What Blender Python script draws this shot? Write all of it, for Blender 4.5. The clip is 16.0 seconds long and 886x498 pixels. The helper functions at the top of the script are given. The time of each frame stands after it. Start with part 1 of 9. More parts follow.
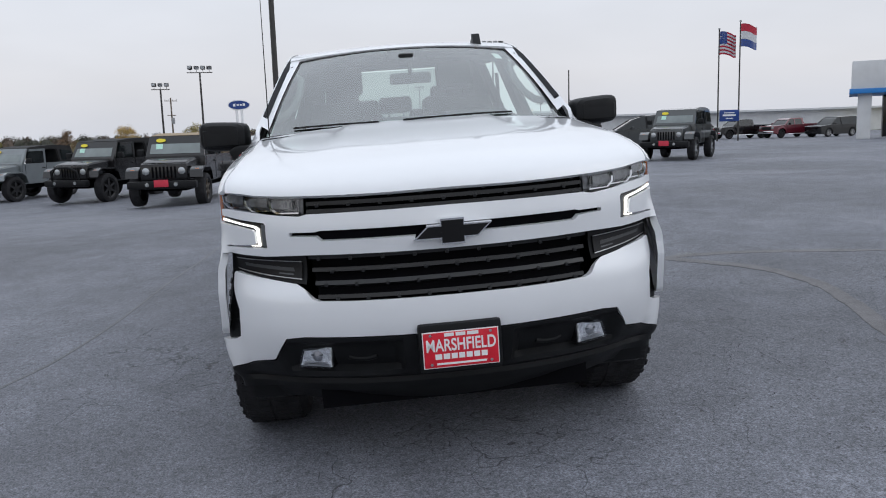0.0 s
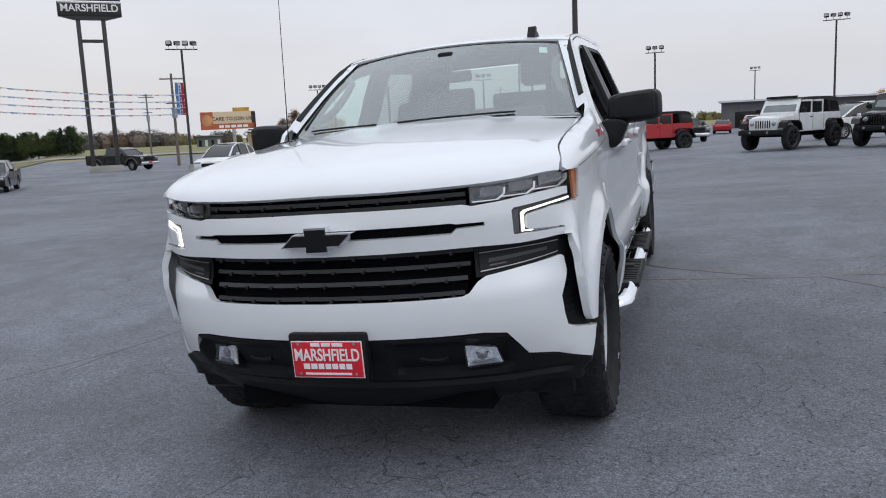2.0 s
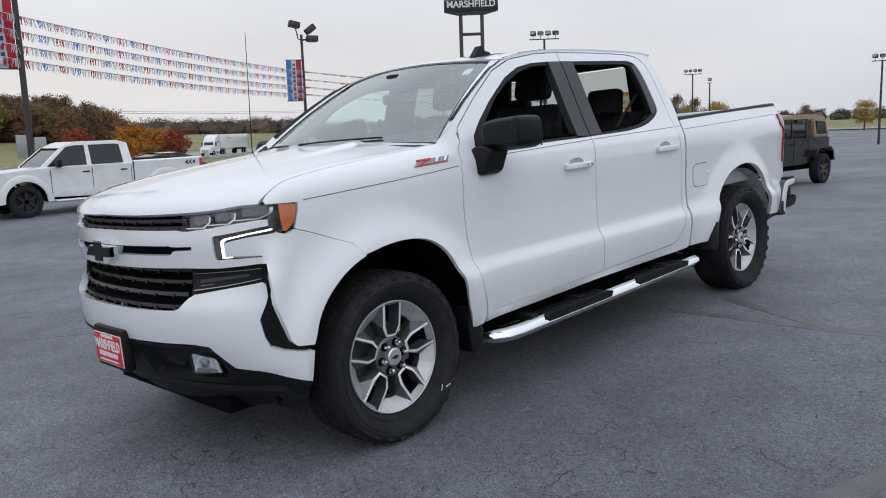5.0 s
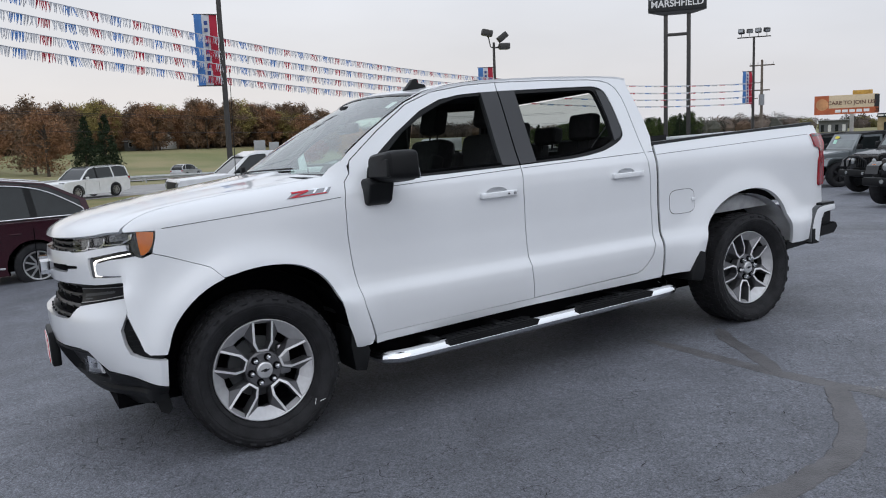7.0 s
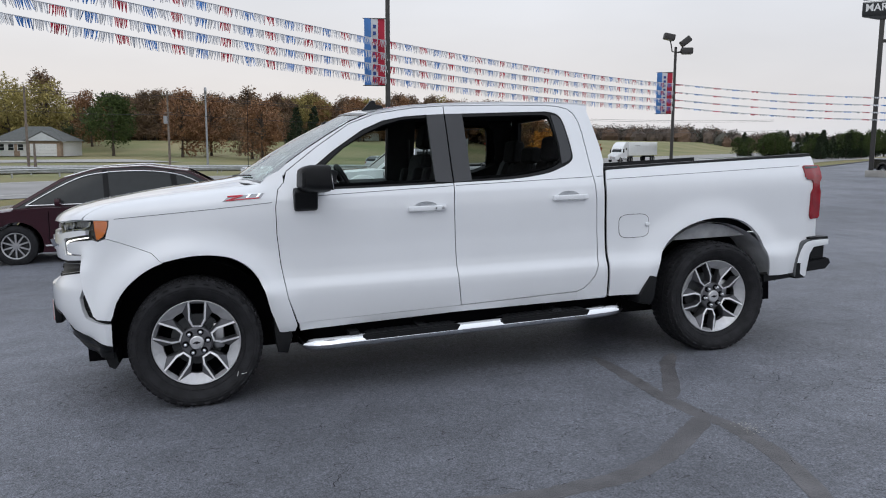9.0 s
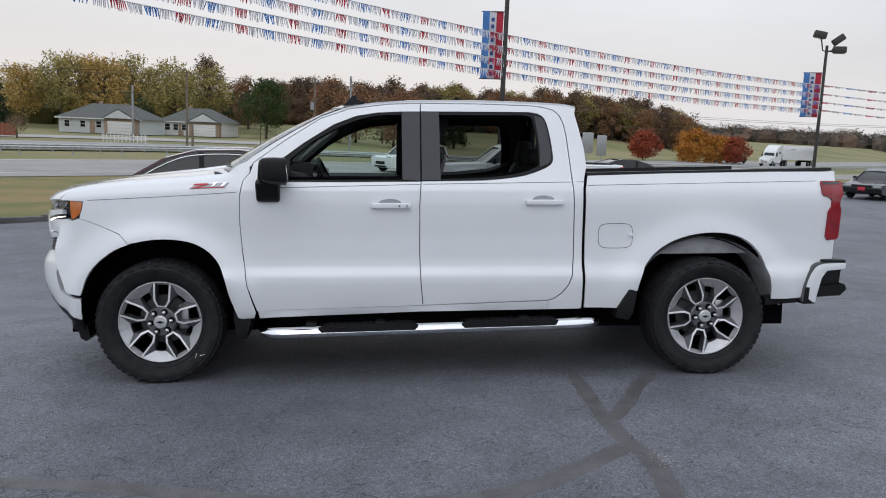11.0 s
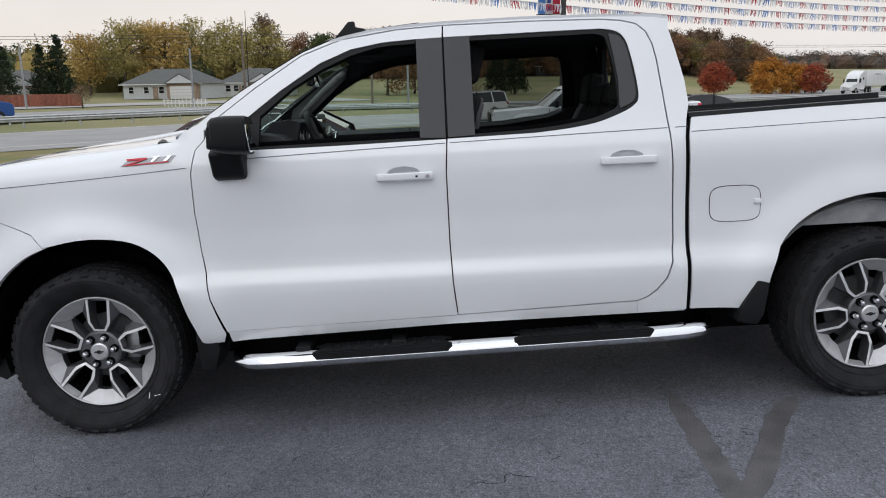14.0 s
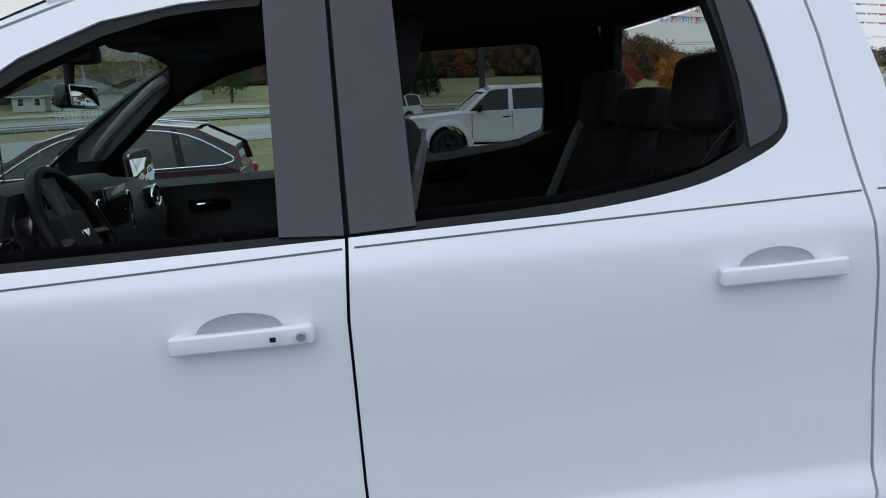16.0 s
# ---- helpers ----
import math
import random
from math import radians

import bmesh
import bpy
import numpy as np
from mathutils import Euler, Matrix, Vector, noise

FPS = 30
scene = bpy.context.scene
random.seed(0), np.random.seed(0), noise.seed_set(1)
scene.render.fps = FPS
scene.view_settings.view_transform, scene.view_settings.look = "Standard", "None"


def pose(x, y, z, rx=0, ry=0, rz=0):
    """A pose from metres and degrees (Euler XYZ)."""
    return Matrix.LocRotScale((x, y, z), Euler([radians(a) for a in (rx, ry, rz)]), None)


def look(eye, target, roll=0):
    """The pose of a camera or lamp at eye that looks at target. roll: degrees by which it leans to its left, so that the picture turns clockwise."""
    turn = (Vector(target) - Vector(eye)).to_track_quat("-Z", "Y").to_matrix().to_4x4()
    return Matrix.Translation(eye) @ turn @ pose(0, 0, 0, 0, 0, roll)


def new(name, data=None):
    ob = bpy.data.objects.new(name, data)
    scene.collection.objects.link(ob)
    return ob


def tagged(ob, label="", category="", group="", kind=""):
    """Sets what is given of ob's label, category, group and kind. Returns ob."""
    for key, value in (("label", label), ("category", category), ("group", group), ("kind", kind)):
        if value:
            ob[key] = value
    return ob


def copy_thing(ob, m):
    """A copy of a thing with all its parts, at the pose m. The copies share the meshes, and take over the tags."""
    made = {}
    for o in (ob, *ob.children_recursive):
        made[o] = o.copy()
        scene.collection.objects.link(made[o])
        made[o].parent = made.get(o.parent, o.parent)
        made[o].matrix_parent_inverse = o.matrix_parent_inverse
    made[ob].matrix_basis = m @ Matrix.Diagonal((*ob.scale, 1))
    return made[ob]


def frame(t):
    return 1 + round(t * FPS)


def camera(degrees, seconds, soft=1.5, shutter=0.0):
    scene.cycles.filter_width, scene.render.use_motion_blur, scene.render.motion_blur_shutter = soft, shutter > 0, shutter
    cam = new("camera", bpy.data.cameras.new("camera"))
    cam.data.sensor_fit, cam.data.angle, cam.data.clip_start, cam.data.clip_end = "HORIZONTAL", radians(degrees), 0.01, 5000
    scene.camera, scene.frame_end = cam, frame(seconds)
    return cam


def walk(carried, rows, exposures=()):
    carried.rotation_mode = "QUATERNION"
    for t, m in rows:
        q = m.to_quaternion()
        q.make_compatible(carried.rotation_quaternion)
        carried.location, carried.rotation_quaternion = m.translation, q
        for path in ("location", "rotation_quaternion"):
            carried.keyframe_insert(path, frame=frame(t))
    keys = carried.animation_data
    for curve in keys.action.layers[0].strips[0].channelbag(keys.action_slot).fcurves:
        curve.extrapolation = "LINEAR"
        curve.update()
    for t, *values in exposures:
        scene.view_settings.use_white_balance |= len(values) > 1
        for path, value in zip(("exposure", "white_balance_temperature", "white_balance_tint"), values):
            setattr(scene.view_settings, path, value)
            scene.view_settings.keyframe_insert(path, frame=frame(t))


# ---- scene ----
cam = camera(58.5, 16.0, 1.05)
# the lot falls towards the road: truck-level directions turned so that z is plumb
SLOPE = Vector((0.0412, 0.0332, 1.0)).rotation_difference(Vector((0, 0, 1))).to_matrix().to_4x4()
PATH = [
    (0, (-0.335, -3.962, 1.537), (-0.145, -2.006, 1.167), -4.0),
    (0.5, (0.126, -3.95, 1.529), (0.1, -1.983, 1.171), -4.5),
    (1, (0.545, -3.855, 1.499), (0.309, -1.899, 1.154), -4.9),
    (1.5, (0.969, -3.766, 1.48), (0.534, -1.844, 1.138), -5.1),
    (2, (1.404, -3.663, 1.476), (0.787, -1.791, 1.138), -5.4),
    (2.5, (1.794, -3.533, 1.472), (1.011, -1.723, 1.14), -5.6),
    (3, (2.221, -3.399, 1.451), (1.286, -1.661, 1.127), -5.8),
    (3.5, (2.628, -3.185, 1.443), (1.55, -1.529, 1.131), -5.9),
    (4, (3.016, -2.937, 1.438), (1.81, -1.37, 1.137), -5.7),
    (4.2, (3.188, -2.841, 1.444), (1.936, -1.31, 1.145), -5.5),
    (6.3, (4.532, -1.511, 1.444), (2.888, -0.402, 1.185), -5.2),
    (6.5, (4.658, -1.388, 1.451), (2.983, -0.325, 1.2), -5.3),
    (7, (5.017, -1.094, 1.455), (3.275, -0.141, 1.218), -5.1),
    (7.5, (5.315, -0.77, 1.431), (3.513, 0.068, 1.203), -4.6),
    (8, (5.573, -0.424, 1.452), (3.722, 0.301, 1.229), -3.9),
    (8.5, (5.901, -0.096, 1.469), (4.01, 0.519, 1.254), -3.1),
    (9, (6.128, 0.269, 1.463), (4.205, 0.778, 1.254), -2.2),
    (9.2, (6.2, 0.407, 1.439), (4.265, 0.873, 1.242), -1.5),
    (11.5, (6.261, 1.57, 1.508), (4.279, 1.698, 1.271), -0.0),
    (12, (6.24, 1.599, 1.525), (4.258, 1.712, 1.28), -0.2),
    (12.5, (6.128, 1.621, 1.501), (4.148, 1.724, 1.239), -0.4),
    (13, (5.73, 1.698, 1.479), (3.752, 1.776, 1.195), -1.0),
    (13.5, (5.214, 1.696, 1.474), (3.239, 1.731, 1.159), -1.9),
    (14, (4.65, 1.707, 1.475), (2.68, 1.7, 1.131), -2.9),
    (14.5, (4.082, 1.729, 1.532), (2.117, 1.699, 1.164), -3.7),
    (15, (3.535, 1.764, 1.57), (1.572, 1.73, 1.187), -4.2),
    (15.5, (2.98, 1.751, 1.535), (1.01, 1.809, 1.197), -4.4),
    (16, (2.407, 1.768, 1.57), (0.446, 1.966, 1.220), -4.4),
]
# the clip's camera brightens and warms a little along the side, then cools close to the door
GRADE = [(0, 0.03, 6350, 10), (4, 0.0, 6380, 10), (7, 0.0, 6330, 10), (9, 0.0, 6340, 10), (11.5, 0.02, 6400, 10), (12.5, 0.06, 6480, 10), (14, 0.08, 6600, 10), (15, -0.04, 6350, 10), (15.5, -0.08, 6100, 9), (16, -0.04, 5920, 8)]
walk(cam, [(t, SLOPE @ look(eye, target, roll)) for t, eye, target, roll in PATH], GRADE)

# ---- sky and light: bright overcast ----
world = bpy.data.worlds.new("overcast")
scene.world = world
world.use_nodes = True
wn, wl = world.node_tree.nodes, world.node_tree.links
wn.clear()
sky = wn.new("ShaderNodeTexSky")
sky.sky_type, sky.sun_disc, sky.sun_elevation, sky.sun_rotation = "NISHITA", False, radians(42), radians(113)
sky.air_density, sky.dust_density = 1.0, 3.0
hsv = wn.new("ShaderNodeHueSaturation")
hsv.inputs["Saturation"].default_value = 0.25
tc = wn.new("ShaderNodeTexCoord")
sep = wn.new("ShaderNodeSeparateXYZ")
ramp = wn.new("ShaderNodeValToRGB")
ramp.color_ramp.elements[0].position, ramp.color_ramp.elements[0].color = 0.0, (7.35, 7.50, 8.06, 1)
ramp.color_ramp.elements[1].position, ramp.color_ramp.elements[1].color = 1.0, (11.6, 12.3, 13.4, 1)
for at, col in ((0.06, (7.60, 7.58, 7.85, 1)), (0.2, (7.75, 8.10, 8.75, 1)), (0.45, (9.6, 10.1, 11.0, 1))):
    e = ramp.color_ramp.elements.new(at)
    e.color = col
cl = wn.new("ShaderNodeTexNoise")
cl.inputs["Scale"].default_value, cl.inputs["Detail"].default_value, cl.inputs["Roughness"].default_value = 2.2, 4.0, 0.5
mp = wn.new("ShaderNodeMapping")
mp.inputs["Scale"].default_value = (1, 1, 3.5)
cm = wn.new("ShaderNodeMapRange")
cm.inputs[1].default_value, cm.inputs[2].default_value, cm.inputs[3].default_value, cm.inputs[4].default_value = 0.3, 0.7, 0.93, 1.07
mul = wn.new("ShaderNodeMix")
mul.data_type, mul.blend_type = "RGBA", "MULTIPLY"
mul.inputs[0].default_value = 1.0
mix = wn.new("ShaderNodeMix")
mix.data_type = "RGBA"
mix.inputs[0].default_value = 0.9
bg = wn.new("ShaderNodeBackground")
bg.inputs["Strength"].default_value = 0.1
wo = wn.new("ShaderNodeOutputWorld")
wl.new(tc.outputs["Generated"], sep.inputs[0])
wl.new(sep.outputs["Z"], ramp.inputs[0])
wl.new(tc.outputs["Generated"], mp.inputs[0])
wl.new(mp.outputs[0], cl.inputs["Vector"])
wl.new(cl.outputs[0], cm.inputs[0])
wl.new(ramp.outputs[0], mul.inputs[6])
wl.new(cm.outputs[0], mul.inputs[7])
wl.new(sky.outputs[0], hsv.inputs["Color"])
wl.new(hsv.outputs[0], mix.inputs[6])
# the cloud is a little warmer low over the highway side
low, side_, both_ = wn.new("ShaderNodeMapRange"), wn.new("ShaderNodeVectorMath"), wn.new("ShaderNodeMath")
low.inputs[1].default_value, low.inputs[2].default_value, low.inputs[3].default_value, low.inputs[4].default_value = 0.0, 0.30, 1.0, 0.0
side_.operation, side_.inputs[1].default_value = "DOT_PRODUCT", (-0.94, -0.34, 0.0)
both_.operation, both_.use_clamp = "MULTIPLY", True
warm = wn.new("ShaderNodeMix")
warm.data_type, warm.blend_type = "RGBA", "MULTIPLY"
warm.inputs[7].default_value = (1.17, 1.09, 0.985, 1)
wl.new(sep.outputs["Z"], low.inputs[0])
wl.new(tc.outputs["Generated"], side_.inputs[0])
wl.new(low.outputs[0], both_.inputs[0])
wl.new(side_.outputs["Value"], both_.inputs[1])
wl.new(both_.outputs[0], warm.inputs[0])
wl.new(mul.outputs[2], warm.inputs[6])
wl.new(warm.outputs[2], mix.inputs[7])
wl.new(mix.outputs[2], bg.inputs["Color"])
wl.new(bg.outputs[0], wo.inputs["Surface"])

sun = new("sun", bpy.data.lights.new("sun", "SUN"))
sun.data.energy, sun.data.angle, sun.data.color = 0.28, radians(45), (1.0, 0.97, 0.93)
sun.matrix_world = look((0, 0, 30), (-30 * 1.02, 30 * 0.43, 0))

# ---- small tools ----
def mat(name, col, rough=0.6, metal=0.0, vary=0.12, scale=6.0, bump=0.0, bscale=60.0, coat=0.0, spec=0.5, col2=None, emit=0.0, island=0.0, obj=0.0):
    m = bpy.data.materials.new(name)
    m.use_nodes = True
    n, l = m.node_tree.nodes, m.node_tree.links
    b = n["Principled BSDF"]
    b.inputs["Roughness"].default_value, b.inputs["Metallic"].default_value = rough, metal
    b.inputs["Coat Weight"].default_value, b.inputs["Coat Roughness"].default_value = coat, 0.04
    b.inputs["Specular IOR Level"].default_value = spec
    t = n.new("ShaderNodeTexCoord")
    no = n.new("ShaderNodeTexNoise")
    no.inputs["Scale"].default_value, no.inputs["Detail"].default_value = scale, 5.0
    l.new(t.outputs["Object"], no.inputs["Vector"])
    cr = n.new("ShaderNodeValToRGB")
    c2 = col2 or tuple(c * (1 + vary) for c in col)
    c1 = col if col2 else tuple(c * (1 - vary) for c in col)
    cr.color_ramp.elements[0].position, cr.color_ramp.elements[1].position = 0.35, 0.65
    cr.color_ramp.elements[0].color, cr.color_ramp.elements[1].color = (*c1, 1), (*c2, 1)
    l.new(no.outputs[0], cr.inputs[0])
    out = cr.outputs[0]
    if island or obj:
        g = n.new("ShaderNodeNewGeometry") if island else n.new("ShaderNodeObjectInfo")
        mr = n.new("ShaderNodeMapRange")
        k = island or obj
        mr.inputs[3].default_value, mr.inputs[4].default_value = 1 - k, 1 + k
        l.new(g.outputs["Random Per Island" if island else "Random"], mr.inputs[0])
        mx = n.new("ShaderNodeMix")
        mx.data_type, mx.blend_type = "RGBA", "MULTIPLY"
        mx.inputs[0].default_value = 1.0
        l.new(out, mx.inputs[6])
        l.new(mr.outputs[0], mx.inputs[7])
        out = mx.outputs[2]
    l.new(out, b.inputs["Base Color"])
    if emit:
        l.new(out, b.inputs["Emission Color"])
        b.inputs["Emission Strength"].default_value = emit
    if bump:
        n2 = n.new("ShaderNodeTexNoise")
        n2.inputs["Scale"].default_value, n2.inputs["Detail"].default_value = bscale, 3.0
        l.new(t.outputs["Object"], n2.inputs["Vector"])
        bp = n.new("ShaderNodeBump")
        bp.inputs["Strength"].default_value, bp.inputs["Distance"].default_value = bump, 0.02
        l.new(n2.outputs[0], bp.inputs["Height"])
        l.new(bp.outputs[0], b.inputs["Normal"])
    return m

def glass_mat(name, col, rough=0.0, f0=0.07):
    m = bpy.data.materials.new(name)
    m.use_nodes = True
    n, l = m.node_tree.nodes, m.node_tree.links
    n.clear()
    tr, gl, lw, mx, o = (n.new("ShaderNode" + k) for k in ("BsdfTransparent", "BsdfGlossy", "LayerWeight", "MixShader", "OutputMaterial"))
    tr.inputs[0].default_value = (*col, 1)
    gl.inputs[0].default_value = (0.95, 0.97, 0.97, 1)
    gl.inputs["Roughness"].default_value = rough
    lw.inputs[0].default_value = 0.5
    pw, ma = n.new("ShaderNodeMath"), n.new("ShaderNodeMath")
    pw.operation, pw.inputs[1].default_value = "POWER", 5.0
    ma.operation, ma.inputs[1].default_value, ma.inputs[2].default_value = "MULTIPLY_ADD", 1 - f0, f0
    l.new(lw.outputs["Facing"], pw.inputs[0])
    l.new(pw.outputs[0], ma.inputs[0])
    l.new(ma.outputs[0], mx.inputs[0])
    l.new(tr.outputs[0], mx.inputs[1])
    l.new(gl.outputs[0], mx.inputs[2])
    l.new(mx.outputs[0], o.inputs[0])
    return m

def link_mesh(name, bm, material, smooth=30):
    me = bpy.data.meshes.new(name)
    bm.normal_update()
    for f in bm.faces:
        f.smooth = smooth > 0
    bm.to_mesh(me)
    bm.free()
    me.materials.append(material)
    if smooth > 0:
        me.set_sharp_from_angle(angle=radians(smooth))
    return me

def part(name, bm, material, parent, label="", smooth=30):
    ob = new(name, link_mesh(name, bm, material, smooth))
    ob.parent = parent
    return tagged(ob, label)

def thing(name, label, category, m=None, group="", kind=""):
    ob = new(name)
    ob.matrix_basis = m or Matrix()
    return tagged(ob, label, category, group, kind)

def single(name, bm, material, label, category, m=None, group="", kind="", smooth=30):
    ob = new(name, link_mesh(name, bm, material, smooth))
    ob.matrix_basis = m or Matrix()
    return tagged(ob, label, category, group, kind)

def box(bm, c, s, r=0.0, m=None, seg=2):
    g = bmesh.ops.create_cube(bm, size=1.0, matrix=(m or Matrix()) @ Matrix.Translation(c) @ Matrix.Diagonal((*s, 1)))
    if r:
        ed = list({e for v in g["verts"] for e in v.link_edges})
        bmesh.ops.bevel(bm, geom=ed, offset=min(r, min(s) * 0.45), segments=seg, profile=0.6, affect="EDGES", clamp_overlap=True)
    return bm

def rod(bm, a, b, r1, r2=None, seg=12):
    a, b = Vector(a), Vector(b)
    d = b - a
    m = Matrix.Translation((a + b) / 2) @ d.to_track_quat("Z", "Y").to_matrix().to_4x4()
    bmesh.ops.create_cone(bm, cap_ends=True, segments=seg, radius1=r1, radius2=r1 if r2 is None else r2, depth=d.length, matrix=m)
    return bm

def tube(bm, pts, r, seg=10, flat=1.0):
    """A bent tube along points; flat squeezes it along z."""
    rings = []
    P = [Vector(p) for p in pts]
    for i, p in enumerate(P):
        d = (P[min(i + 1, len(P) - 1)] - P[max(i - 1, 0)]).normalized()
        u = d.cross(Vector((0, 0, 1)))
        u = Vector((1, 0, 0)) if u.length < 1e-4 else u.normalized()
        w = u.cross(d)
        rr = r[i] if isinstance(r, (list, tuple)) else r
        rings.append([bm.verts.new(p + rr * (math.cos(k * math.tau / seg) * u + flat * math.sin(k * math.tau / seg) * w)) for k in range(seg)])
    for a, b in zip(rings, rings[1:]):
        for k in range(seg):
            bm.faces.new((a[k], a[(k + 1) % seg], b[(k + 1) % seg], b[k]))
    bm.faces.new(rings[0])
    bm.faces.new(rings[-1][::-1])
    return bm

def spin(bm, prof, axis="x", seg=48, m=None):
    """A turned shape: profile of (along, radius) about the x axis."""
    rings = []
    m = m or Matrix()
    for a, r in prof:
        rings.append([bm.verts.new(m @ Vector((a, r * math.cos(k * math.tau / seg), r * math.sin(k * math.tau / seg)))) for k in range(seg)])
    for a, b in zip(rings, rings[1:]):
        for k in range(seg):
            bm.faces.new((a[k], a[(k + 1) % seg], b[(k + 1) % seg], b[k]))
    return bm

def prism(bm, outline, y0, y1, m=None, plane="xz"):
    """An outline drawn in a plane, given depth."""
    m = m or Matrix()
    f = {"xz": lambda a, b, d: (a, d, b), "yz": lambda a, b, d: (d, a, b), "xy": lambda a, b, d: (a, b, d)}[plane]
    A = [bm.verts.new(m @ Vector(f(a, b, y0))) for a, b in outline]
    B = [bm.verts.new(m @ Vector(f(a, b, y1))) for a, b in outline]
    n = len(A)
    fs = [bm.faces.new(A), bm.faces.new(B[::-1])]
    for i in range(n):
        fs.append(bm.faces.new((A[i], B[i], B[(i + 1) % n], A[(i + 1) % n])))
    bmesh.ops.recalc_face_normals(bm, faces=fs)
    return bm

def tab(xs, ys):
    """Smooth lookup through given stations."""
    xs, ys = np.array(xs, float), np.array(ys, float)
    d = np.diff(ys) / np.diff(xs)
    k = np.zeros(len(xs))
    for i in range(1, len(xs) - 1):
        if d[i - 1] * d[i] > 0:
            k[i] = 2 * d[i - 1] * d[i] / (d[i - 1] + d[i])
    k[0], k[-1] = d[0], d[-1]
    def f(x):
        x = min(max(x, xs[0]), xs[-1])
        i = min(max(int(np.searchsorted(xs, x)) - 1, 0), len(xs) - 2)
        h = xs[i + 1] - xs[i]
        t = (x - xs[i]) / h
        return float((1 + 2 * t) * (1 - t) ** 2 * ys[i] + t * (1 - t) ** 2 * h * k[i] + t * t * (3 - 2 * t) * ys[i + 1] + t * t * (t - 1) * h * k[i + 1])
    return f

def panel(outline, fn, step=0.05, thick=0.012, rim=0.0, flip=False):
    """A curved sheet: an outline in two flat coordinates, cut into cells, laid on fn, with its edge turned in by thick."""
    bm = bmesh.new()
    turn = sum(a[0] * b[1] - b[0] * a[1] for a, b in zip(outline, outline[1:] + outline[:1]))
    outline = outline if turn > 0 else outline[::-1]
    f = bm.faces.new([bm.verts.new((u, v, 0)) for u, v in outline])
    us, vs = [u for u, v in outline], [v for u, v in outline]
    su, sv = step if isinstance(step, tuple) else (step, step)
    for lo, hi, st, ax in ((min(us), max(us), su, 0), (min(vs), max(vs), sv, 1)):
        k = math.ceil(lo / st + 1e-6)
        while k * st < hi - 1e-6:
            p, n = [0, 0, 0], [0, 0, 0]
            p[ax], n[ax] = k * st, 1
            bmesh.ops.bisect_plane(bm, geom=bm.verts[:] + bm.edges[:] + bm.faces[:], dist=1e-5, plane_co=p, plane_no=n)
            k += 1
    bmesh.ops.remove_doubles(bm, verts=bm.verts[:], dist=1e-5)
    for v in bm.verts:
        v.co = fn(v.co.x, v.co.y)
    bm.normal_update()
    if flip:
        bmesh.ops.reverse_faces(bm, faces=bm.faces[:])
        bm.normal_update()
    if thick:
        nor = {v: v.normal.copy() for v in bm.verts}
        r = bmesh.ops.extrude_edge_only(bm, edges=[e for e in bm.edges if e.is_boundary])
        for e in r["geom"]:
            if isinstance(e, bmesh.types.BMVert):
                near = [o.other_vert(e) for o in e.link_edges if o.other_vert(e) in nor]
                if near:
                    e.co -= nor[near[0]] * thick
    return bm

def curve_pts(pts, n=8):
    """More points on a smooth line through the given ones."""
    P = [Vector(p) for p in pts]
    out = []
    for i in range(len(P) - 1):
        a, b, c, d = P[max(i - 1, 0)], P[i], P[i + 1], P[min(i + 2, len(P) - 1)]
        for k in range(n):
            t = k / n
            out.append(0.5 * (2 * b + (c - a) * t + (2 * a - 5 * b + 4 * c - d) * t * t + (3 * b - a - 3 * c + d) * t ** 3))
    return [tuple(p) for p in out] + [tuple(P[-1])]

# ---- materials ----
PAINT = mat("white_paint", (0.75, 0.765, 0.79), 0.28, vary=0.015, scale=2.0, coat=1.0)
BLACK_TRIM = mat("black_trim", (0.0075, 0.008, 0.009), 0.5, vary=0.2, scale=9, bump=0.05, bscale=400, spec=0.22)
SLAT = mat("grille_black", (0.010, 0.0105, 0.012), 0.36, vary=0.15, spec=0.5)
PILLAR = mat("pillar_film", (0.028, 0.029, 0.033), 0.45, vary=0.06, scale=5, bump=0.02, bscale=500)
GLOSS_BLACK = mat("gloss_black", (0.008, 0.008, 0.009), 0.18, vary=0.2, coat=0.6)
EMBLEM_BLACK = mat("satin_black", (0.006, 0.006, 0.007), 0.3, vary=0.15, spec=0.3)
SMOKED = mat("smoked_light_pipe", (0.035, 0.037, 0.04), 0.4, vary=0.1)
# near-black, for hidden parts and for sheets that stand in for shade
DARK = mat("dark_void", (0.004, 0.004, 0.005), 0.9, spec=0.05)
RUBBER = mat("tyre_rubber", (0.016, 0.016, 0.018), 0.8, vary=0.3, scale=14, bump=0.25, bscale=90, spec=0.3)
ALLOY = mat("machined_alloy", (0.66, 0.66, 0.67), 0.36, metal=0.85, vary=0.06, scale=20)
FACET = mat("turned_alloy", (0.53, 0.53, 0.545), 0.40, metal=0.55, vary=0.07, scale=25)
EDGE_ALLOY = mat("bright_cut_alloy", (0.80, 0.80, 0.81), 0.32, metal=0.35, vary=0.04, scale=25)
ALLOY_GREY = mat("grey_wheel_paint", (0.13, 0.13, 0.139), 0.36, metal=0.6, vary=0.1, scale=12)
CHROME = mat("chrome", (0.82, 0.83, 0.85), 0.06, metal=1.0, vary=0.02)
STEEL = mat("brushed_steel", (0.45, 0.45, 0.46), 0.35, metal=1.0, vary=0.1, scale=20)
INTERIOR = mat("black_interior", (0.024, 0.025, 0.028), 0.7, vary=0.2, scale=12, bump=0.15, bscale=300)
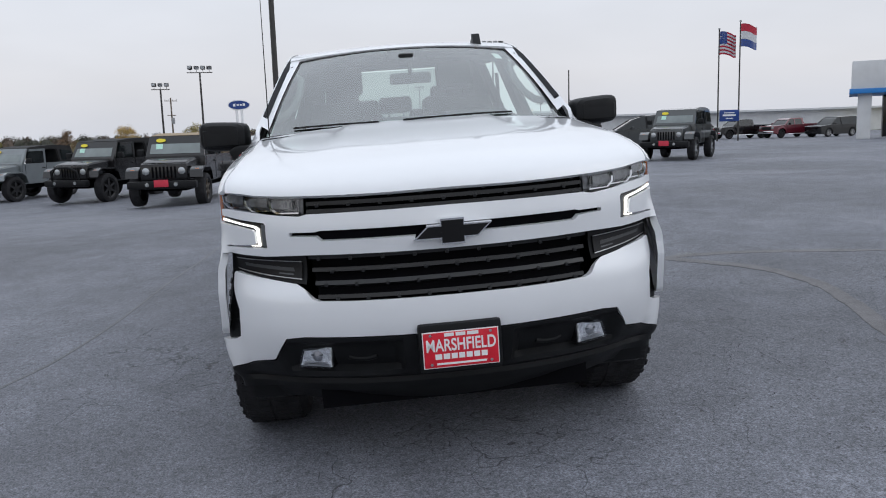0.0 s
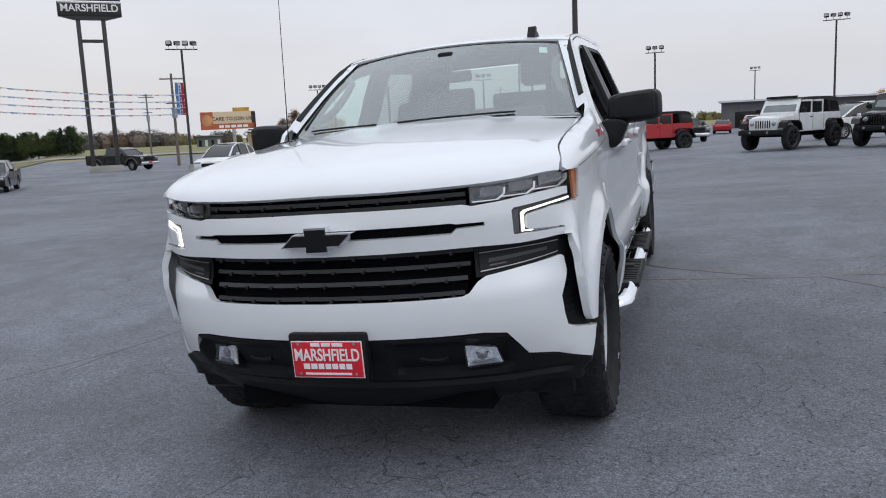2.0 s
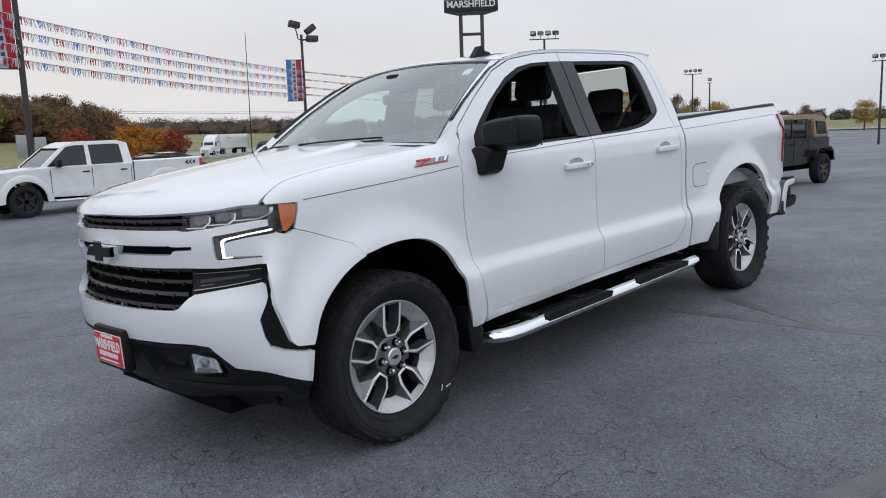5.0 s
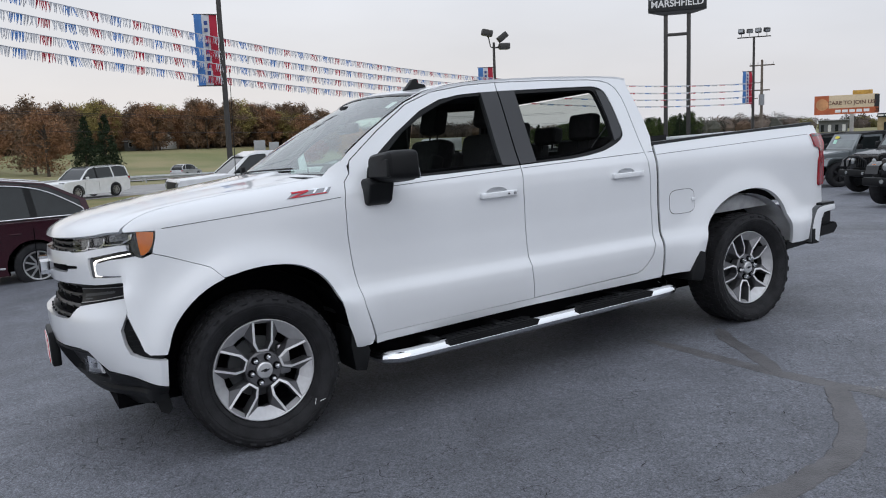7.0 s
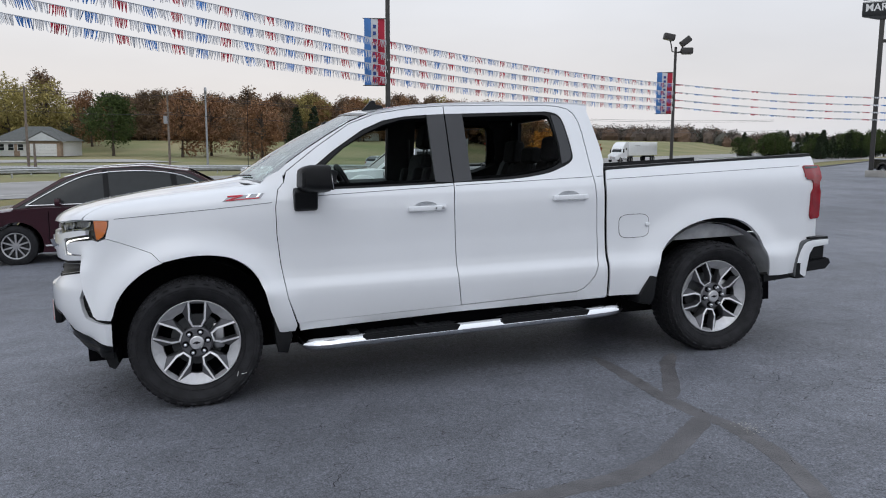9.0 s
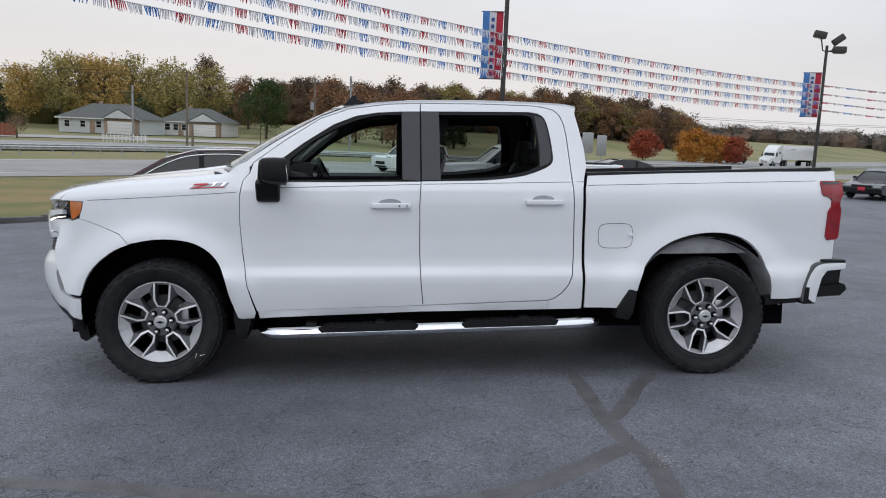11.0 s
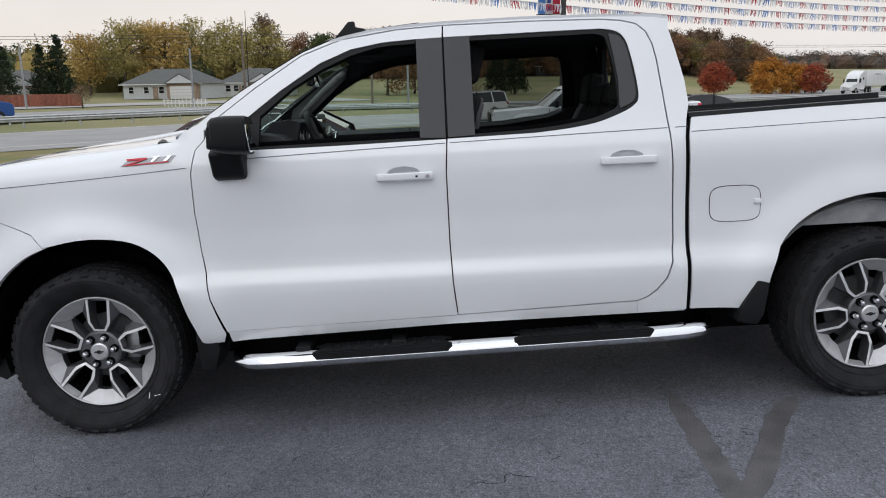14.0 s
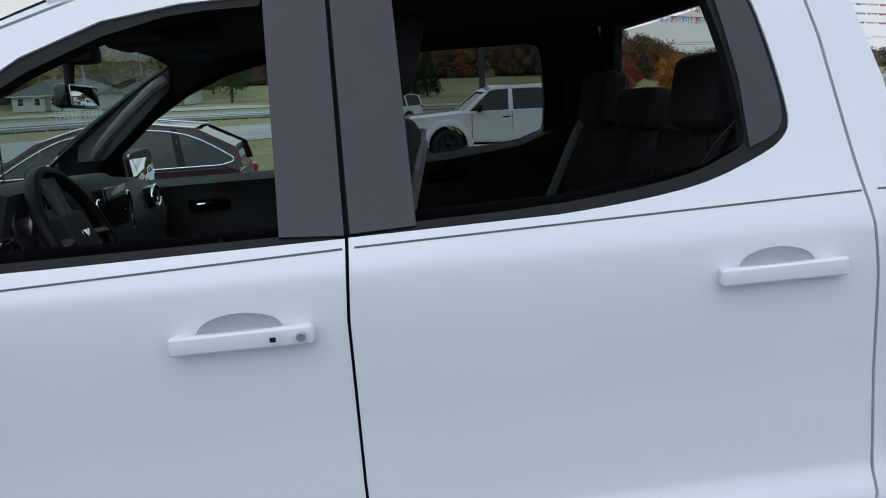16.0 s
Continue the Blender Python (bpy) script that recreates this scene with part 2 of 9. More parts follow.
SEAT = mat("charcoal_cloth", (0.013, 0.013, 0.015), 0.9, vary=0.25, scale=30, bump=0.3, bscale=500)
SEAT_GREY = mat("grey_cloth", (0.11, 0.11, 0.115), 0.9, vary=0.12, scale=30, bump=0.3, bscale=500)
HEADLINER = mat("headliner", (0.020, 0.021, 0.024), 0.95, vary=0.1, scale=30)
GREY_TRIM = mat("grey_plastic", (0.09, 0.095, 0.10), 0.6, vary=0.08, scale=12)
GLASS = glass_mat("clear_glass", (0.74, 0.87, 0.82), f0=0.10)
SCREEN_GLASS = glass_mat("windscreen_glass", (0.70, 0.85, 0.79), f0=0.27)
TINT = glass_mat("tinted_glass", (0.32, 0.35, 0.34))
REAR_TINT = glass_mat("rear_tinted_glass", (0.52, 0.56, 0.54))
LAMP_GLASS = glass_mat("lamp_lens", (0.92, 0.93, 0.95), f0=0.04)
AMBER = mat("amber_lens", (0.62, 0.15, 0.015), 0.15, vary=0.1, scale=30, coat=0.8)
RED_LENS = mat("red_lens", (0.25, 0.004, 0.010), 0.15, vary=0.12, scale=12, coat=0.4)
DRL = mat("daylight_led", (1.0, 0.97, 0.90), 0.3, vary=0.01, emit=1.7)
PLATE_RED = mat("plate_red", (0.62, 0.012, 0.03), 0.35, vary=0.06, scale=20)
PLATE_WHITE = mat("plate_white", (0.80, 0.80, 0.80), 0.4, vary=0.03)
BADGE_GREY = mat("badge_grey", (0.30, 0.31, 0.33), 0.35, metal=0.5, vary=0.1)
BADGE_RED = mat("badge_red", (0.55, 0.02, 0.04), 0.3, vary=0.05)
FELT = mat("grey_felt", (0.30, 0.305, 0.315), 0.9, vary=0.2, scale=8, bump=0.2, bscale=150)
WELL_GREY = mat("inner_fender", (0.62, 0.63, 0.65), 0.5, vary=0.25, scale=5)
PROJECTOR = mat("projector_glass", (0.15, 0.155, 0.165), 0.16, metal=0.3, vary=0.3, scale=60, coat=0.8)
FOG_REFLECTOR = mat("fog_reflector", (0.78, 0.79, 0.81), 0.20, metal=0.25, vary=0.3, scale=70, coat=0.5)
LAMP_GREY = mat("lamp_housing", (0.10, 0.103, 0.11), 0.16, metal=0.6, vary=0.5, scale=50)
HANDLE_GREY = mat("handle_grey", (0.15, 0.15, 0.155), 0.6, vary=0.08, scale=12)
MIRROR = mat("mirror_silver", (0.85, 0.86, 0.87), 0.02, metal=1.0, vary=0.0)

# ---- the lie of the land ----
def level(d, c, a, b):
    k = c if abs(d) > c else abs(d)
    L = a if d > 0 else b
    return math.copysign(k + (L * math.tanh((abs(d) - c) / L) if abs(d) > c else 0), d)

def smooth(a, b, v):
    t = min(max((v - a) / (b - a), 0), 1)
    return t * t * (3 - 2 * t)

def away(x, y):
    """Distance towards and past the highway, which runs north-west."""
    return -0.777 * x - 0.629 * y

def land(x, y):
    lot = 0.0412 * level(x, 3.2, 1.2, 10.0) + 0.0332 * level(y, 5.0, 2.0, 5.0) * (1 - 1.3 * smooth(6, 18, y)) - 0.45 * smooth(34, 66, y)
    q = away(x, y)
    k = smooth(14, 33, q)
    along = -0.629 * x + 0.777 * y
    field = -1.25 - 1.1 * smooth(25, 110, along) * (1 - smooth(75, 140, q)) + 2.9 * smooth(158, 228, math.hypot(x - 5, y)) * smooth(98, 128, q) + 1.6 * smooth(240, 420, math.hypot(x, y)) * smooth(98, 240, q)
    return lot * (1 - k) + field * k

def spaced(lo, hi, fine, ratio=1.22):
    v, s = [0.0], fine
    while v[-1] < hi:
        v.append(v[-1] + s)
        s = s if v[-1] < 40 else min(s * ratio, 5.0) if v[-1] < 330 else s * ratio
    w, s = [0.0], fine
    while w[-1] > lo:
        w.append(w[-1] - s)
        s = s if w[-1] > -40 else min(s * ratio, 5.0) if w[-1] > -330 else s * ratio
    return sorted(set(w + v))

def qs(q, s):
    """Place on the ground: q away from the lot, s along the highway."""
    return (-0.777 * q - 0.629 * s, -0.629 * q + 0.777 * s)

def bend(q, s):
    """Place on the highway, which swings in towards the lot further north."""
    return qs(q - 12.0 * smooth(30, 130, s) * smooth(14, 35, q), s)

def sheet(us, vs, dz, fn=None):
    bm = bmesh.new()
    g = []
    for u in us:
        row = []
        for v in vs:
            x, y = fn(u, v) if fn else (u, v)
            row.append(bm.verts.new((x, y, land(x, y) + dz)))
        g.append(row)
    for i in range(len(us) - 1):
        for j in range(len(vs) - 1):
            bm.faces.new((g[i][j], g[i + 1][j], g[i + 1][j + 1], g[i][j + 1]))
    bmesh.ops.recalc_face_normals(bm, faces=bm.faces[:])
    if bm.faces[0].normal.z < 0:
        bmesh.ops.reverse_faces(bm, faces=bm.faces[:])
    return bm

def asphalt(name, base, fine, seal=True):
    m = bpy.data.materials.new(name)
    m.use_nodes = True
    n, l = m.node_tree.nodes, m.node_tree.links
    b = n["Principled BSDF"]
    t = n.new("ShaderNodeTexCoord")
    def noise_(scale, detail=4.0, rough=0.55):
        q = n.new("ShaderNodeTexNoise")
        q.inputs["Scale"].default_value, q.inputs["Detail"].default_value, q.inputs["Roughness"].default_value = scale, detail, rough
        l.new(t.outputs["Object"], q.inputs["Vector"])
        return q
    def ramp_(src, a, ca, c, cc):
        r = n.new("ShaderNodeValToRGB")
        r.color_ramp.elements[0].position, r.color_ramp.elements[1].position = a, c
        r.color_ramp.elements[0].color, r.color_ramp.elements[1].color = ca, cc
        l.new(src, r.inputs[0])
        return r.outputs[0]
    def mul_(a, b_):
        q = n.new("ShaderNodeMix")
        q.data_type, q.blend_type = "RGBA", "MULTIPLY"
        q.inputs[0].default_value = 1.0
        l.new(a, q.inputs[6])
        l.new(b_, q.inputs[7])
        return q.outputs[2]
    g = lambda k: (k, k, k, 1)
    big = ramp_(noise_(0.22, 5).outputs[0], 0.36, (*[c * 0.78 for c in base], 1), 0.66, (*[c * 1.25 for c in base], 1))
    mid = ramp_(noise_(2.6, 6).outputs[0], 0.35, g(0.84), 0.68, g(1.12))
    grit = mul_(ramp_(noise_(fine, 3, 0.7).outputs[0], 0.36, g(0.50), 0.70, g(1.7)), ramp_(noise_(fine * 0.32, 4, 0.7).outputs[0], 0.34, g(0.72), 0.70, g(1.3)))
    # hairline cracks: thin lines where warped cells meet, only in some patches
    w = noise_(1.1, 4)
    va = n.new("ShaderNodeVectorMath")
    va.operation = "MULTIPLY_ADD"
    l.new(w.outputs["Color"], va.inputs[0])
    va.inputs[1].default_value = (0.9, 0.9, 0.9)
    l.new(t.outputs["Object"], va.inputs[2])
    vo = n.new("ShaderNodeTexVoronoi")
    vo.feature = "DISTANCE_TO_EDGE"
    vo.inputs["Scale"].default_value = 2.75
    l.new(va.outputs[0], vo.inputs["Vector"])
    line = ramp_(vo.outputs["Distance"], 0.003, g(0.0), 0.012, g(1.0))
    where = ramp_(noise_(0.55, 4).outputs[0], 0.54, g(0.0), 0.62, g(1.0))
    mx = n.new("ShaderNodeMix")
    mx.data_type = "RGBA"
    l.new(where, mx.inputs[0])
    mx.inputs[6].default_value = g(1.0)
    l.new(line, mx.inputs[7])
    crack = ramp_(mx.outputs[2], 0.0, g(0.38), 1.0, g(1.0))
    # pits where single stones have come out, thicker in worn patches
    pv = n.new("ShaderNodeTexVoronoi")
    pv.inputs["Scale"].default_value = 34.0
    l.new(va.outputs[0], pv.inputs["Vector"])
    pit = ramp_(pv.outputs["Distance"], 0.16, g(1.0), 0.34, g(0.0))
    few = n.new("ShaderNodeMath")
    few.operation = "GREATER_THAN"
    sepc = n.new("ShaderNodeSeparateColor")
    l.new(pv.outputs["Color"], sepc.inputs[0])
    l.new(sepc.outputs[0], few.inputs[0])
    few.inputs[1].default_value = 0.80
    pm = mul_(mul_(pit, few.outputs[0]), ramp_(noise_(0.8, 4).outputs[0], 0.40, g(0.15), 0.62, g(1.0)))
    pits = ramp_(pm, 0.0, g(1.0), 1.0, g(0.22))
    col = mul_(mul_(mul_(mul_(big, mid), grit), crack), pits)
    l.new(col, b.inputs["Base Color"])
    rr = n.new("ShaderNodeMapRange")
    rr.inputs[3].default_value, rr.inputs[4].default_value = 0.50, 0.74
    b.inputs["Specular IOR Level"].default_value = 0.34
    l.new(noise_(0.5, 4).outputs[0], rr.inputs[0])
    l.new(rr.outputs[0], b.inputs["Roughness"])
    bp = n.new("ShaderNodeBump")
    bp.inputs["Strength"].default_value, bp.inputs["Distance"].default_value = 0.7, 0.012
    h = n.new("ShaderNodeMix")
    h.data_type, h.blend_type = "RGBA", "MULTIPLY"
    h.inputs[0].default_value = 1.0
    l.new(noise_(fine, 3, 0.75).outputs[0], h.inputs[6])
    l.new(mx.outputs[2], h.inputs[7])
    l.new(mul_(h.outputs[2], pits), bp.inputs["Height"])
    l.new(bp.outputs[0], b.inputs["Normal"])
    return m

GRASS = mat("autumn_grass", (0.150, 0.160, 0.058), 0.95, vary=0.0, scale=0.06, col2=(0.25, 0.215, 0.105), bump=0.8, bscale=12)
VERGE = mat("mown_verge", (0.105, 0.125, 0.032), 0.95, vary=0.0, scale=0.35, col2=(0.24, 0.175, 0.075), bump=0.8, bscale=30)
ASPHALT = asphalt("lot_asphalt", (0.150, 0.157, 0.181), 105.0)
TAR_LIGHT = mat("worn_seal", (0.070, 0.073, 0.083), 0.42, vary=0.2, scale=3, bump=0.3, bscale=120)
ROAD = mat("highway_asphalt", (0.27, 0.262, 0.255), 0.8, vary=0.12, scale=0.3, bump=0.2, bscale=60)
CONCRETE = mat("concrete", (0.34, 0.33, 0.31), 0.85, vary=0.12, scale=1.5, bump=0.2, bscale=40)
LINE = mat("road_paint", (0.62, 0.61, 0.58), 0.7, vary=0.1, scale=3)
single("ground", sheet(spaced(-2600, 2600, 2.0), spaced(-2600, 2600, 2.0), -0.10), GRASS, "grassland with green and straw-coloured patches", "ground", kind="structure")
near = sorted(set(round(float(q), 2) for q in list(np.arange(-110, -9, 1.2)) + list(np.arange(-9, 9, 0.3)) + list(np.arange(9, 13.31, 0.86))))
near_s = sorted(set(round(float(v), 2) for v in list(np.arange(-60, -8, 1.2)) + list(np.arange(-8, 9, 0.3)) + list(np.arange(9, 130, 1.2))))
single("lot", sheet(near, near_s, 0.0, qs), ASPHALT, "dark grey worn asphalt car lot", "car lot", kind="structure")
bm = bmesh.new()
for s in np.arange(-60, 130, 3.0):
    a, b = qs(13.42, s), qs(13.42, s + 3.0)
    m = Matrix.Translation(((a[0] + b[0]) / 2, (a[1] + b[1]) / 2, land(*qs(13.42, s + 1.5)) + 0.02)) @ pose(0, 0, 0, 0, 0, math.degrees(math.atan2(b[1] - a[1], b[0] - a[0])))
    box(bm, (0, 0, 0), (3.01, 0.18, 0.22), 0.02, m)
single("kerb", bm, mat("stained_kerb", (0.10, 0.10, 0.10), 0.85, vary=0.3, scale=2), "dark weathered kerb along the lot edge", "kerb", kind="structure")
verge_s = [s for s in np.arange(-140, 260, 4.0)]
single("verge", sheet([13.5, 15, 18, 22, 26, 30, 33, 35.6], verge_s, -0.015, bend), VERGE, "mown green and straw grass verge", "grass verge", kind="structure")
far_s = [s for s in np.arange(-320, 700, 8.0)]
single("road", sheet([35.8, 39, 43, 47, 51.4], far_s, 0.0, bend), ROAD, "pale grey highway carriageway", "road", kind="structure")
single("road_far", sheet([66, 72, 78, 84, 90], far_s, 0.0, bend), ROAD, "pale grey far highway carriageway", "road", kind="structure")
single("cross_street", sheet([0, 5, 10, 16], [5.0 * k for k in range(21)], 0.07, lambda u, v: (-122 + 0.88 * v - 0.474 * u, 100 + 0.474 * v + 0.88 * u)), ROAD, "pale grey cross street beyond the lot", "road", kind="structure")
single("service_road", sheet([104, 108, 113, 118], [v for v in far_s if v < 75], 0.0, bend), CONCRETE, "pale concrete service road before the houses", "road", kind="structure")
for q in (38.3, 50.4, 67.5, 88.0):
    single("road_line", sheet([q, q + 0.16], far_s, 0.012, bend), LINE, "white painted road edge line", "road marking", kind="structure")

# sealed cracks and scars in the lot, drawn on the truck-level plane
def seal(pts, wid, material, seed, lift=0.0025):
    rnd = random.Random(seed)
    P = [Vector((x, y, 0)) for x, y in [p[:2] for p in curve_pts([(x, y, 0) for x, y in pts], 7)]]
    bm = bmesh.new()
    rows = []
    for i, p in enumerate(P):
        d = (P[min(i + 1, len(P) - 1)] - P[max(i - 1, 0)]).normalized()
        nrm = Vector((-d.y, d.x, 0))
        w1, w2 = wid * (0.85 + 0.3 * rnd.random()), wid * (0.85 + 0.3 * rnd.random())
        e = min(1, i / 4 + 0.15, (len(P) - 1 - i) / 4 + 0.15)
        a, b = p + nrm * w1 * e, p - nrm * w2 * e
        # feathered edges run down into the asphalt
        rows.append([bm.verts.new((v.x, v.y, land(v.x, v.y) + z)) for v, z in ((a + nrm * 0.012, -0.008), (a, lift), (b, lift), (b - nrm * 0.012, -0.008))])
    for a, b in zip(rows, rows[1:]):
        for k in range(3):
            bm.faces.new((a[k], b[k], b[k + 1], a[k + 1]))
    bmesh.ops.recalc_face_normals(bm, faces=bm.faces[:])
    if sum(f.normal.z for f in bm.faces) < 0:
        bmesh.ops.reverse_faces(bm, faces=bm.faces[:])
    return single("crack_seal", bm, material, "dark tar seal over a crack in the asphalt", "crack seal", kind="structure", smooth=0)

DARK_TAR = mat("old_tar_scar", (0.104, 0.101, 0.106), 0.46, vary=0.20, scale=7, bump=0.4, bscale=110, spec=0.3)
seal([(0.8, 2.81), (1.36, 2.78), (1.70, 2.76), (1.95, 2.75), (2.30, 2.77), (2.46, 2.80), (2.67, 2.79), (2.96, 2.75), (3.4, 2.61), (4.2, 2.30)], 0.052, DARK_TAR, 1)
seal([(0.95, 3.38), (1.18, 3.20), (1.44, 3.06), (1.73, 2.90), (1.97, 2.74)], 0.048, DARK_TAR, 2, 0.004)
seal([(2.27, 2.80), (2.45, 2.60), (2.61, 2.42), (2.77, 2.22), (2.90, 1.97), (2.96, 1.65), (2.97, 1.35), (2.86, 0.8), (2.7, 0.25), (2.55, -0.6)], 0.058, DARK_TAR, 3, 0.004)
seal([(-2.70, 0.4), (-2.62, 0.88), (-2.46, 1.38), (-2.33, 2.32), (-2.24, 3.71), (-2.13, 4.8), (-2.0, 7.0)], 0.010, TAR_LIGHT, 4)
seal([(-4.6, -1.0), (-3.4, -0.2), (-2.62, 0.88)], 0.010, TAR_LIGHT, 5)
# worn pale scuff beside the seal
bm = bmesh.new()
rnd = random.Random(8)
for k in range(70):
    x, y = 2.56 + rnd.gauss(0, 0.05), 2.88 + rnd.gauss(0, 0.035)
    r = rnd.uniform(0.002, 0.008)
    bm.faces.new([bm.verts.new((x + r * math.cos(a + k), y + r * math.sin(a + k) * rnd.uniform(0.5, 1), land(x, y) + 0.0055)) for a in (0, 1.3, 2.6, 3.9, 5.1)])
single("pale_scuff", bm, CONCRETE, "pale crumbled scuff on the asphalt", "scuff", kind="structure", smooth=0)
# hairline cracks and pits
bm = bmesh.new()
rnd = random.Random(21)
def crack(x, y, a, n, w):
    prev = None
    for i in range(n):
        e = w * min(1, (n - 1 - i) / 3 + 0.1, i / 2 + 0.2) * rnd.uniform(0.5, 1.3)
        nx, ny = -math.sin(a), math.cos(a)
        row = [bm.verts.new((x + nx * e * s, y + ny * e * s, land(x + nx * e * s, y + ny * e * s) + 0.003)) for s in (1, -1)]
        if prev:
            bm.faces.new((prev[0], row[0], row[1], prev[1]))
        prev = row
        a += rnd.gauss(0, 0.55)
        x, y = x + 0.018 * math.cos(a), y + 0.018 * math.sin(a)
for k in range(620):
    x, y = rnd.uniform(1.3, 5.6), rnd.gauss(3.0, 1.9)
    if -2.5 < y < 8:
        crack(x, y, rnd.uniform(0, math.tau), rnd.randint(2, 6), rnd.uniform(0.0010, 0.0034))
# longer runs with side branches
for k in range(42):
    x, y, a = rnd.uniform(1.6, 5.6), rnd.uniform(-1.5, 8.0), rnd.uniform(0, math.tau)
    for j in range(rnd.randint(2, 5)):
        crack(x, y, a + rnd.gauss(0, 0.3), 19, rnd.uniform(0.0007, 0.0019))
        x, y = x + 0.28 * math.cos(a), y + 0.28 * math.sin(a)
        a += rnd.gauss(0, 0.5)
        if rnd.random() < 0.6:
            crack(x, y, a + rnd.choice((-1.2, 1.2)), rnd.randint(5, 12), 0.0011)
for k in range(110):
    x, y = rnd.uniform(-9, 9), rnd.uniform(-4.5, 14)
    if abs(x) > 1.4 or y < -1.5 or y > 5.5:
        crack(x, y, rnd.uniform(0, math.tau), rnd.randint(6, 34), rnd.uniform(0.0012, 0.0032))
for f in bm.faces:
    if f.normal.z < 0:
        f.normal_flip()
tagged(single("hairline_cracks", bm, mat("crack_black", (0.012, 0.012, 0.013), 0.9, vary=0.2), "fine black cracks and pits in the asphalt", "cracks", kind="stuff", smooth=0), kind="stuff")

# grass corner with a kerb round the second light pole
isl = [(-37.0, 17.5), (-31.0, 21.0), (-32.2, 25.0), (-36.0, 30.0), (-44.0, 34.0), (-46.0, 22.0)]
bm = bmesh.new()
f = bm.faces.new([bm.verts.new((x, y, land(x, y) + 0.09)) for x, y in isl])
bmesh.ops.triangulate(bm, faces=[f])
single("grass_corner", bm, VERGE, "mown grass corner of the lot", "grass verge", kind="structure", smooth=0)
bm = bmesh.new()
for a, b in zip(isl[:4], isl[1:5]):
    L = math.dist(a, b)
    c = ((a[0] + b[0]) / 2, (a[1] + b[1]) / 2)
    box(bm, (0, 0, 0), (L + 0.1, 0.16, 0.22), 0.02, pose(c[0], c[1], land(*c) + 0.0, 0, 0, math.degrees(math.atan2(b[1] - a[1], b[0] - a[0]))))
single("kerb_corner", bm, bpy.data.materials["stained_kerb"], "dark weathered kerb round the grass corner", "kerb", kind="structure")

# ---- the white pickup; its own level frame: x to the driver's side, y to the tail, origin under the front axle ----
WB, HUB = 3.745, 0.405
truck = thing("pickup_truck", "white crew-cab pickup with black grille and side steps", "pickup truck", SLOPE)

side_z = tab([0.38, 0.42, 0.47, 0.52, 0.60, 0.675, 0.705, 0.72, 0.765, 0.78, 0.84, 0.95, 1.08, 1.20, 1.275, 1.31, 1.345, 1.385, 1.88, 1.95],
             [0.885, 0.925, 0.952, 0.966, 0.982, 0.990, 0.989, 0.985, 0.962, 0.9575, 0.954, 0.954, 0.961, 0.966, 0.962, 0.950, 0.932, 0.912, 0.705, 0.66])
side_y = tab([-0.75, -0.6, -0.48, -0.25, 0.1, 1.0, 3.0, 4.1, 4.45, 4.62, 4.72], [0.93, 0.962, 0.978, 0.992, 1.0, 1.0, 1.0, 0.998, 0.985, 0.965, 0.935])

def flare(y, z):
    k = 0.0
    for cy, zr in ((0.0, 0.555), (WB - 0.03, 0.585)):
        r = math.hypot(y - cy, (z - HUB) * 1.0)
        k += (0.045 if cy < 1 else 0.034) * math.exp(-((r - zr) / 0.10) ** 2) * (1 if z > 0.4 else 0.5)
    # flatter skin ahead of and between the wheels
    return k

front_z = tab([0.38, 0.45, 0.52, 0.60, 0.70, 0.84, 0.95, 1.08, 1.20, 1.275, 1.31, 1.345, 1.385, 1.88], [0.930, 0.958, 0.970, 0.976, 0.974, 0.972, 0.970, 0.970, 0.968, 0.962, 0.950, 0.932, 0.912, 0.705])

def X(y, z):
    w = min(max((y + 0.1) / 0.5, 0), 1)
    return (side_z(z) * w + front_z(z) * (1 - w)) * side_y(y) + flare(y, z)

def side(sg):
    return lambda y, z: (sg * X(y, z), y, z)

def both(name, outline, material, parent=None, step=0.05, thick=0.014, out=0.0, label=""):
    obs = []
    for sg in (1, -1):
        fn = lambda y, z, sg=sg: (sg * (X(y, z) + out), y, z)
        obs.append(part(name, panel(outline, fn, step, thick, flip=sg < 0), material, parent or truck, label))
    return obs

ARCH_F = curve_pts([(-0.487, 0.42), (-0.475, 0.53), (-0.478, 0.60), (-0.445, 0.71), (-0.375, 0.805), (-0.26, 0.893), (-0.115, 0.946), (0.046, 0.966), (0.206, 0.950), (0.311, 0.903), (0.386, 0.829), (0.439, 0.717), (0.469, 0.587), (0.492, 0.52)], 3)
ARCH_R = curve_pts([(3.225, 0.597), (3.247, 0.692), (3.30, 0.805), (3.392, 0.898), (3.523, 0.964), (3.694, 1.0), (3.866, 0.994), (4.002, 0.947), (4.103, 0.85), (4.155, 0.735), (4.184, 0.639), (4.197, 0.535)], 3)
DITCH = [(0.625, 1.464), (0.837, 1.619), (1.065, 1.765), (1.254, 1.832), (1.517, 1.867), (1.741, 1.877)]
DITCH_R = [(1.747, 1.877), (2.16, 1.876), (2.50, 1.868), (2.60, 1.857), (2.67, 1.838), (2.71, 1.80), (2.735, 1.74), (2.748, 1.66), (2.760, 1.50), (2.768, 1.368), (2.778, 1.183), (2.781, 0.82), (2.772, 0.72), (2.745, 0.645), (2.70, 0.590), (2.655, 0.556), (2.608, 0.538)]
crease = tab([-0.75, -0.444, 0.212, 0.60], [1.195, 1.213, 1.249, 1.276])

door_front = [(0.605, 1.395), (0.5645, 1.352), (0.5432, 1.244), (0.5412, 1.062), (0.5542, 0.878), (0.5872, 0.654), (0.6385, 0.476)]
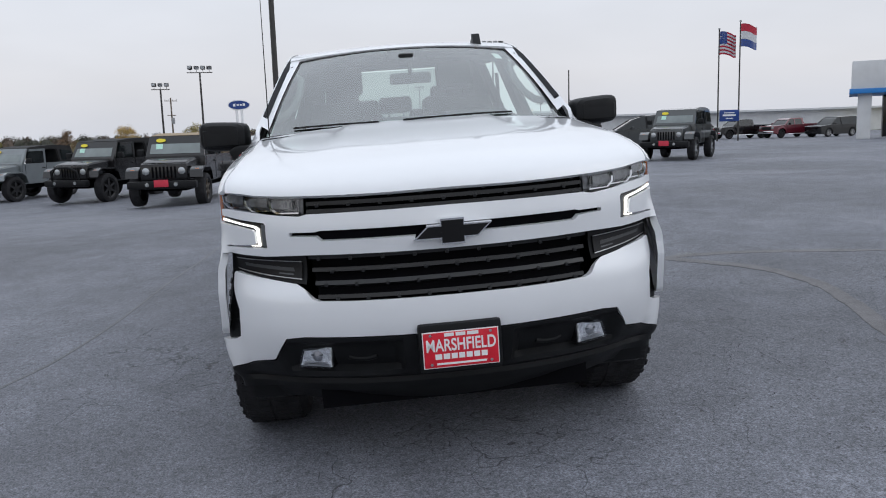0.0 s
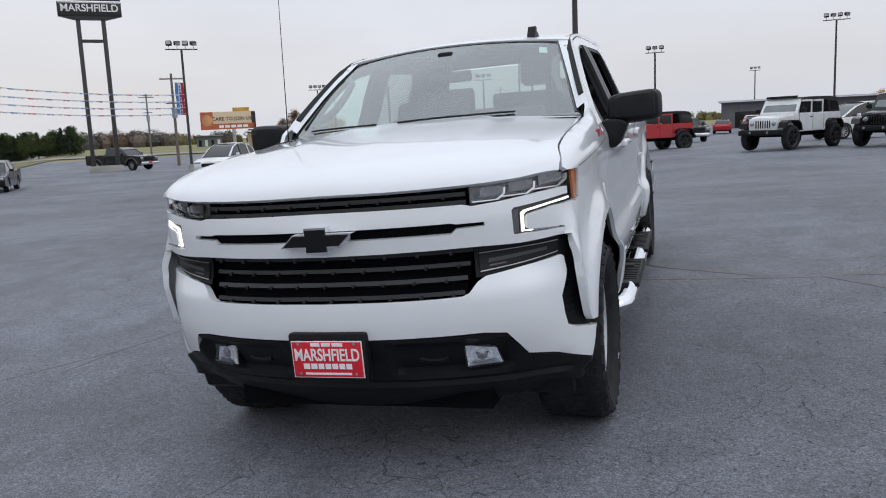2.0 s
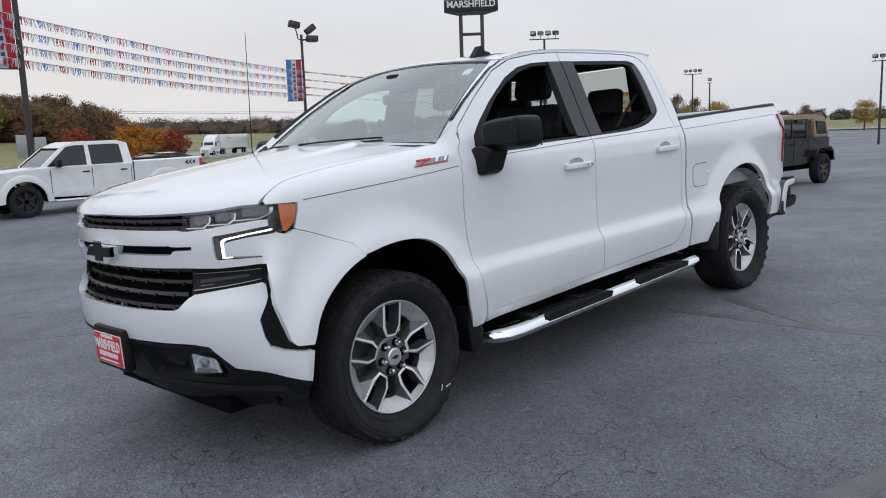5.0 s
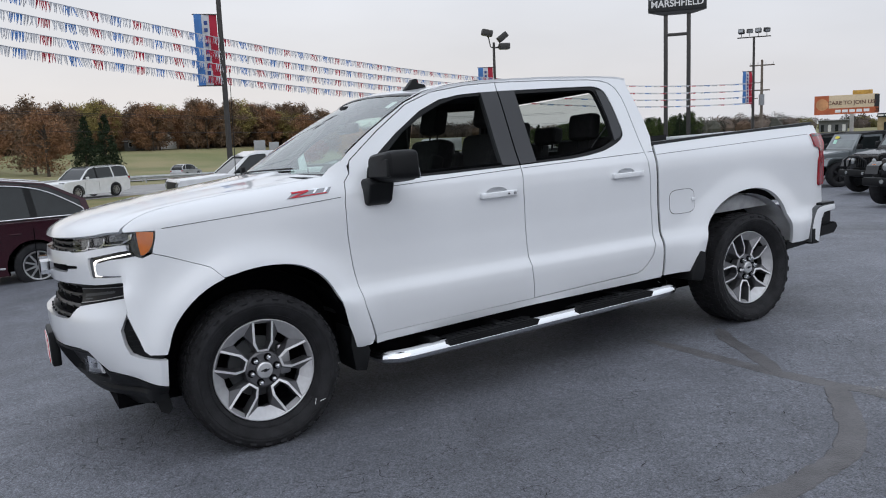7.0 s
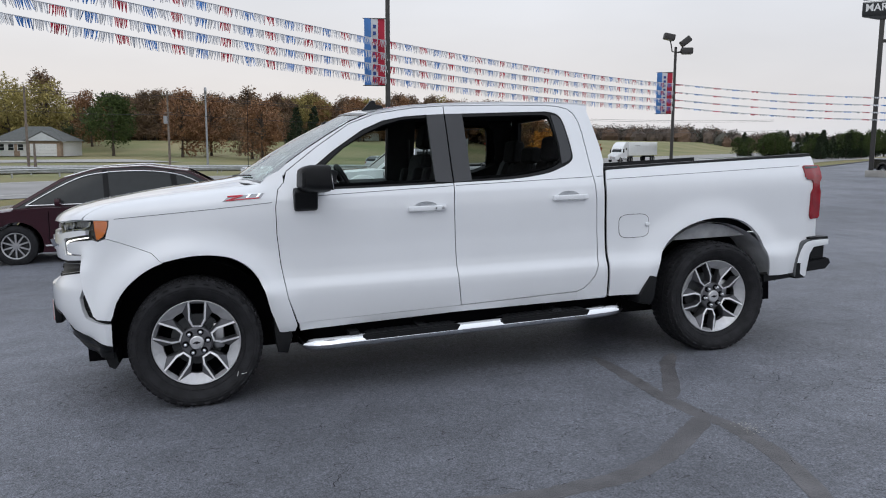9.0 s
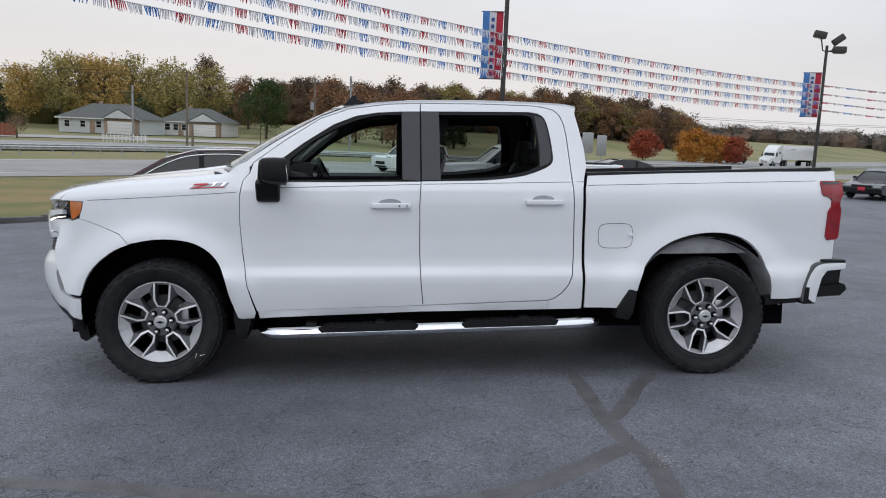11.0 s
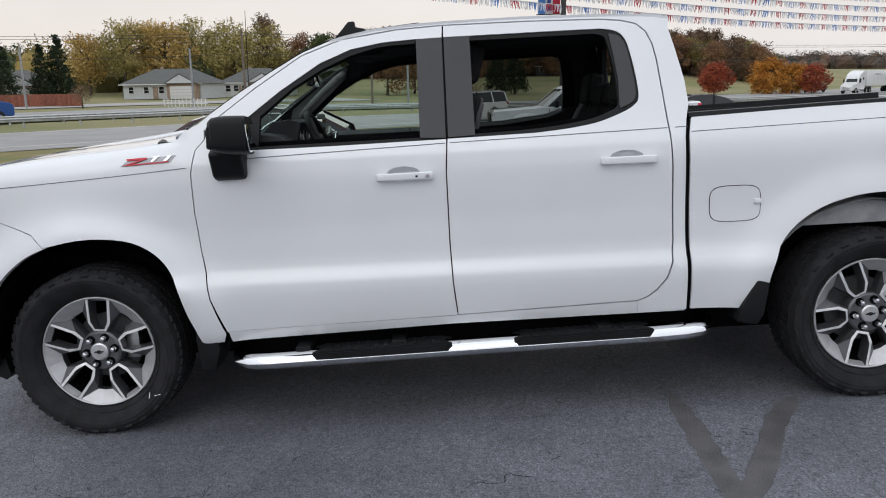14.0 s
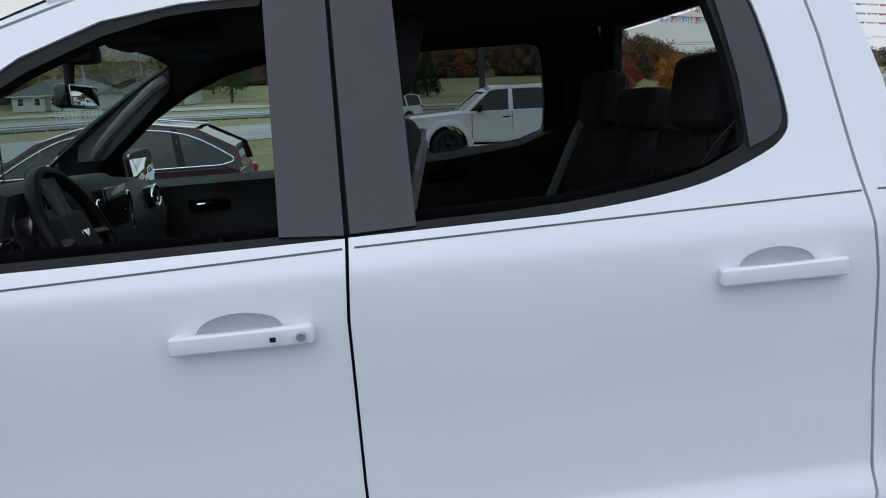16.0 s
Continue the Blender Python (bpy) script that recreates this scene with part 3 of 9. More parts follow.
# ---- front skin: fender, hood ----
fall_front = tab([0, 0.2, 0.4, 0.55, 0.66, 0.76, 0.84, 0.90, 0.935, 0.955], [-0.90, -0.893, -0.865, -0.825, -0.785, -0.735, -0.683, -0.625, -0.565, -0.50])

def plan_x(x):
    return x if x < 0.84 else 0.84 + (x - 0.84) * 0.97

def plan_label(x):
    return x if x < 0.84 else 0.84 + (x - 0.84) / 0.97

def FA(x):
    return fall_front(min(plan_label(abs(x)), 0.955))

lip = tab([0, 0.3, 0.592, 0.75, 0.87, 0.94], [1.203, 1.200, 1.203, 1.209, 1.221, 1.216])
rise = tab([0, 0.012, 0.04, 0.10, 0.20, 0.35, 0.55, 0.80, 1.05, 1.25, 1.5], [0, 0.022, 0.047, 0.077, 0.107, 0.135, 0.165, 0.195, 0.222, 0.248, 0.27])

def smooth01(a):
    a = min(max(a, 0.0), 1.0)
    return a * a * (3 - 2 * a)

def H(x, y):
    """Height of the hood skin."""
    d = max(y - FA(x), 0.0)
    q = min(abs(x) / 0.88, 1.05)
    z = lip(abs(x)) + rise(d) * (1 - 0.22 * q ** 4)
    edge = 0.43 - 0.16 * y
    return z + 0.013 * (smooth01((edge + 0.045 - abs(x)) / 0.09) - 1) * smooth01((y + 0.45) / 0.7) + 0.007 * math.exp(-((abs(x) - edge - 0.01) / 0.03) ** 2) * smooth01((y + 0.25) / 0.5)

seam_x = tab([-0.62, -0.59, -0.575, -0.55, -0.50, -0.45, -0.165, 0.32, 0.47, 0.6], [0.907, 0.905, 0.903, 0.897, 0.884, 0.876, 0.866, 0.860, 0.857, 0.85])

def seam_z(y):
    return H(seam_x(y), y)

def XF(y, z):
    """Fender skin: the side up to the crease, then rounded over to the hood."""
    xs, zs = seam_x(y), seam_z(y)
    c = min(crease(y), zs - 0.03)
    xp = X(y, z)
    if z <= c:
        return xp
    t = min((z - c) / (zs - c), 1.0)
    xr = xs + (X(y, c) - xs) * (1 - t ** 2.3) ** 0.62
    return xr + (xp - xr) * smooth01((y - 0.40) / 0.14)

def fend(sg, out=0.0):
    return lambda y, z: (sg * (XF(y, z) + out), y, z)

top = [(y, seam_z(y) - 0.0004) for y in (-0.606, -0.595, -0.583, -0.57, -0.555, -0.54, -0.52, -0.49, -0.45, -0.38, -0.28, -0.165, -0.05, 0.08, 0.2, 0.32, 0.40, 0.455)]
amber_rear = [(-0.605, 1.2175), (-0.460, 1.209), (-0.465, 1.17), (-0.478, 1.135), (-0.497, 1.108)]
arch_part = [p for p in ARCH_F if p[0] > -0.15]
fender_line = top + [(0.50, 1.435), (0.565, 1.468), (0.599, 1.456), (0.600, 1.396), (0.559, 1.352), (0.538, 1.244), (0.536, 1.062), (0.549, 0.878), (0.582, 0.654), (0.634, 0.470), (0.62, 0.43), (0.52, 0.43)] + arch_part[::-1] + [(-0.1685, 0.9365), (-0.2245, 0.998), (-0.403, 1.0705), (-0.487, 1.1005)] + amber_rear[-2::-1]
for sg in (1, -1):
    part("fender", panel(fender_line, fend(sg), (0.03, 0.02), 0.02, flip=sg < 0), PAINT, truck)
    # pressed line along the fender, its shade drawn as a grey strip
    ys = np.linspace(-0.43, 0.52, 18)
    part("fender_crease", panel([(y, crease(y) + 0.0) for y in ys] + [(y, crease(y) + 0.0035) for y in ys[::-1]], fend(sg, 0.0012), (0.06, 0.02), 0.002, flip=sg < 0), GREY_TRIM, truck)

def hood_at(x, e):
    y = FA(x) + e * e
    return (x, y, H(x, y))

def he(x, y):
    return (x, math.sqrt(max(y - FA(x), 0.0)))

hs = [he(seam_x(y) - 0.003, y) for y in (-0.575, -0.55, -0.52, -0.49, -0.45, -0.38, -0.28, -0.165, -0.05, 0.08, 0.2, 0.32, 0.40, 0.455)]
hood_line = [(x, 0.0) for x in np.linspace(-0.90, 0.90, 37)] + hs + [he(0.80, 0.44), he(0.74, 0.415), he(0.4, 0.36), he(0.2, 0.335), he(0, 0.33), he(-0.2, 0.335), he(-0.4, 0.36), he(-0.74, 0.415), he(-0.80, 0.44)] + [(-x, e) for x, e in hs[::-1]]
part("hood", panel(hood_line, hood_at, (0.03, 0.045), 0.025), PAINT, truck)

# ---- nose: flat coordinates are the way round the plan curve and the height ----
plan = [(x, fall_front(x)) for x in np.linspace(0, 0.955, 60)] + [(0.962, -0.45), (0.967, -0.38), (0.970, -0.15)]
arc = np.concatenate([[0], np.cumsum([math.dist(a, b) for a, b in zip(plan, plan[1:])])])
px, py = np.array([p[0] for p in plan]), np.array([p[1] for p in plan])
nose_out = tab([0.28, 0.34, 0.40, 0.45, 0.50, 0.55, 0.60, 0.65, 0.70, 0.76, 0.80, 0.83, 0.88, 0.93, 1.0, 1.06, 1.14, 1.2, 1.26],
               [-0.19, -0.13, -0.08, -0.045, -0.015, 0.012, 0.032, 0.046, 0.052, 0.052, 0.046, 0.03, 0.008, 0.0, 0.006, 0.010, 0.0, -0.008, -0.02])

def FX(x):
    return float(np.interp(x, px, arc)) if x >= 0 else -float(np.interp(-x, px, arc))

def FY(y):
    return float(np.interp(y, py[40:], arc[40:]))

def nose(out=0.0, carve=None):
    def fn(s, z):
        a = abs(s)
        x, y = float(np.interp(a, arc, px)), float(np.interp(a, arc, py))
        x1, y1 = float(np.interp(a + 0.01, arc, px)), float(np.interp(a + 0.01, arc, py))
        x0, y0 = float(np.interp(max(a - 0.01, 0), arc, px)), float(np.interp(max(a - 0.01, 0), arc, py))
        t = Vector((x1 - x0, y1 - y0)).normalized()
        n = Vector((t.y, -t.x))
        k = nose_out(z) * (1 - 0.85 * smooth01((a - 0.72) / 0.34))
        if z < 0.5:
            k = nose_out(z) * (1 - smooth01((a - 0.85) / 0.3))
        k += out
        if carve:
            k -= carve(x, z)
        xo, yo = plan_x(x) + n.x * k, y + n.y * k
        w = smooth01((y + 0.64) / 0.13)
        xo, yo = xo + (XF(y, z) + out - xo) * w, yo + (y - yo) * w
        return ((1 if s >= 0 else -1) * xo, yo, z)
    return fn

def nosed(name, half, material, out=0.0, step=0.035, thick=0.02, mirror=False, label="", carve=None, parent=None):
    """half: outline of the driver's half in (x or way round, height); closed over the middle unless mirror."""
    obs = []
    if mirror:
        for sg in (1, -1):
            obs.append(part(name, panel([(sg * s, z) for s, z in half], nose(out, carve), step, thick), material, parent or truck, label))
    else:
        full = half + [(-s, z) for s, z in half[::-1] if s > 1e-6]
        obs.append(part(name, panel(full, nose(out, carve), step, thick), material, parent or truck, label))
    return obs

# upper fascia: bars round the middle slot, the bar under the headlamp, the corner back to the wheel arch
arch_f = [p for p in ARCH_F if p[0] < -0.16 and p[1] > 0.612]
fascia = [(0, 0.962), (FX(0.58), 0.966), (FX(0.75), 0.962), (FX(0.893), 0.972), (FX(0.906), 0.974), (FX(0.908), 0.93), (FX(0.912), 0.86), (FX(0.914), 0.805), (FY(-0.600), 0.785), (FY(-0.574), 0.634), (FY(-0.558), 0.609), (FY(-0.487), 0.598)] + [(FY(y), z) for y, z in arch_f] + [
    (FY(-0.1705), 0.935), (FY(-0.226), 0.9955), (FY(-0.4045), 1.0675), (FY(-0.489), 1.0975), (FY(-0.535), 1.082), (FX(0.932), 1.094), (FX(0.86), 1.086), (FX(0.785), 1.071), (FX(0.776), 1.060), (FX(0.776), 1.016), (FX(0.785), 1.011), (FX(0.898), 1.006), (FX(0.898), 1.000), (FX(0.735), 0.995), (FX(0.730), 1.003),
    (FX(0.728), 1.090), (FX(0.736), 1.100), (FX(0.80), 1.108), (FX(0.90), 1.124), (FX(0.917), 1.126), (FX(0.917), 1.154), (FX(0.895), 1.155), (FX(0.80), 1.144), (FX(0.70), 1.131), (FX(0.592), 1.122), (FX(0.56), 1.130), (0, 1.134),
    (0, 1.064), (FX(0.51), 1.064), (FX(0.53), 1.059), (FX(0.632), 1.059), (FX(0.632), 1.044), (FX(0.53), 1.040), (FX(0.51), 1.022), (0, 1.022)]
def flared(x, z):
    """The corner panel stands proud of the lamp and bumper, leaving a slot that faces forward."""
    return -(0.030 + 0.034 * (1 - smooth01((x - 0.915) / 0.05)) * smooth01((0.99 - z) / 0.10)) * smooth01((x - 0.893) / 0.010) * smooth01((1.075 - z) / 0.10)
nosed("front_fascia", fascia, PAINT, 0.004, 0.026, 0.03, True, carve=flared)
# bumper
nosed("bumper", [(0, 0.632), (FX(0.60), 0.638), (FX(0.675), 0.628), (FX(0.755), 0.522), (FX(0.85), 0.505), (FY(-0.60), 0.470), (FY(-0.494), 0.432), (FY(-0.486), 0.570), (FY(-0.56), 0.582), (FX(0.915), 0.592), (FX(0.892), 0.61), (FX(0.880), 0.66),
      (FX(0.872), 0.735), (FX(0.877), 0.75), (FX(0.893), 0.80), (FX(0.899), 0.83), (FX(0.897), 0.882), (FX(0.888), 0.892), (FX(0.75), 0.872), (FX(0.62), 0.852), (FX(0.59), 0.835), (FX(0.555), 0.797), (FX(0.53), 0.787), (FX(0.40), 0.784), (0, 0.783)], PAINT, 0.0, 0.03, 0.035)
# lower black valance with pockets for the fog lamps
def pocket(x, z):
    def box_in(a, lo, hi, e):
        return min(max((a - lo) / e, 0), 1) * min(max((hi - a) / e, 0), 1)
    return 0.05 * box_in(x, 0.22, 0.715, 0.035) * box_in(z, 0.455, 0.612, 0.025) + 0.02 * box_in(z, 0.40, 0.435, 0.012)
nosed("valance", [(0, 0.345), (FX(0.5), 0.350), (FX(0.80), 0.365), (FY(-0.60), 0.36), (FY(-0.50), 0.355), (FY(-0.492), 0.426), (FY(-0.60), 0.463), (FX(0.85), 0.499), (FX(0.752), 0.515), (FX(0.672), 0.622), (FX(0.60), 0.631), (FX(0.2), 0.627), (0, 0.627)],
      BLACK_TRIM, 0.004, 0.022, 0.03, carve=pocket, label="matt black lower valance")
nosed("air_dam", [(0, 0.268), (FX(0.6), 0.275), (FX(0.86), 0.305), (FX(0.86), 0.38), (FX(0.6), 0.36), (0, 0.355)], BLACK_TRIM, -0.012, 0.05, 0.02)
# dark strip lamps beside the lower grille, black side vents
turn_line = [(FX(0.588), 0.845), (FX(0.75), 0.864), (FX(0.90), 0.888), (FX(0.918), 0.90), (FX(0.915), 0.978), (FX(0.885), 0.975), (FX(0.588), 0.972)]
turn = nosed("turn_lamp", turn_line, BLACK_TRIM, -0.022, 0.04, 0.0, True, "smoked glossy black turn lamp")
nosed("side_vent", [(FX(0.862), 0.60), (FX(0.93), 0.575), (FY(-0.50), 0.565), (FY(-0.50), 0.625), (FY(-0.54), 0.635), (FX(0.945), 0.80), (FX(0.93), 0.98), (FX(0.87), 0.98), (FX(0.87), 0.84), (FX(0.865), 0.77)], BLACK_TRIM, -0.028, 0.03, 0.0, True)
for sg, tl_ in ((1, turn[0]), (-1, turn[1])):
    def np_(name, pts, material, parent, out, thick=0.004, step=0.04):
        return part(name, panel([(sg * (FX(a) if a > 0 else FY(a)), b) for a, b in pts], nose(out), step, thick), material, parent)
    for k in range(6):
        z = 0.645 + 0.026 * k
        np_("vent_rib", ((0.885, z), (0.922, z - 0.002), (0.922, z + 0.004), (0.885, z + 0.006)), BLACK_TRIM, truck, -0.022, 0.008)
    np_("lens", ((0.605, 0.866), (0.75, 0.882), (0.885, 0.904), (0.890, 0.948), (0.75, 0.942), (0.605, 0.936)), EMBLEM_BLACK, tl_, -0.013, 0.01)
    np_("light_pipe", ((0.635, 0.898), (0.845, 0.919), (0.85, 0.931), (0.64, 0.913)), SMOKED, tl_, -0.0105)
    np_("light_pipe", ((0.64, 0.884), (0.70, 0.890), (0.70, 0.895), (0.64, 0.890)), GREY_TRIM, tl_, -0.0105)
    np_("lens_rim", ((0.605, 0.866), (0.75, 0.882), (0.885, 0.904), (0.886, 0.907), (0.75, 0.8855), (0.605, 0.8695)), STEEL, tl_, -0.0105)
    np_("lens_rim", ((0.605, 0.936), (0.75, 0.942), (0.888, 0.948), (0.888, 0.9505), (0.75, 0.9445), (0.605, 0.9385)), STEEL, tl_, -0.0105)

# grille meshes: dark backs, bars with small tabs
def grille(lo, hi, half, rows, tabs, rake=0.0):
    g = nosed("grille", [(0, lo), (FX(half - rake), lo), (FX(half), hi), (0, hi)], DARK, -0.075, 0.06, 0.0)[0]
    for i in range(rows):
        z = lo + (hi - lo) * (i + 0.5) / rows
        w = half - rake * (1 - (i + 0.5) / rows) - 0.01
        bm = panel([(FX(x), z - 0.008) for x in np.linspace(-w, w, 25)] + [(FX(x), z + 0.008) for x in np.linspace(w, -w, 25)], nose(-0.035), 0.06, 0.034)
        bmesh.ops.recalc_face_normals(bm, faces=bm.faces[:])
        part("grille_slat", bm, SLAT, g)
        for k in range(tabs):
            x = -w + 2 * w * (k + (0.35 if i % 2 else 0.65)) / tabs
            c = nose(-0.03)(FX(x), z)
            part("grille_tab", box(bmesh.new(), (c[0], c[1], z - 0.008), (0.014, 0.010, 0.013), 0.002), SLAT, g)
    return g
grille(1.120, 1.212, 0.585, 3, 9)
grille(0.770, 0.975, 0.605, 4, 9, 0.06)
nosed("grille_slot", [(0, 1.015), (FX(0.52), 1.015), (FX(0.54), 1.036), (FX(0.64), 1.040), (FX(0.64), 1.062), (FX(0.54), 1.064), (FX(0.52), 1.068), (0, 1.068)], DARK, -0.02, 0.06, 0.0)

# emblem: black cross shape with a bright rim
bt = [(-0.156, -0.026), (-0.098, 0.026), (-0.047, 0.026), (-0.047, 0.051), (0.047, 0.051), (0.047, 0.026), (0.156, 0.026), (0.098, -0.026), (0.047, -0.026), (0.047, -0.051), (-0.047, -0.051), (-0.047, -0.026)]
em = part("emblem", prism(bmesh.new(), [(x, 1.036 + z) for x, z in bt], -0.955, -0.89), CHROME, truck, "chrome-rimmed black front emblem")
part("emblem_face", prism(bmesh.new(), [(x * 0.385, 1.036 + z * 0.86) for x, z in bt[3:5] + [(0.112, 0.051), (0.112, -0.051)] + bt[9:11] + [(-0.112, -0.051), (-0.112, 0.051)]], -0.9585, -0.950), EMBLEM_BLACK, em)
for k in (1, -1):
    part("emblem_arm", prism(bmesh.new(), [(k * a, 1.036 + k * b) for a, b in ((0.040, 0.0215), (0.143, 0.0215), (0.096, -0.0215), (0.040, -0.0215))], -0.9580, -0.950), EMBLEM_BLACK, em)

# headlamps: dark housing, three clear projectors between bright L-shaped bezels, amber side marker, clear lens
for sg in (1, -1):
    def np_(name, pts, material, parent, out, thick=0.004, step=0.03, label=""):
        return part(name, panel([(sg * (FX(a) if a > 0 else FY(a)), b) for a, b in pts], nose(out), step, thick), material, parent, label)
    head = [(0.590, 1.124), (0.70, 1.133), (0.80, 1.146), (0.895, 1.157), (0.918, 1.156), (0.918, 1.125), (0.932, 1.096), (-0.535, 1.084), (-0.495, 1.104), (-0.476, 1.133), (-0.463, 1.17), (-0.458, 1.208), (-0.52, 1.212), (-0.585, 1.2155), (0.90, 1.2165), (0.87, 1.2195), (0.75, 1.2075), (0.590, 1.2015)]
    hl = np_("headlamp", head, LAMP_GREY, truck, -0.045, 0.0, label="clear headlamp with amber side marker")
    w = np_("lens", head, LAMP_GLASS, hl, 0.0, 0.015)
    w.visible_shadow = False
    for x, x2 in ((0.628, 0.712), (0.735, 0.818), (0.842, 0.925)):
        zb = float(np.interp(x, [0.59, 0.7, 0.8, 0.895], [1.124, 1.133, 1.146, 1.157]))
        np_("projector", ((x, zb + 0.020), (x2 - 0.012, zb + 0.024), (x2, zb + 0.034), (x2, zb + 0.052), (x2 - 0.01, zb + 0.057), (x, zb + 0.056)), PROJECTOR, hl, -0.026, 0.012)
        np_("bezel", ((x - 0.030, zb + 0.010), (x2 - 0.03, zb + 0.010), (x2 - 0.002, zb + 0.030), (x2, zb + 0.050), (x2 + 0.008, zb + 0.052), (x2 + 0.005, zb + 0.028), (x2 - 0.022, zb + 0.006), (x - 0.030, zb + 0.005)), CHROME, hl, -0.012, 0.012)
    np_("marker", ((-0.548, 1.2110), (-0.52, 1.210), (-0.469, 1.203), (-0.473, 1.17), (-0.484, 1.138), (-0.502, 1.112), (-0.525, 1.096), (-0.540, 1.096), (-0.546, 1.15)), AMBER, hl, -0.004, 0.01)
    # C-shaped daylight lamp: dark housing with one thin lit line
    cee = ((0.932, 1.095), (0.86, 1.087), (0.785, 1.072), (0.775, 1.061), (0.775, 1.016), (0.785, 1.011), (0.898, 1.0065), (0.898, 0.9995), (0.735, 0.9945), (0.729, 1.003), (0.727, 1.090), (0.736, 1.101), (0.80, 1.109), (0.90, 1.125), (0.918, 1.127))
    d = np_("daylight_lamp", cee, GLOSS_BLACK, truck, -0.010, 0.0, label="lit C-shaped daylight lamp")
    np_("reflector", ((0.733, 1.002), (0.752, 1.002), (0.752, 1.092), (0.738, 1.092), (0.733, 1.085)), GREY_TRIM, d, -0.006)
    np_("light_strip", ((0.760, 1.004), (0.80, 1.0035), (0.80, 1.0065), (0.772, 1.008), (0.770, 1.012), (0.770, 1.070), (0.782, 1.081), (0.86, 1.096), (0.925, 1.107), (0.923, 1.113), (0.86, 1.102), (0.775, 1.087), (0.760, 1.076)), DRL, d, -0.002, 0.006)
    np_("light_tip", ((0.80, 1.0025), (0.892, 1.0015), (0.892, 1.0055), (0.80, 1.0085)), CHROME, d, -0.003, 0.004)
    # fog lamps and tow hook
    c = nose(-0.035)(sg * FX(0.590), 0.53)
    m = Matrix.Translation(c) @ pose(0, 0, 0, 0, 0, sg * 24)
    def quad(y, k, s=1.0):
        o = [(-0.072, 0.043), (0.030, 0.043), (0.052, 0.036), (0.078, -0.040), (-0.066, -0.043), (-0.066, -0.02)]
        return prism(bmesh.new(), [(sg * a * s, b * s) for a, b in o], y, y + k, m)
    fg = part("fog_lamp", quad(0.004, 0.04, 1.06), GLOSS_BLACK, truck)
    part("reflector", quad(-0.004, 0.03, 0.97), FOG_REFLECTOR, fg)
    part("shade", spin(bmesh.new(), [(0.0, 0.024), (0.006, 0.022), (0.011, 0.012), (0.012, 0.0)], seg=18, m=m @ pose(sg * -0.004, -0.002, 0.004, 0, 0, -90)), STEEL, fg)
    part("bulb_hood", box(bmesh.new(), (sg * -0.004, -0.008, 0.010), (0.050, 0.008, 0.005), 0.0015, m), GREY_TRIM, fg)
    for k in range(3):
        part("ridge", box(bmesh.new(), (sg * 0.002, -0.009, -0.036 + 0.007 * k), (0.125 - 0.01 * k, 0.006, 0.003), 0.0, m), STEEL, fg)
    w = part("lens", quad(-0.020, 0.004), LAMP_GLASS, fg)
    w.visible_shadow = False
    part("tow_hook", tube(bmesh.new(), [nose(-0.05)(sg * FX(x), 0.525 - 0.012 * k) for k, x in ((0, 0.34), (1, 0.38), (1, 0.43), (0, 0.46))], 0.012, 8), BLACK_TRIM, truck)

# front dealer plate on a black holder
part("plate_holder", box(bmesh.new(), (0, -0.945, 0.572), (0.335, 0.05, 0.20), 0.015), BLACK_TRIM, truck)
def lettering(text, size, m, material, parent, name="lettering", bold=0.0, depth=0.001):
    cu = bpy.data.curves.new(name, "FONT")
    cu.body, cu.size, cu.align_x, cu.align_y, cu.extrude, cu.offset = text, size, "CENTER", "CENTER", depth, bold
    tmp = bpy.data.objects.new(name, cu)
    me = bpy.data.meshes.new_from_object(tmp)
    bpy.data.objects.remove(tmp)
    me.materials.clear()
    me.materials.append(material)
    ob = new(name, me)
    ob.parent = parent
    ob.matrix_basis = m
    return ob
pl = part("dealer_plate", box(bmesh.new(), (0, -0.973, 0.568), (0.305, 0.004, 0.150), 0.0018), PLATE_WHITE, truck, "red and white dealer name plate")
part("plate_field", box(bmesh.new(), (0, -0.976, 0.568), (0.297, 0.003, 0.142), 0.001), PLATE_RED, pl)
lettering("MARSHFIELD", 0.066, pose(0, -0.9785, 0.585, 90) @ Matrix.Diagonal((0.75, 1.05, 1, 1)), PLATE_WHITE, pl, bold=0.0012)
for a, b, z, h in ((-0.105, -0.078, 0.541, 0.022), (-0.072, -0.046, 0.541, 0.022), (-0.040, -0.016, 0.541, 0.022), (-0.010, 0.014, 0.541, 0.022), (0.020, 0.044, 0.541, 0.022), (0.050, 0.074, 0.541, 0.022), (0.080, 0.104, 0.541, 0.022)):
    part("bar", box(bmesh.new(), ((a + b) / 2, -0.978, z), (b - a, 0.002, h)), PLATE_WHITE, pl)
for a, b, z, h in ((-0.065, -0.026, 0.629, 0.014), (-0.019, 0.020, 0.629, 0.014), (0.027, 0.072, 0.629, 0.014), (-0.10, 0.10, 0.511, 0.008)):
    part("bar", box(bmesh.new(), ((a + b) / 2, -0.978, z), (b - a, 0.002, h)), PLATE_WHITE, pl)
for x in (-0.1, 0.1):
    for z in (0.63, 0.51):
        part("screw", spin(bmesh.new(), [(0.003, 0.0), (0.002, 0.006), (0.0, 0.006)], seg=10, m=pose(x + (0.02 if x > 0 else -0.02), -0.977, z, 0, 0, -90)), STEEL, pl)

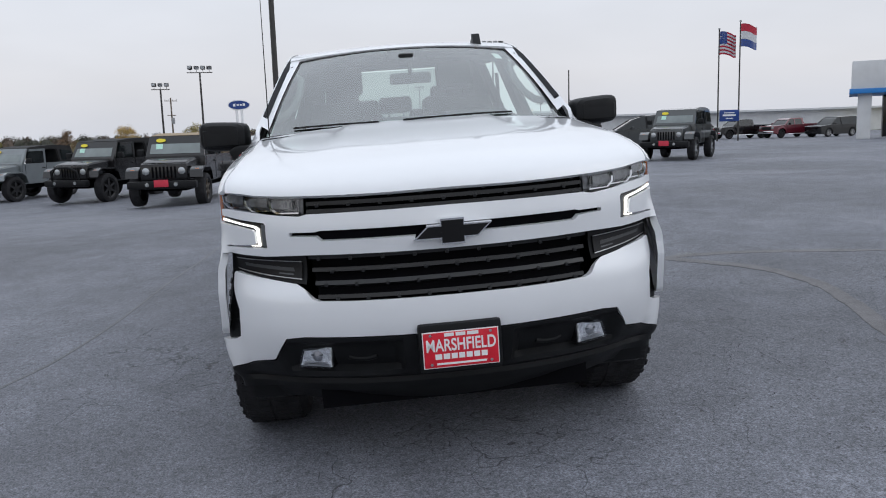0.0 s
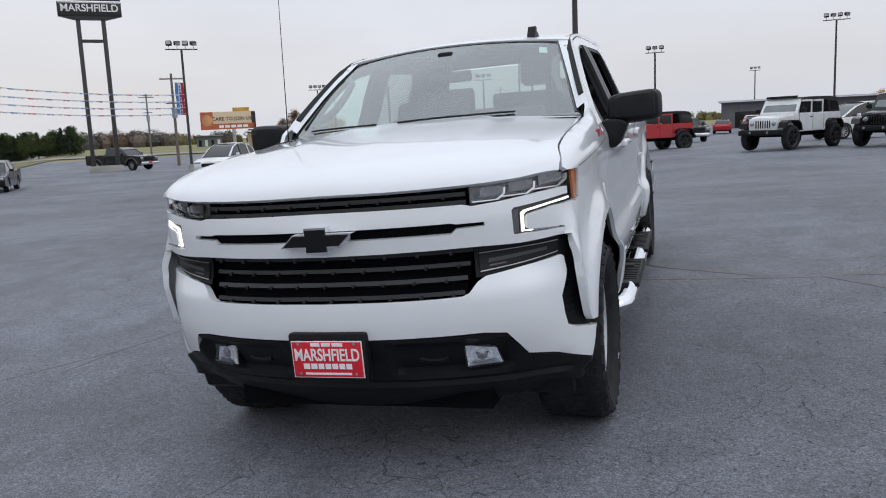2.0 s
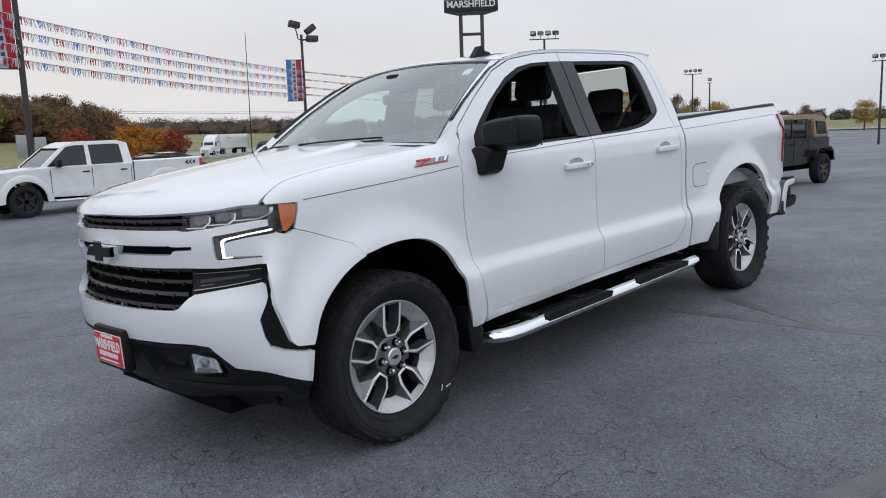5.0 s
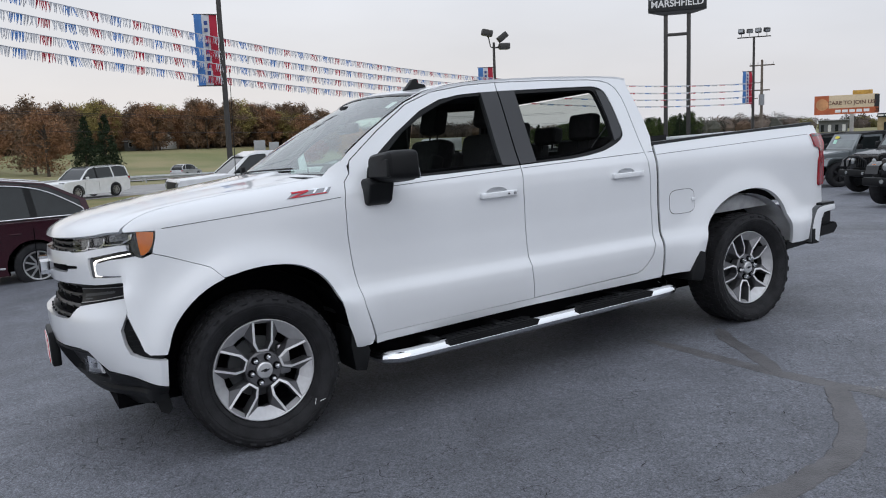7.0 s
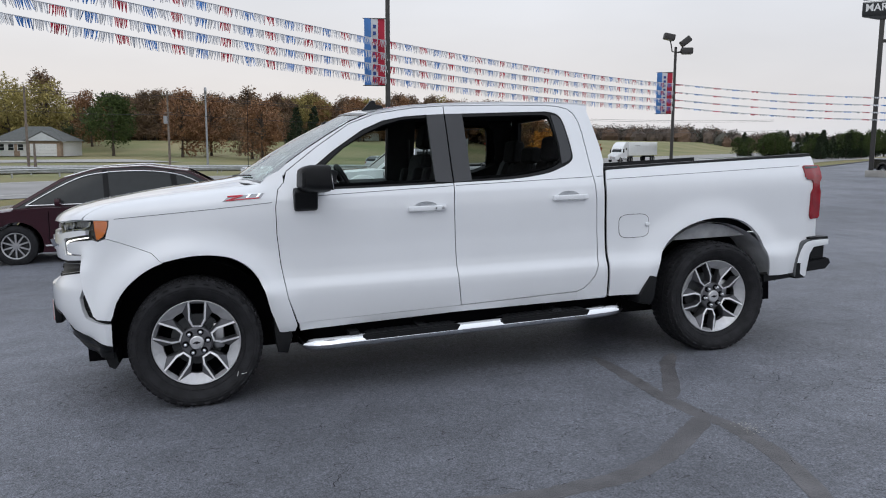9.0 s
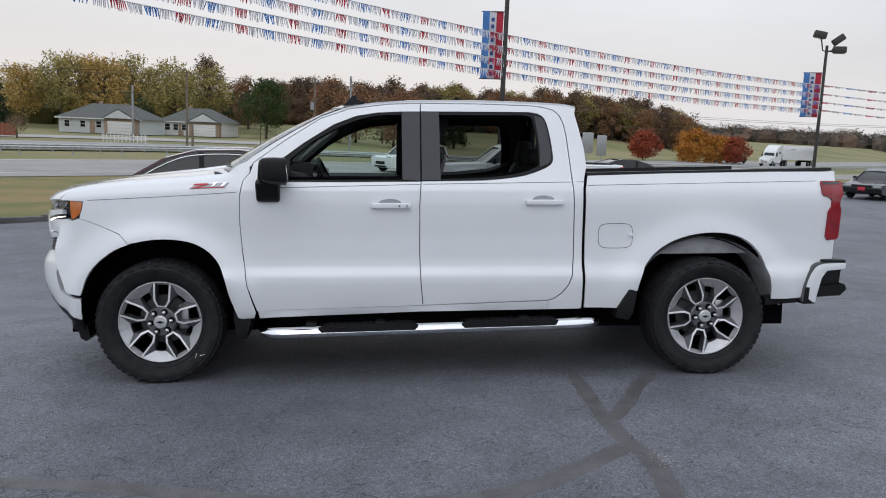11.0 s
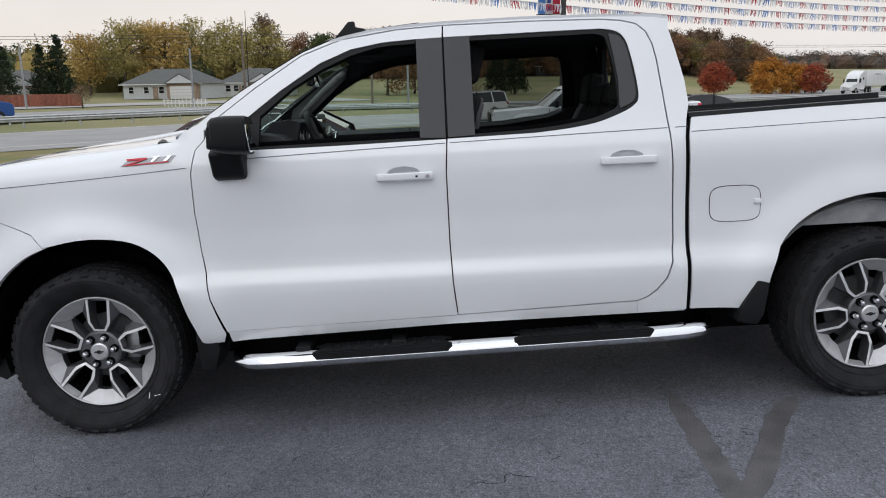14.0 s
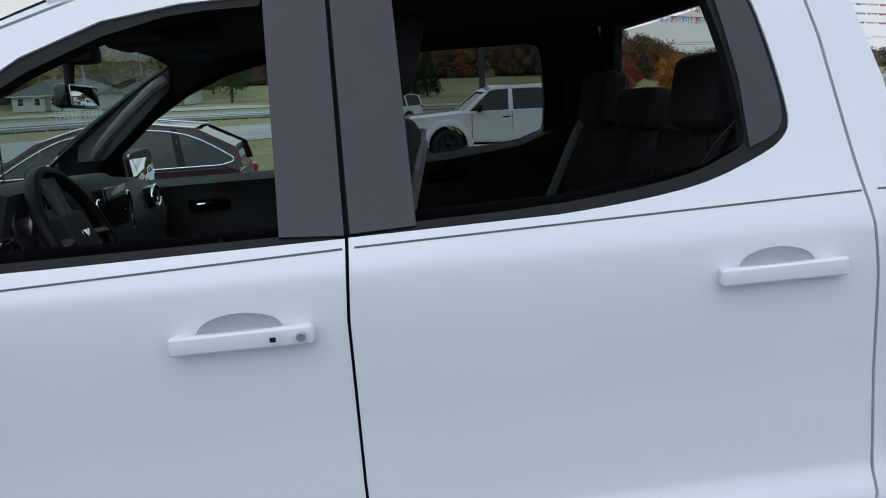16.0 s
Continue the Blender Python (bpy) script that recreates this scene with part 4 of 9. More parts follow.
# ---- cab: doors, frame, roof ----
BLK_F = [(0.69, 1.338), (0.72, 1.415), (0.80, 1.487), (0.95, 1.60), (1.15, 1.727), (1.30, 1.787), (1.45, 1.812), (1.60, 1.820), (1.737, 1.822)]
BLK_R = [(1.745, 1.823), (2.30, 1.826)] + curve_pts([(2.50, 1.826), (2.56, 1.815), (2.60, 1.790), (2.622, 1.74), (2.64, 1.64), (2.650, 1.54), (2.648, 1.49), (2.63, 1.462), (2.58, 1.432), (2.45, 1.387), (2.30, 1.364), (2.15, 1.352)], 3) + [(1.741, 1.345)]
fd = [(0.6435, 0.480), (1.748, 0.508), (1.732, 0.673), (1.7255, 0.861), (1.7245, 1.195), (1.734, 1.344), (1.2, 1.338)] + BLK_F + DITCH[::-1] + [(0.612, 1.42)] + door_front[:-1]
rd = [(1.754, 0.510)] + DITCH_R[::-1] + BLK_R[:] + [(1.7305, 1.195), (1.7315, 0.861), (1.738, 0.673)]
def cup(y0, z):
    return [(y0 + 0.128 + 0.078 * math.cos(a), z + 0.012 + 0.034 * math.sin(a)) for a in np.linspace(-math.pi / 2, 1.5 * math.pi, 29)]
def pierced(outline, y0, z):
    """The outline with a hole for the handle cup, reached from the lower edge."""
    c = cup(y0, z)
    zb = float(np.interp(c[0][0], [outline[0][0], outline[1][0]], [outline[0][1], outline[1][1]]))
    return [outline[0], (c[0][0], zb)] + [(a, b) for a, b in c[::-1]] + [(c[0][0] + 2e-6, zb)] + outline[1:]
fd = pierced(fd, 1.40, 1.184)
rd = pierced([rd[0], rd[1]] + rd[2:], 2.44, 1.209)
doors_f = both("front_door", fd, PAINT, step=(0.06, 0.009), thick=0.02, label="white front door, window lowered")
doors_r = both("rear_door", rd, PAINT, step=(0.06, 0.009), thick=0.02, label="white rear door")
# pillar, roof rail and rear cab corner
cabo = [(0.57, 1.465), (0.63, 1.515), (0.761, 1.603), (0.914, 1.695), (1.065, 1.780), (1.217, 1.838), (1.405, 1.872), (1.593, 1.887), (1.781, 1.893), (2.16, 1.896), (2.542, 1.888), (2.75, 1.878), (2.832, 1.862), (2.822, 1.815), (2.845, 1.705), (2.872, 1.56), (2.878, 1.45), (2.86, 1.386), (2.842, 1.294), (2.842, 0.883), (2.848, 0.478)]
cabi = [(2.613, 0.478), (2.6095, 0.530), (2.66, 0.548), (2.706, 0.583), (2.752, 0.640), (2.779, 0.717), (2.788, 0.82), (2.785, 1.183), (2.775, 1.368), (2.767, 1.50), (2.755, 1.66), (2.742, 1.742), (2.716, 1.806), (2.674, 1.844), (2.602, 1.864), (2.50, 1.8745), (2.16, 1.8825), (1.741, 1.8835), (1.517, 1.8735), (1.254, 1.8385), (1.065, 1.7715), (0.837, 1.6255), (0.625, 1.4705), (0.605, 1.44)]
both("cab_frame", cabo + cabi, PAINT, step=(0.06, 0.04), thick=0.02)
both("rocker", [(0.655, 0.425), (1.722, 0.462), (2.842, 0.472), (2.612, 0.477), (2.608, 0.530), (1.74, 0.503), (0.648, 0.478)], PAINT, step=(0.08, 0.03), thick=0.03)
def roof_z(x, y):
    e = float(np.interp(y, [p[0] for p in cabo[:13]], [p[1] for p in cabo[:13]]))
    return e + (0.036 + 0.040 * smooth01((1.36 - y) / 0.26)) * (1 - (x / 0.72) ** 2) + 0.006
def roof_x(y):
    e = float(np.interp(y, [p[0] for p in cabo[:13]], [p[1] for p in cabo[:13]]))
    return X(y, e) + 0.004
ro = [(-roof_x(y), y) for y in np.linspace(1.20, 2.83, 24)] + [(x, 2.835) for x in np.linspace(-0.6, 0.6, 7)] + [(roof_x(y), y) for y in np.linspace(2.83, 1.20, 24)] + [(x, 1.20 - 0.10 * (1 - (x / 0.68) ** 2)) for x in np.linspace(0.6, -0.6, 11)]
part("roof", panel(ro, lambda x, y: (x, y, roof_z(x, y)), (0.06, 0.08), 0.015), PAINT, truck)

# windscreen between its base and the roof
def screen(a, b, out=0.0):
    p0 = Vector((a * 0.842, 0.575 - 0.245 * (1 - a * a), 1.425 + 0.035 * (1 - a * a)))
    p1 = Vector((a * 0.665, 1.195 - 0.095 * (1 - a * a), 1.826 + 0.042 * (1 - a * a)))
    p = p0.lerp(p1, b)
    return p + Vector((0, -0.55, 0.85)) * (0.02 * math.sin(b * math.pi) + out)
ws = part("windscreen", panel([(-0.985, -0.08), (0.985, -0.08), (0.985, 1.0), (-0.985, 1.0)], lambda a, b: screen(a, b), 0.1, 0.0), SCREEN_GLASS, truck, "clear sloping windscreen")
ws.visible_shadow = False
bm = bmesh.new()
for lo, hi, b0, b1 in ((-0.978, -0.958, -0.02, 1.0), (0.958, 0.978, -0.02, 1.0), (-1.0, 1.0, 0.985, 1.02), (-1.0, 1.0, -0.10, -0.06)):
    b2 = panel([(lo, b0), (hi, b0), (hi, b1), (lo, b1)], lambda a, b: screen(a, b, 0.003), 0.1, 0.004)
    me = bpy.data.meshes.new("tmp")
    b2.to_mesh(me)
    b2.free()
    bm.from_mesh(me)
    bpy.data.meshes.remove(me)
part("screen_border", bm, GLOSS_BLACK, ws)
part("cowl", panel([(-0.84, 0.36), (-0.7, 0.33), (0, 0.26), (0.7, 0.33), (0.84, 0.36), (0.87, 0.60), (0.8, 0.58), (0.4, 0.44), (0, 0.38), (-0.4, 0.44), (-0.8, 0.58), (-0.87, 0.60)], lambda x, y: (x, y, 1.392 + 0.035 * (1 - (x / 0.85) ** 2)), 0.08, 0.03), BLACK_TRIM, truck)
for sg, l in ((1, 0.62), (-1, 0.55)):
    p = [screen(-0.1 + 0.72 * sg * k / 6 if sg > 0 else -0.25 - 0.55 * k / 6, -0.045 + 0.005 * k, 0.010) for k in range(7)]
    part("wiper", tube(bmesh.new(), p, 0.0055, 6), BLACK_TRIM, truck)

# white strips joining the windscreen edge to the pillars
for sg in (1, -1):
    bm = bmesh.new()
    rows = []
    for k in range(13):
        p = screen(sg * 0.974, k / 12, 0.009)
        y = 0.575 + 0.635 * k / 12
        z = float(np.interp(y, [q[0] for q in cabo[:8]], [q[1] for q in cabo[:8]]))
        rows.append([bm.verts.new(p), bm.verts.new((sg * (X(y, z) - 0.001), y, z + 0.001))])
    for a, b in zip(rows, rows[1:]):
        bm.faces.new((a[0], a[1], b[1], b[0]))
    part("pillar_strip", bm, PAINT, truck)

# black window surrounds, pillar covers and sail corners
GL_F = [(0.856, 1.352), (0.862, 1.49), (1.017, 1.615), (1.16, 1.698), (1.30, 1.757), (1.42, 1.788), (1.50, 1.796), (1.60, 1.798), (1.606, 1.357)]
GL_R = [(1.876, 1.362), (1.880, 1.80), *curve_pts([(2.46, 1.803), (2.51, 1.79), (2.528, 1.745), (2.548, 1.62), (2.553, 1.50), (2.545, 1.455), (2.50, 1.432), (2.42, 1.405), (2.25, 1.379), (2.05, 1.366)], 3)]
both("window_surround", [(1.612, 1.357)] + [(1.735, 1.344), (1.2, 1.338)] + BLK_F[:8] + [(1.612, 1.821), (1.606, 1.800)] + GL_F[-2::-1] + [(1.606, 1.3565)], BLACK_TRIM, step=0.06, thick=0.03, out=-0.006)
both("pillar_cover", [(1.613, 1.357), (1.733, 1.350), (1.737, 1.822), (1.613, 1.820)], PILLAR, step=0.06, thick=0.02, out=0.002, label="satin black pillar cover")
both("window_surround", BLK_R[1:] + [(1.870, 1.352)] + [(1.870, 1.362)] + GL_R[0:1] + GL_R[:0:-1] + [(1.880, 1.8005), (1.870, 1.8005), (1.870, 1.8235)], BLACK_TRIM, step=0.06, thick=0.03, out=-0.006)
both("pillar_cover", [(1.744, 1.352), (1.870, 1.356), (1.870, 1.823), (1.746, 1.823)], PILLAR, step=0.06, thick=0.02, out=0.002, label="satin black pillar cover")
both("pillar_cover", curve_pts([(2.555, 1.447), (2.60, 1.463), (2.630, 1.488), (2.638, 1.54), (2.628, 1.64), (2.612, 1.735), (2.585, 1.785), (2.535, 1.80)], 3) + [(2.548, 1.70), (2.56, 1.58)], PILLAR, step=0.06, thick=0.02, out=0.002, label="satin black pillar cover")
# belt moulding line pressed into the doors, its shade drawn as grey strips
for y0, y1 in ((0.70, 1.728), (1.75, 2.765), (2.80, 2.86)):
    both("belt_line", [(y, 1.297 + 0.027 * (y - 0.7) / 1.0 if y < 1.74 else 1.3255 + 0.018 * (y - 1.74)) for y in np.linspace(y0, y1, 12)] + [(y, 1.3005 + 0.027 * (y - 0.7) / 1.0 if y < 1.74 else 1.329 + 0.018 * (y - 1.74)) for y in np.linspace(y1, y0, 12)], GREY_TRIM, step=0.08, thick=0.002, out=0.0012)

# glass: passenger side and rear (the driver-side windows are down)
gf = lambda y, z: (-(X(y, z) - 0.028), y, z)
w = part("side_glass", panel(GL_F, gf, 0.1, 0.0, flip=True), GLASS, truck, "clear raised front side window")
w.visible_shadow = False
w = part("side_glass", panel(GL_R, gf, 0.1, 0.0, flip=True), TINT, truck, "dark tinted rear side window")
w.visible_shadow = False
w = part("rear_glass", panel([(-0.66, 1.40), (0.66, 1.40), (0.58, 1.80), (-0.58, 1.80)], lambda x, z: (x, 2.86 - 0.12 * (z - 1.40) - 0.03 * (x / 0.6) ** 2, z), 0.1, 0.0), REAR_TINT, truck, "dark tinted rear window")
w.visible_shadow = False

# mirrors, handles
for sg in (1, -1):
    bm = bmesh.new()
    # housing: rings from the flat glass side to the rounded front
    rings = []
    for y, k, dz in ((0.862, 0.96, 0.0), (0.852, 1.0, 0.0), (0.79, 1.0, 0.002), (0.745, 0.97, 0.004), (0.712, 0.88, 0.006), (0.694, 0.70, 0.008), (0.688, 0.40, 0.010)):
        ring_ = []
        for n_ in range(32):
            a = math.tau * n_ / 32
            ca, sa = math.cos(a), math.sin(a)
            u = math.copysign(abs(ca) ** 0.42, ca) * 0.142 * k
            v = math.copysign(abs(sa) ** 0.42, sa) * 0.084 * k
            ring_.append(bm.verts.new((sg * (1.098 + u), y + 0.10 * u, 1.410 + dz + v + 0.06 * u)))
        rings.append(ring_)
    for a, b in zip(rings, rings[1:]):
        for n_ in range(32):
            bm.faces.new((a[n_], a[(n_ + 1) % 32], b[(n_ + 1) % 32], b[n_]))
    bm.faces.new(rings[0])
    bm.faces.new(rings[-1])
    bmesh.ops.recalc_face_normals(bm, faces=bm.faces[:])
    mh = part("mirror", bm, BLACK_TRIM, truck, "black folding door mirror")
    part("mirror_glass", box(bmesh.new(), (0, 0, 0), (0.252, 0.004, 0.142), 0.001, pose(sg * 1.098, 0.866, 1.410, 7, 0, sg * 5.7)), MIRROR, mh)
    bm = bmesh.new()
    prism(bm, [(sg * 0.90, 1.335), (sg * 0.925, 1.225), (sg * 0.985, 1.205), (sg * 1.02, 1.225), (sg * 1.07, 1.335), (sg * 1.02, 1.36), (sg * 0.95, 1.36)], 0.655, 0.805)
    bmesh.ops.bevel(bm, geom=bm.edges[:], offset=0.022, segments=3, profile=0.6, affect="EDGES", clamp_overlap=True)
    part("mirror_arm", bm, BLACK_TRIM, mh)
    part("mirror_cap", box(bmesh.new(), (0, 0, 0), (0.205, 0.03, 0.100), 0.014, pose(sg * 1.105, 0.702, 1.408, -4, 0, sg * 5.7), 3), BLACK_TRIM, mh)
    for y0, door in ((1.40, doors_f), (2.44, doors_r)):
        z = 1.184 if y0 < 2 else 1.209
        d = door[0] if sg > 0 else door[1]
        xo = X(y0 + 0.13, z)
        bm = bmesh.new()
        box(bm, (sg * (xo + 0.031), y0 + 0.133, z), (0.022, 0.262, 0.037), 0.0105, seg=3)
        for v in bm.verts:
            e = abs(v.co.y - y0 - 0.133) / 0.131
            v.co.x -= sg * 0.012 * max(e - 0.55, 0) / 0.45
            v.co.z = z + (v.co.z - z) * (1 - 0.18 * max(0.4 - (v.co.y - y0) / 0.262, 0))
        box(bm, (sg * (xo + 0.010), y0 + 0.025, z), (0.045, 0.04, 0.034), 0.010)
        box(bm, (sg * (xo + 0.010), y0 + 0.238, z), (0.045, 0.045, 0.034), 0.010)
        h = part("door_handle", bm, PAINT, d)
        # scooped cup behind the grip
        def bowl(y, v, sg=sg, y0=y0, z=z):
            r2 = min(((y - y0 - 0.128) / 0.080) ** 2 + ((v - z - 0.012) / 0.036) ** 2, 1.0)
            return (sg * (X(y, v) - 0.001 - 0.042 * (1 - r2) ** 0.6), y, v)
        part("handle_cup", panel([(y0 + 0.128 + 0.080 * math.cos(a), z + 0.012 + 0.036 * math.sin(a)) for a in np.linspace(0, math.tau, 29)[:-1]], bowl, 0.01, 0.0, flip=sg < 0), PAINT, d)
        if y0 < 2:
            part("key_lock", spin(bmesh.new(), [(0.044, 0.0), (0.044, 0.007), (0.041, 0.009), (0.03, 0.009)], seg=14, m=pose(sg * (xo - 0.001 if sg > 0 else xo - 0.001), y0 + 0.240, z, 0, 0, 0 if sg > 0 else 180)), STEEL, h)
            part("button", box(bmesh.new(), (sg * (xo + 0.041), y0 + 0.19, z), (0.003, 0.011, 0.009), 0.001), BLACK_TRIM, h)

# near-black sheet set in the cab-to-bed gap in place of its shade
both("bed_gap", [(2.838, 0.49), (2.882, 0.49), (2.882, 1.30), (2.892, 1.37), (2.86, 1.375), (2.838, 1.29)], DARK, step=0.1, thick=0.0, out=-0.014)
# ---- cargo bed ----
bed = [(2.868, 0.480), (3.165, 0.478), (3.20, 0.53)] + ARCH_R + [(4.43, 0.537), (4.45, 0.66), (4.53, 0.765), (4.56, 0.785), (4.675, 0.79), (4.682, 0.935), (4.684, 1.20), (4.682, 1.40), (4.675, 1.424), (4.205, 1.421), (3.443, 1.406), (2.884, 1.388), (2.876, 1.36), (2.863, 1.30), (2.863, 0.883)]
both("bed_side", bed, PAINT, step=(0.05, 0.035), thick=0.03)
# shade of the bed's pressed line, drawn as a thin grey strip
both("bed_crease", [(y, 1.322 + 0.021 * (y - 2.87)) for y in np.linspace(2.875, 4.52, 20)] + [(y, 1.325 + 0.021 * (y - 2.87)) for y in np.linspace(4.52, 2.875, 20)], GREY_TRIM, step=0.1, thick=0.002, out=0.0012)
for sg in (1, -1):
    rail = [(y, 1.389 + 0.0232 * (y - 2.88)) for y in np.linspace(2.875, 4.67, 15)]
    bm = bmesh.new()
    rows = []
    for y, z in rail:
        xo = X(y, z)
        rows.append([bm.verts.new((sg * a, y, b)) for a, b in ((xo - 0.002, z - 0.002), (xo - 0.012, z + 0.020), (xo - 0.085, z + 0.022), (xo - 0.09, z - 0.03))])
    for a, b in zip(rows, rows[1:]):
        for k in range(3):
            bm.faces.new((a[k], a[k + 1], b[k + 1], b[k]))
    bmesh.ops.recalc_face_normals(bm, faces=bm.faces[:])
    part("rail_cap", bm, BLACK_TRIM, truck, "black bed rail cap")
    part("bed_inner", box(bmesh.new(), (sg * 0.80, 3.77, 1.14), (0.03, 1.78, 0.52), 0.005), BLACK_TRIM, truck)
for sg in (1, -1):
    part("wheel_box", box(bmesh.new(), (sg * 0.70, 3.725, 0.93), (0.24, 1.10, 0.13), 0.03), BLACK_TRIM, truck)
part("bed_floor", box(bmesh.new(), (0, 3.77, 0.88), (1.6, 1.78, 0.03)), BLACK_TRIM, truck)
part("bed_front", box(bmesh.new(), (0, 2.89, 1.14), (1.62, 0.03, 0.52)), PAINT, truck)
tg = part("tailgate", box(bmesh.new(), (0, 4.70, 1.12), (1.60, 0.05, 0.62), 0.015), PAINT, truck, "white closed tailgate")
part("tailgate_handle", box(bmesh.new(), (0, 4.73, 1.30), (0.28, 0.02, 0.07), 0.01), BLACK_TRIM, tg)
fo = [(2.957 + 0.118 + 0.118 * (abs(math.cos(a)) ** 0.5) * math.copysign(1, math.cos(a)), 0.978 + 0.083 * (abs(math.sin(a)) ** 0.5) * math.copysign(1, math.sin(a))) for a in np.linspace(0, math.tau, 49)[:-1]]
for sg in (1,):
    fdoor = part("fuel_door", panel(fo, lambda y, z: (X(y, z) + 0.0025, y, z), 0.04, 0.006), PAINT, truck)
    part("gap", panel([(3.075 + (y - 3.075) * 1.03, 0.978 + (z - 0.978) * 1.042) for y, z in fo], lambda y, z: (X(y, z) + 0.0008, y, z), 0.04, 0.0), DARK, fdoor)
    part("latch", box(bmesh.new(), (X(3.18, 0.985) + 0.008, 3.18, 0.985), (0.016, 0.035, 0.024), 0.007), PAINT, fdoor)
# tail lamps
tl = [(4.552, 1.272), (4.549, 1.35), (4.556, 1.36), (4.70, 1.358), (4.707, 1.345), (4.708, 1.255), (4.694, 1.222), (4.693, 1.185), (4.702, 1.155), (4.698, 0.965), (4.686, 0.943), (4.615, 0.943), (4.600, 0.965), (4.608, 1.145), (4.632, 1.178), (4.634, 1.218), (4.620, 1.242), (4.568, 1.256)]
for sg in (1, -1):
    def lampfn(y, z, sg=sg):
        xo = X(min(y, 4.68), z) + 0.012
        k = max(y - 4.60, 0) / 0.11
        return (sg * (xo - 0.022 * k * k), min(y, 4.66) + max(y - 4.66, 0) * 1.5, z)
    t_ = part("tail_lamp", panel(tl, lampfn, 0.02, 0.05, flip=sg < 0), RED_LENS, truck, "red wraparound tail lamp")
    part("lamp_bar", panel([(4.562, 1.335), (4.69, 1.335), (4.69, 1.352), (4.562, 1.352)], lambda y, z, f=lampfn: tuple(Vector(f(y, z)) + Vector((sg * 0.002, 0, 0))), 0.03, 0.002, flip=sg < 0), GLOSS_BLACK, t_)
    # bumper end with the step notch
    bm = bmesh.new()
    pr = curve_pts([(4.440, 0.505), (4.452, 0.62), (4.49, 0.72), (4.55, 0.775), (4.70, 0.785)], 4)
    o = pr + [(4.735, 0.785), (4.735, 0.742), (4.60, 0.728), (4.565, 0.68), (4.545, 0.60), (4.525, 0.505)]
    prism(bm, o, sg * 0.80, sg * 0.985, plane="yz")
    bmesh.ops.bevel(bm, geom=bm.edges[:], offset=0.008, segments=2, profile=0.6, affect="EDGES", clamp_overlap=True)
    rb = part("rear_bumper_end", bm, PAINT, truck, "white rear bumper corner with black step")
    part("bumper_top", box(bmesh.new(), (sg * 0.885, 4.655, 0.795), (0.19, 0.16, 0.022), 0.008), BLACK_TRIM, rb)
    bm = bmesh.new()
    prism(bm, [(4.57, 0.72), (4.715, 0.733), (4.705, 0.62), (4.55, 0.60)], sg * 0.79, sg * 0.955, plane="yz")
    part("corner_step", bm, BLACK_TRIM, rb)
    bm = bmesh.new()
    prism(bm, [(4.53, 0.545), (4.70, 0.555), (4.745, 0.60), (4.73, 0.635), (4.55, 0.62)], sg * 0.79, sg * 0.99, plane="yz")
    part("step_pad", bm, BLACK_TRIM, rb)
    for k in range(7):
        part("grip", box(bmesh.new(), (sg * 0.965, 4.575 + 0.022 * k, 0.637), (0.05, 0.010, 0.012), 0.003), BLACK_TRIM, rb)
    part("bumper_seam", prism(bmesh.new(), [(y - 0.016, z + 0.006) for y, z in pr] + pr[::-1], sg * 0.80, sg * 0.982, plane="yz"), GREY_TRIM, rb)
    part("end_cap", prism(bmesh.new(), [(4.433, 0.495), (4.447, 0.615), (4.476, 0.612), (4.470, 0.53), (4.52, 0.498)], sg * 0.81, sg * 0.988, plane="yz"), BLACK_TRIM, rb)
    part("lower_trim", prism(bmesh.new(), [(4.17, 0.485), (4.40, 0.50), (4.415, 0.545), (4.17, 0.54)], sg * 0.84, sg * 0.955, plane="yz"), BLACK_TRIM, truck)
part("rear_bumper", box(bmesh.new(), (0, 4.74, 0.66), (1.62, 0.10, 0.24), 0.02), PAINT, truck)

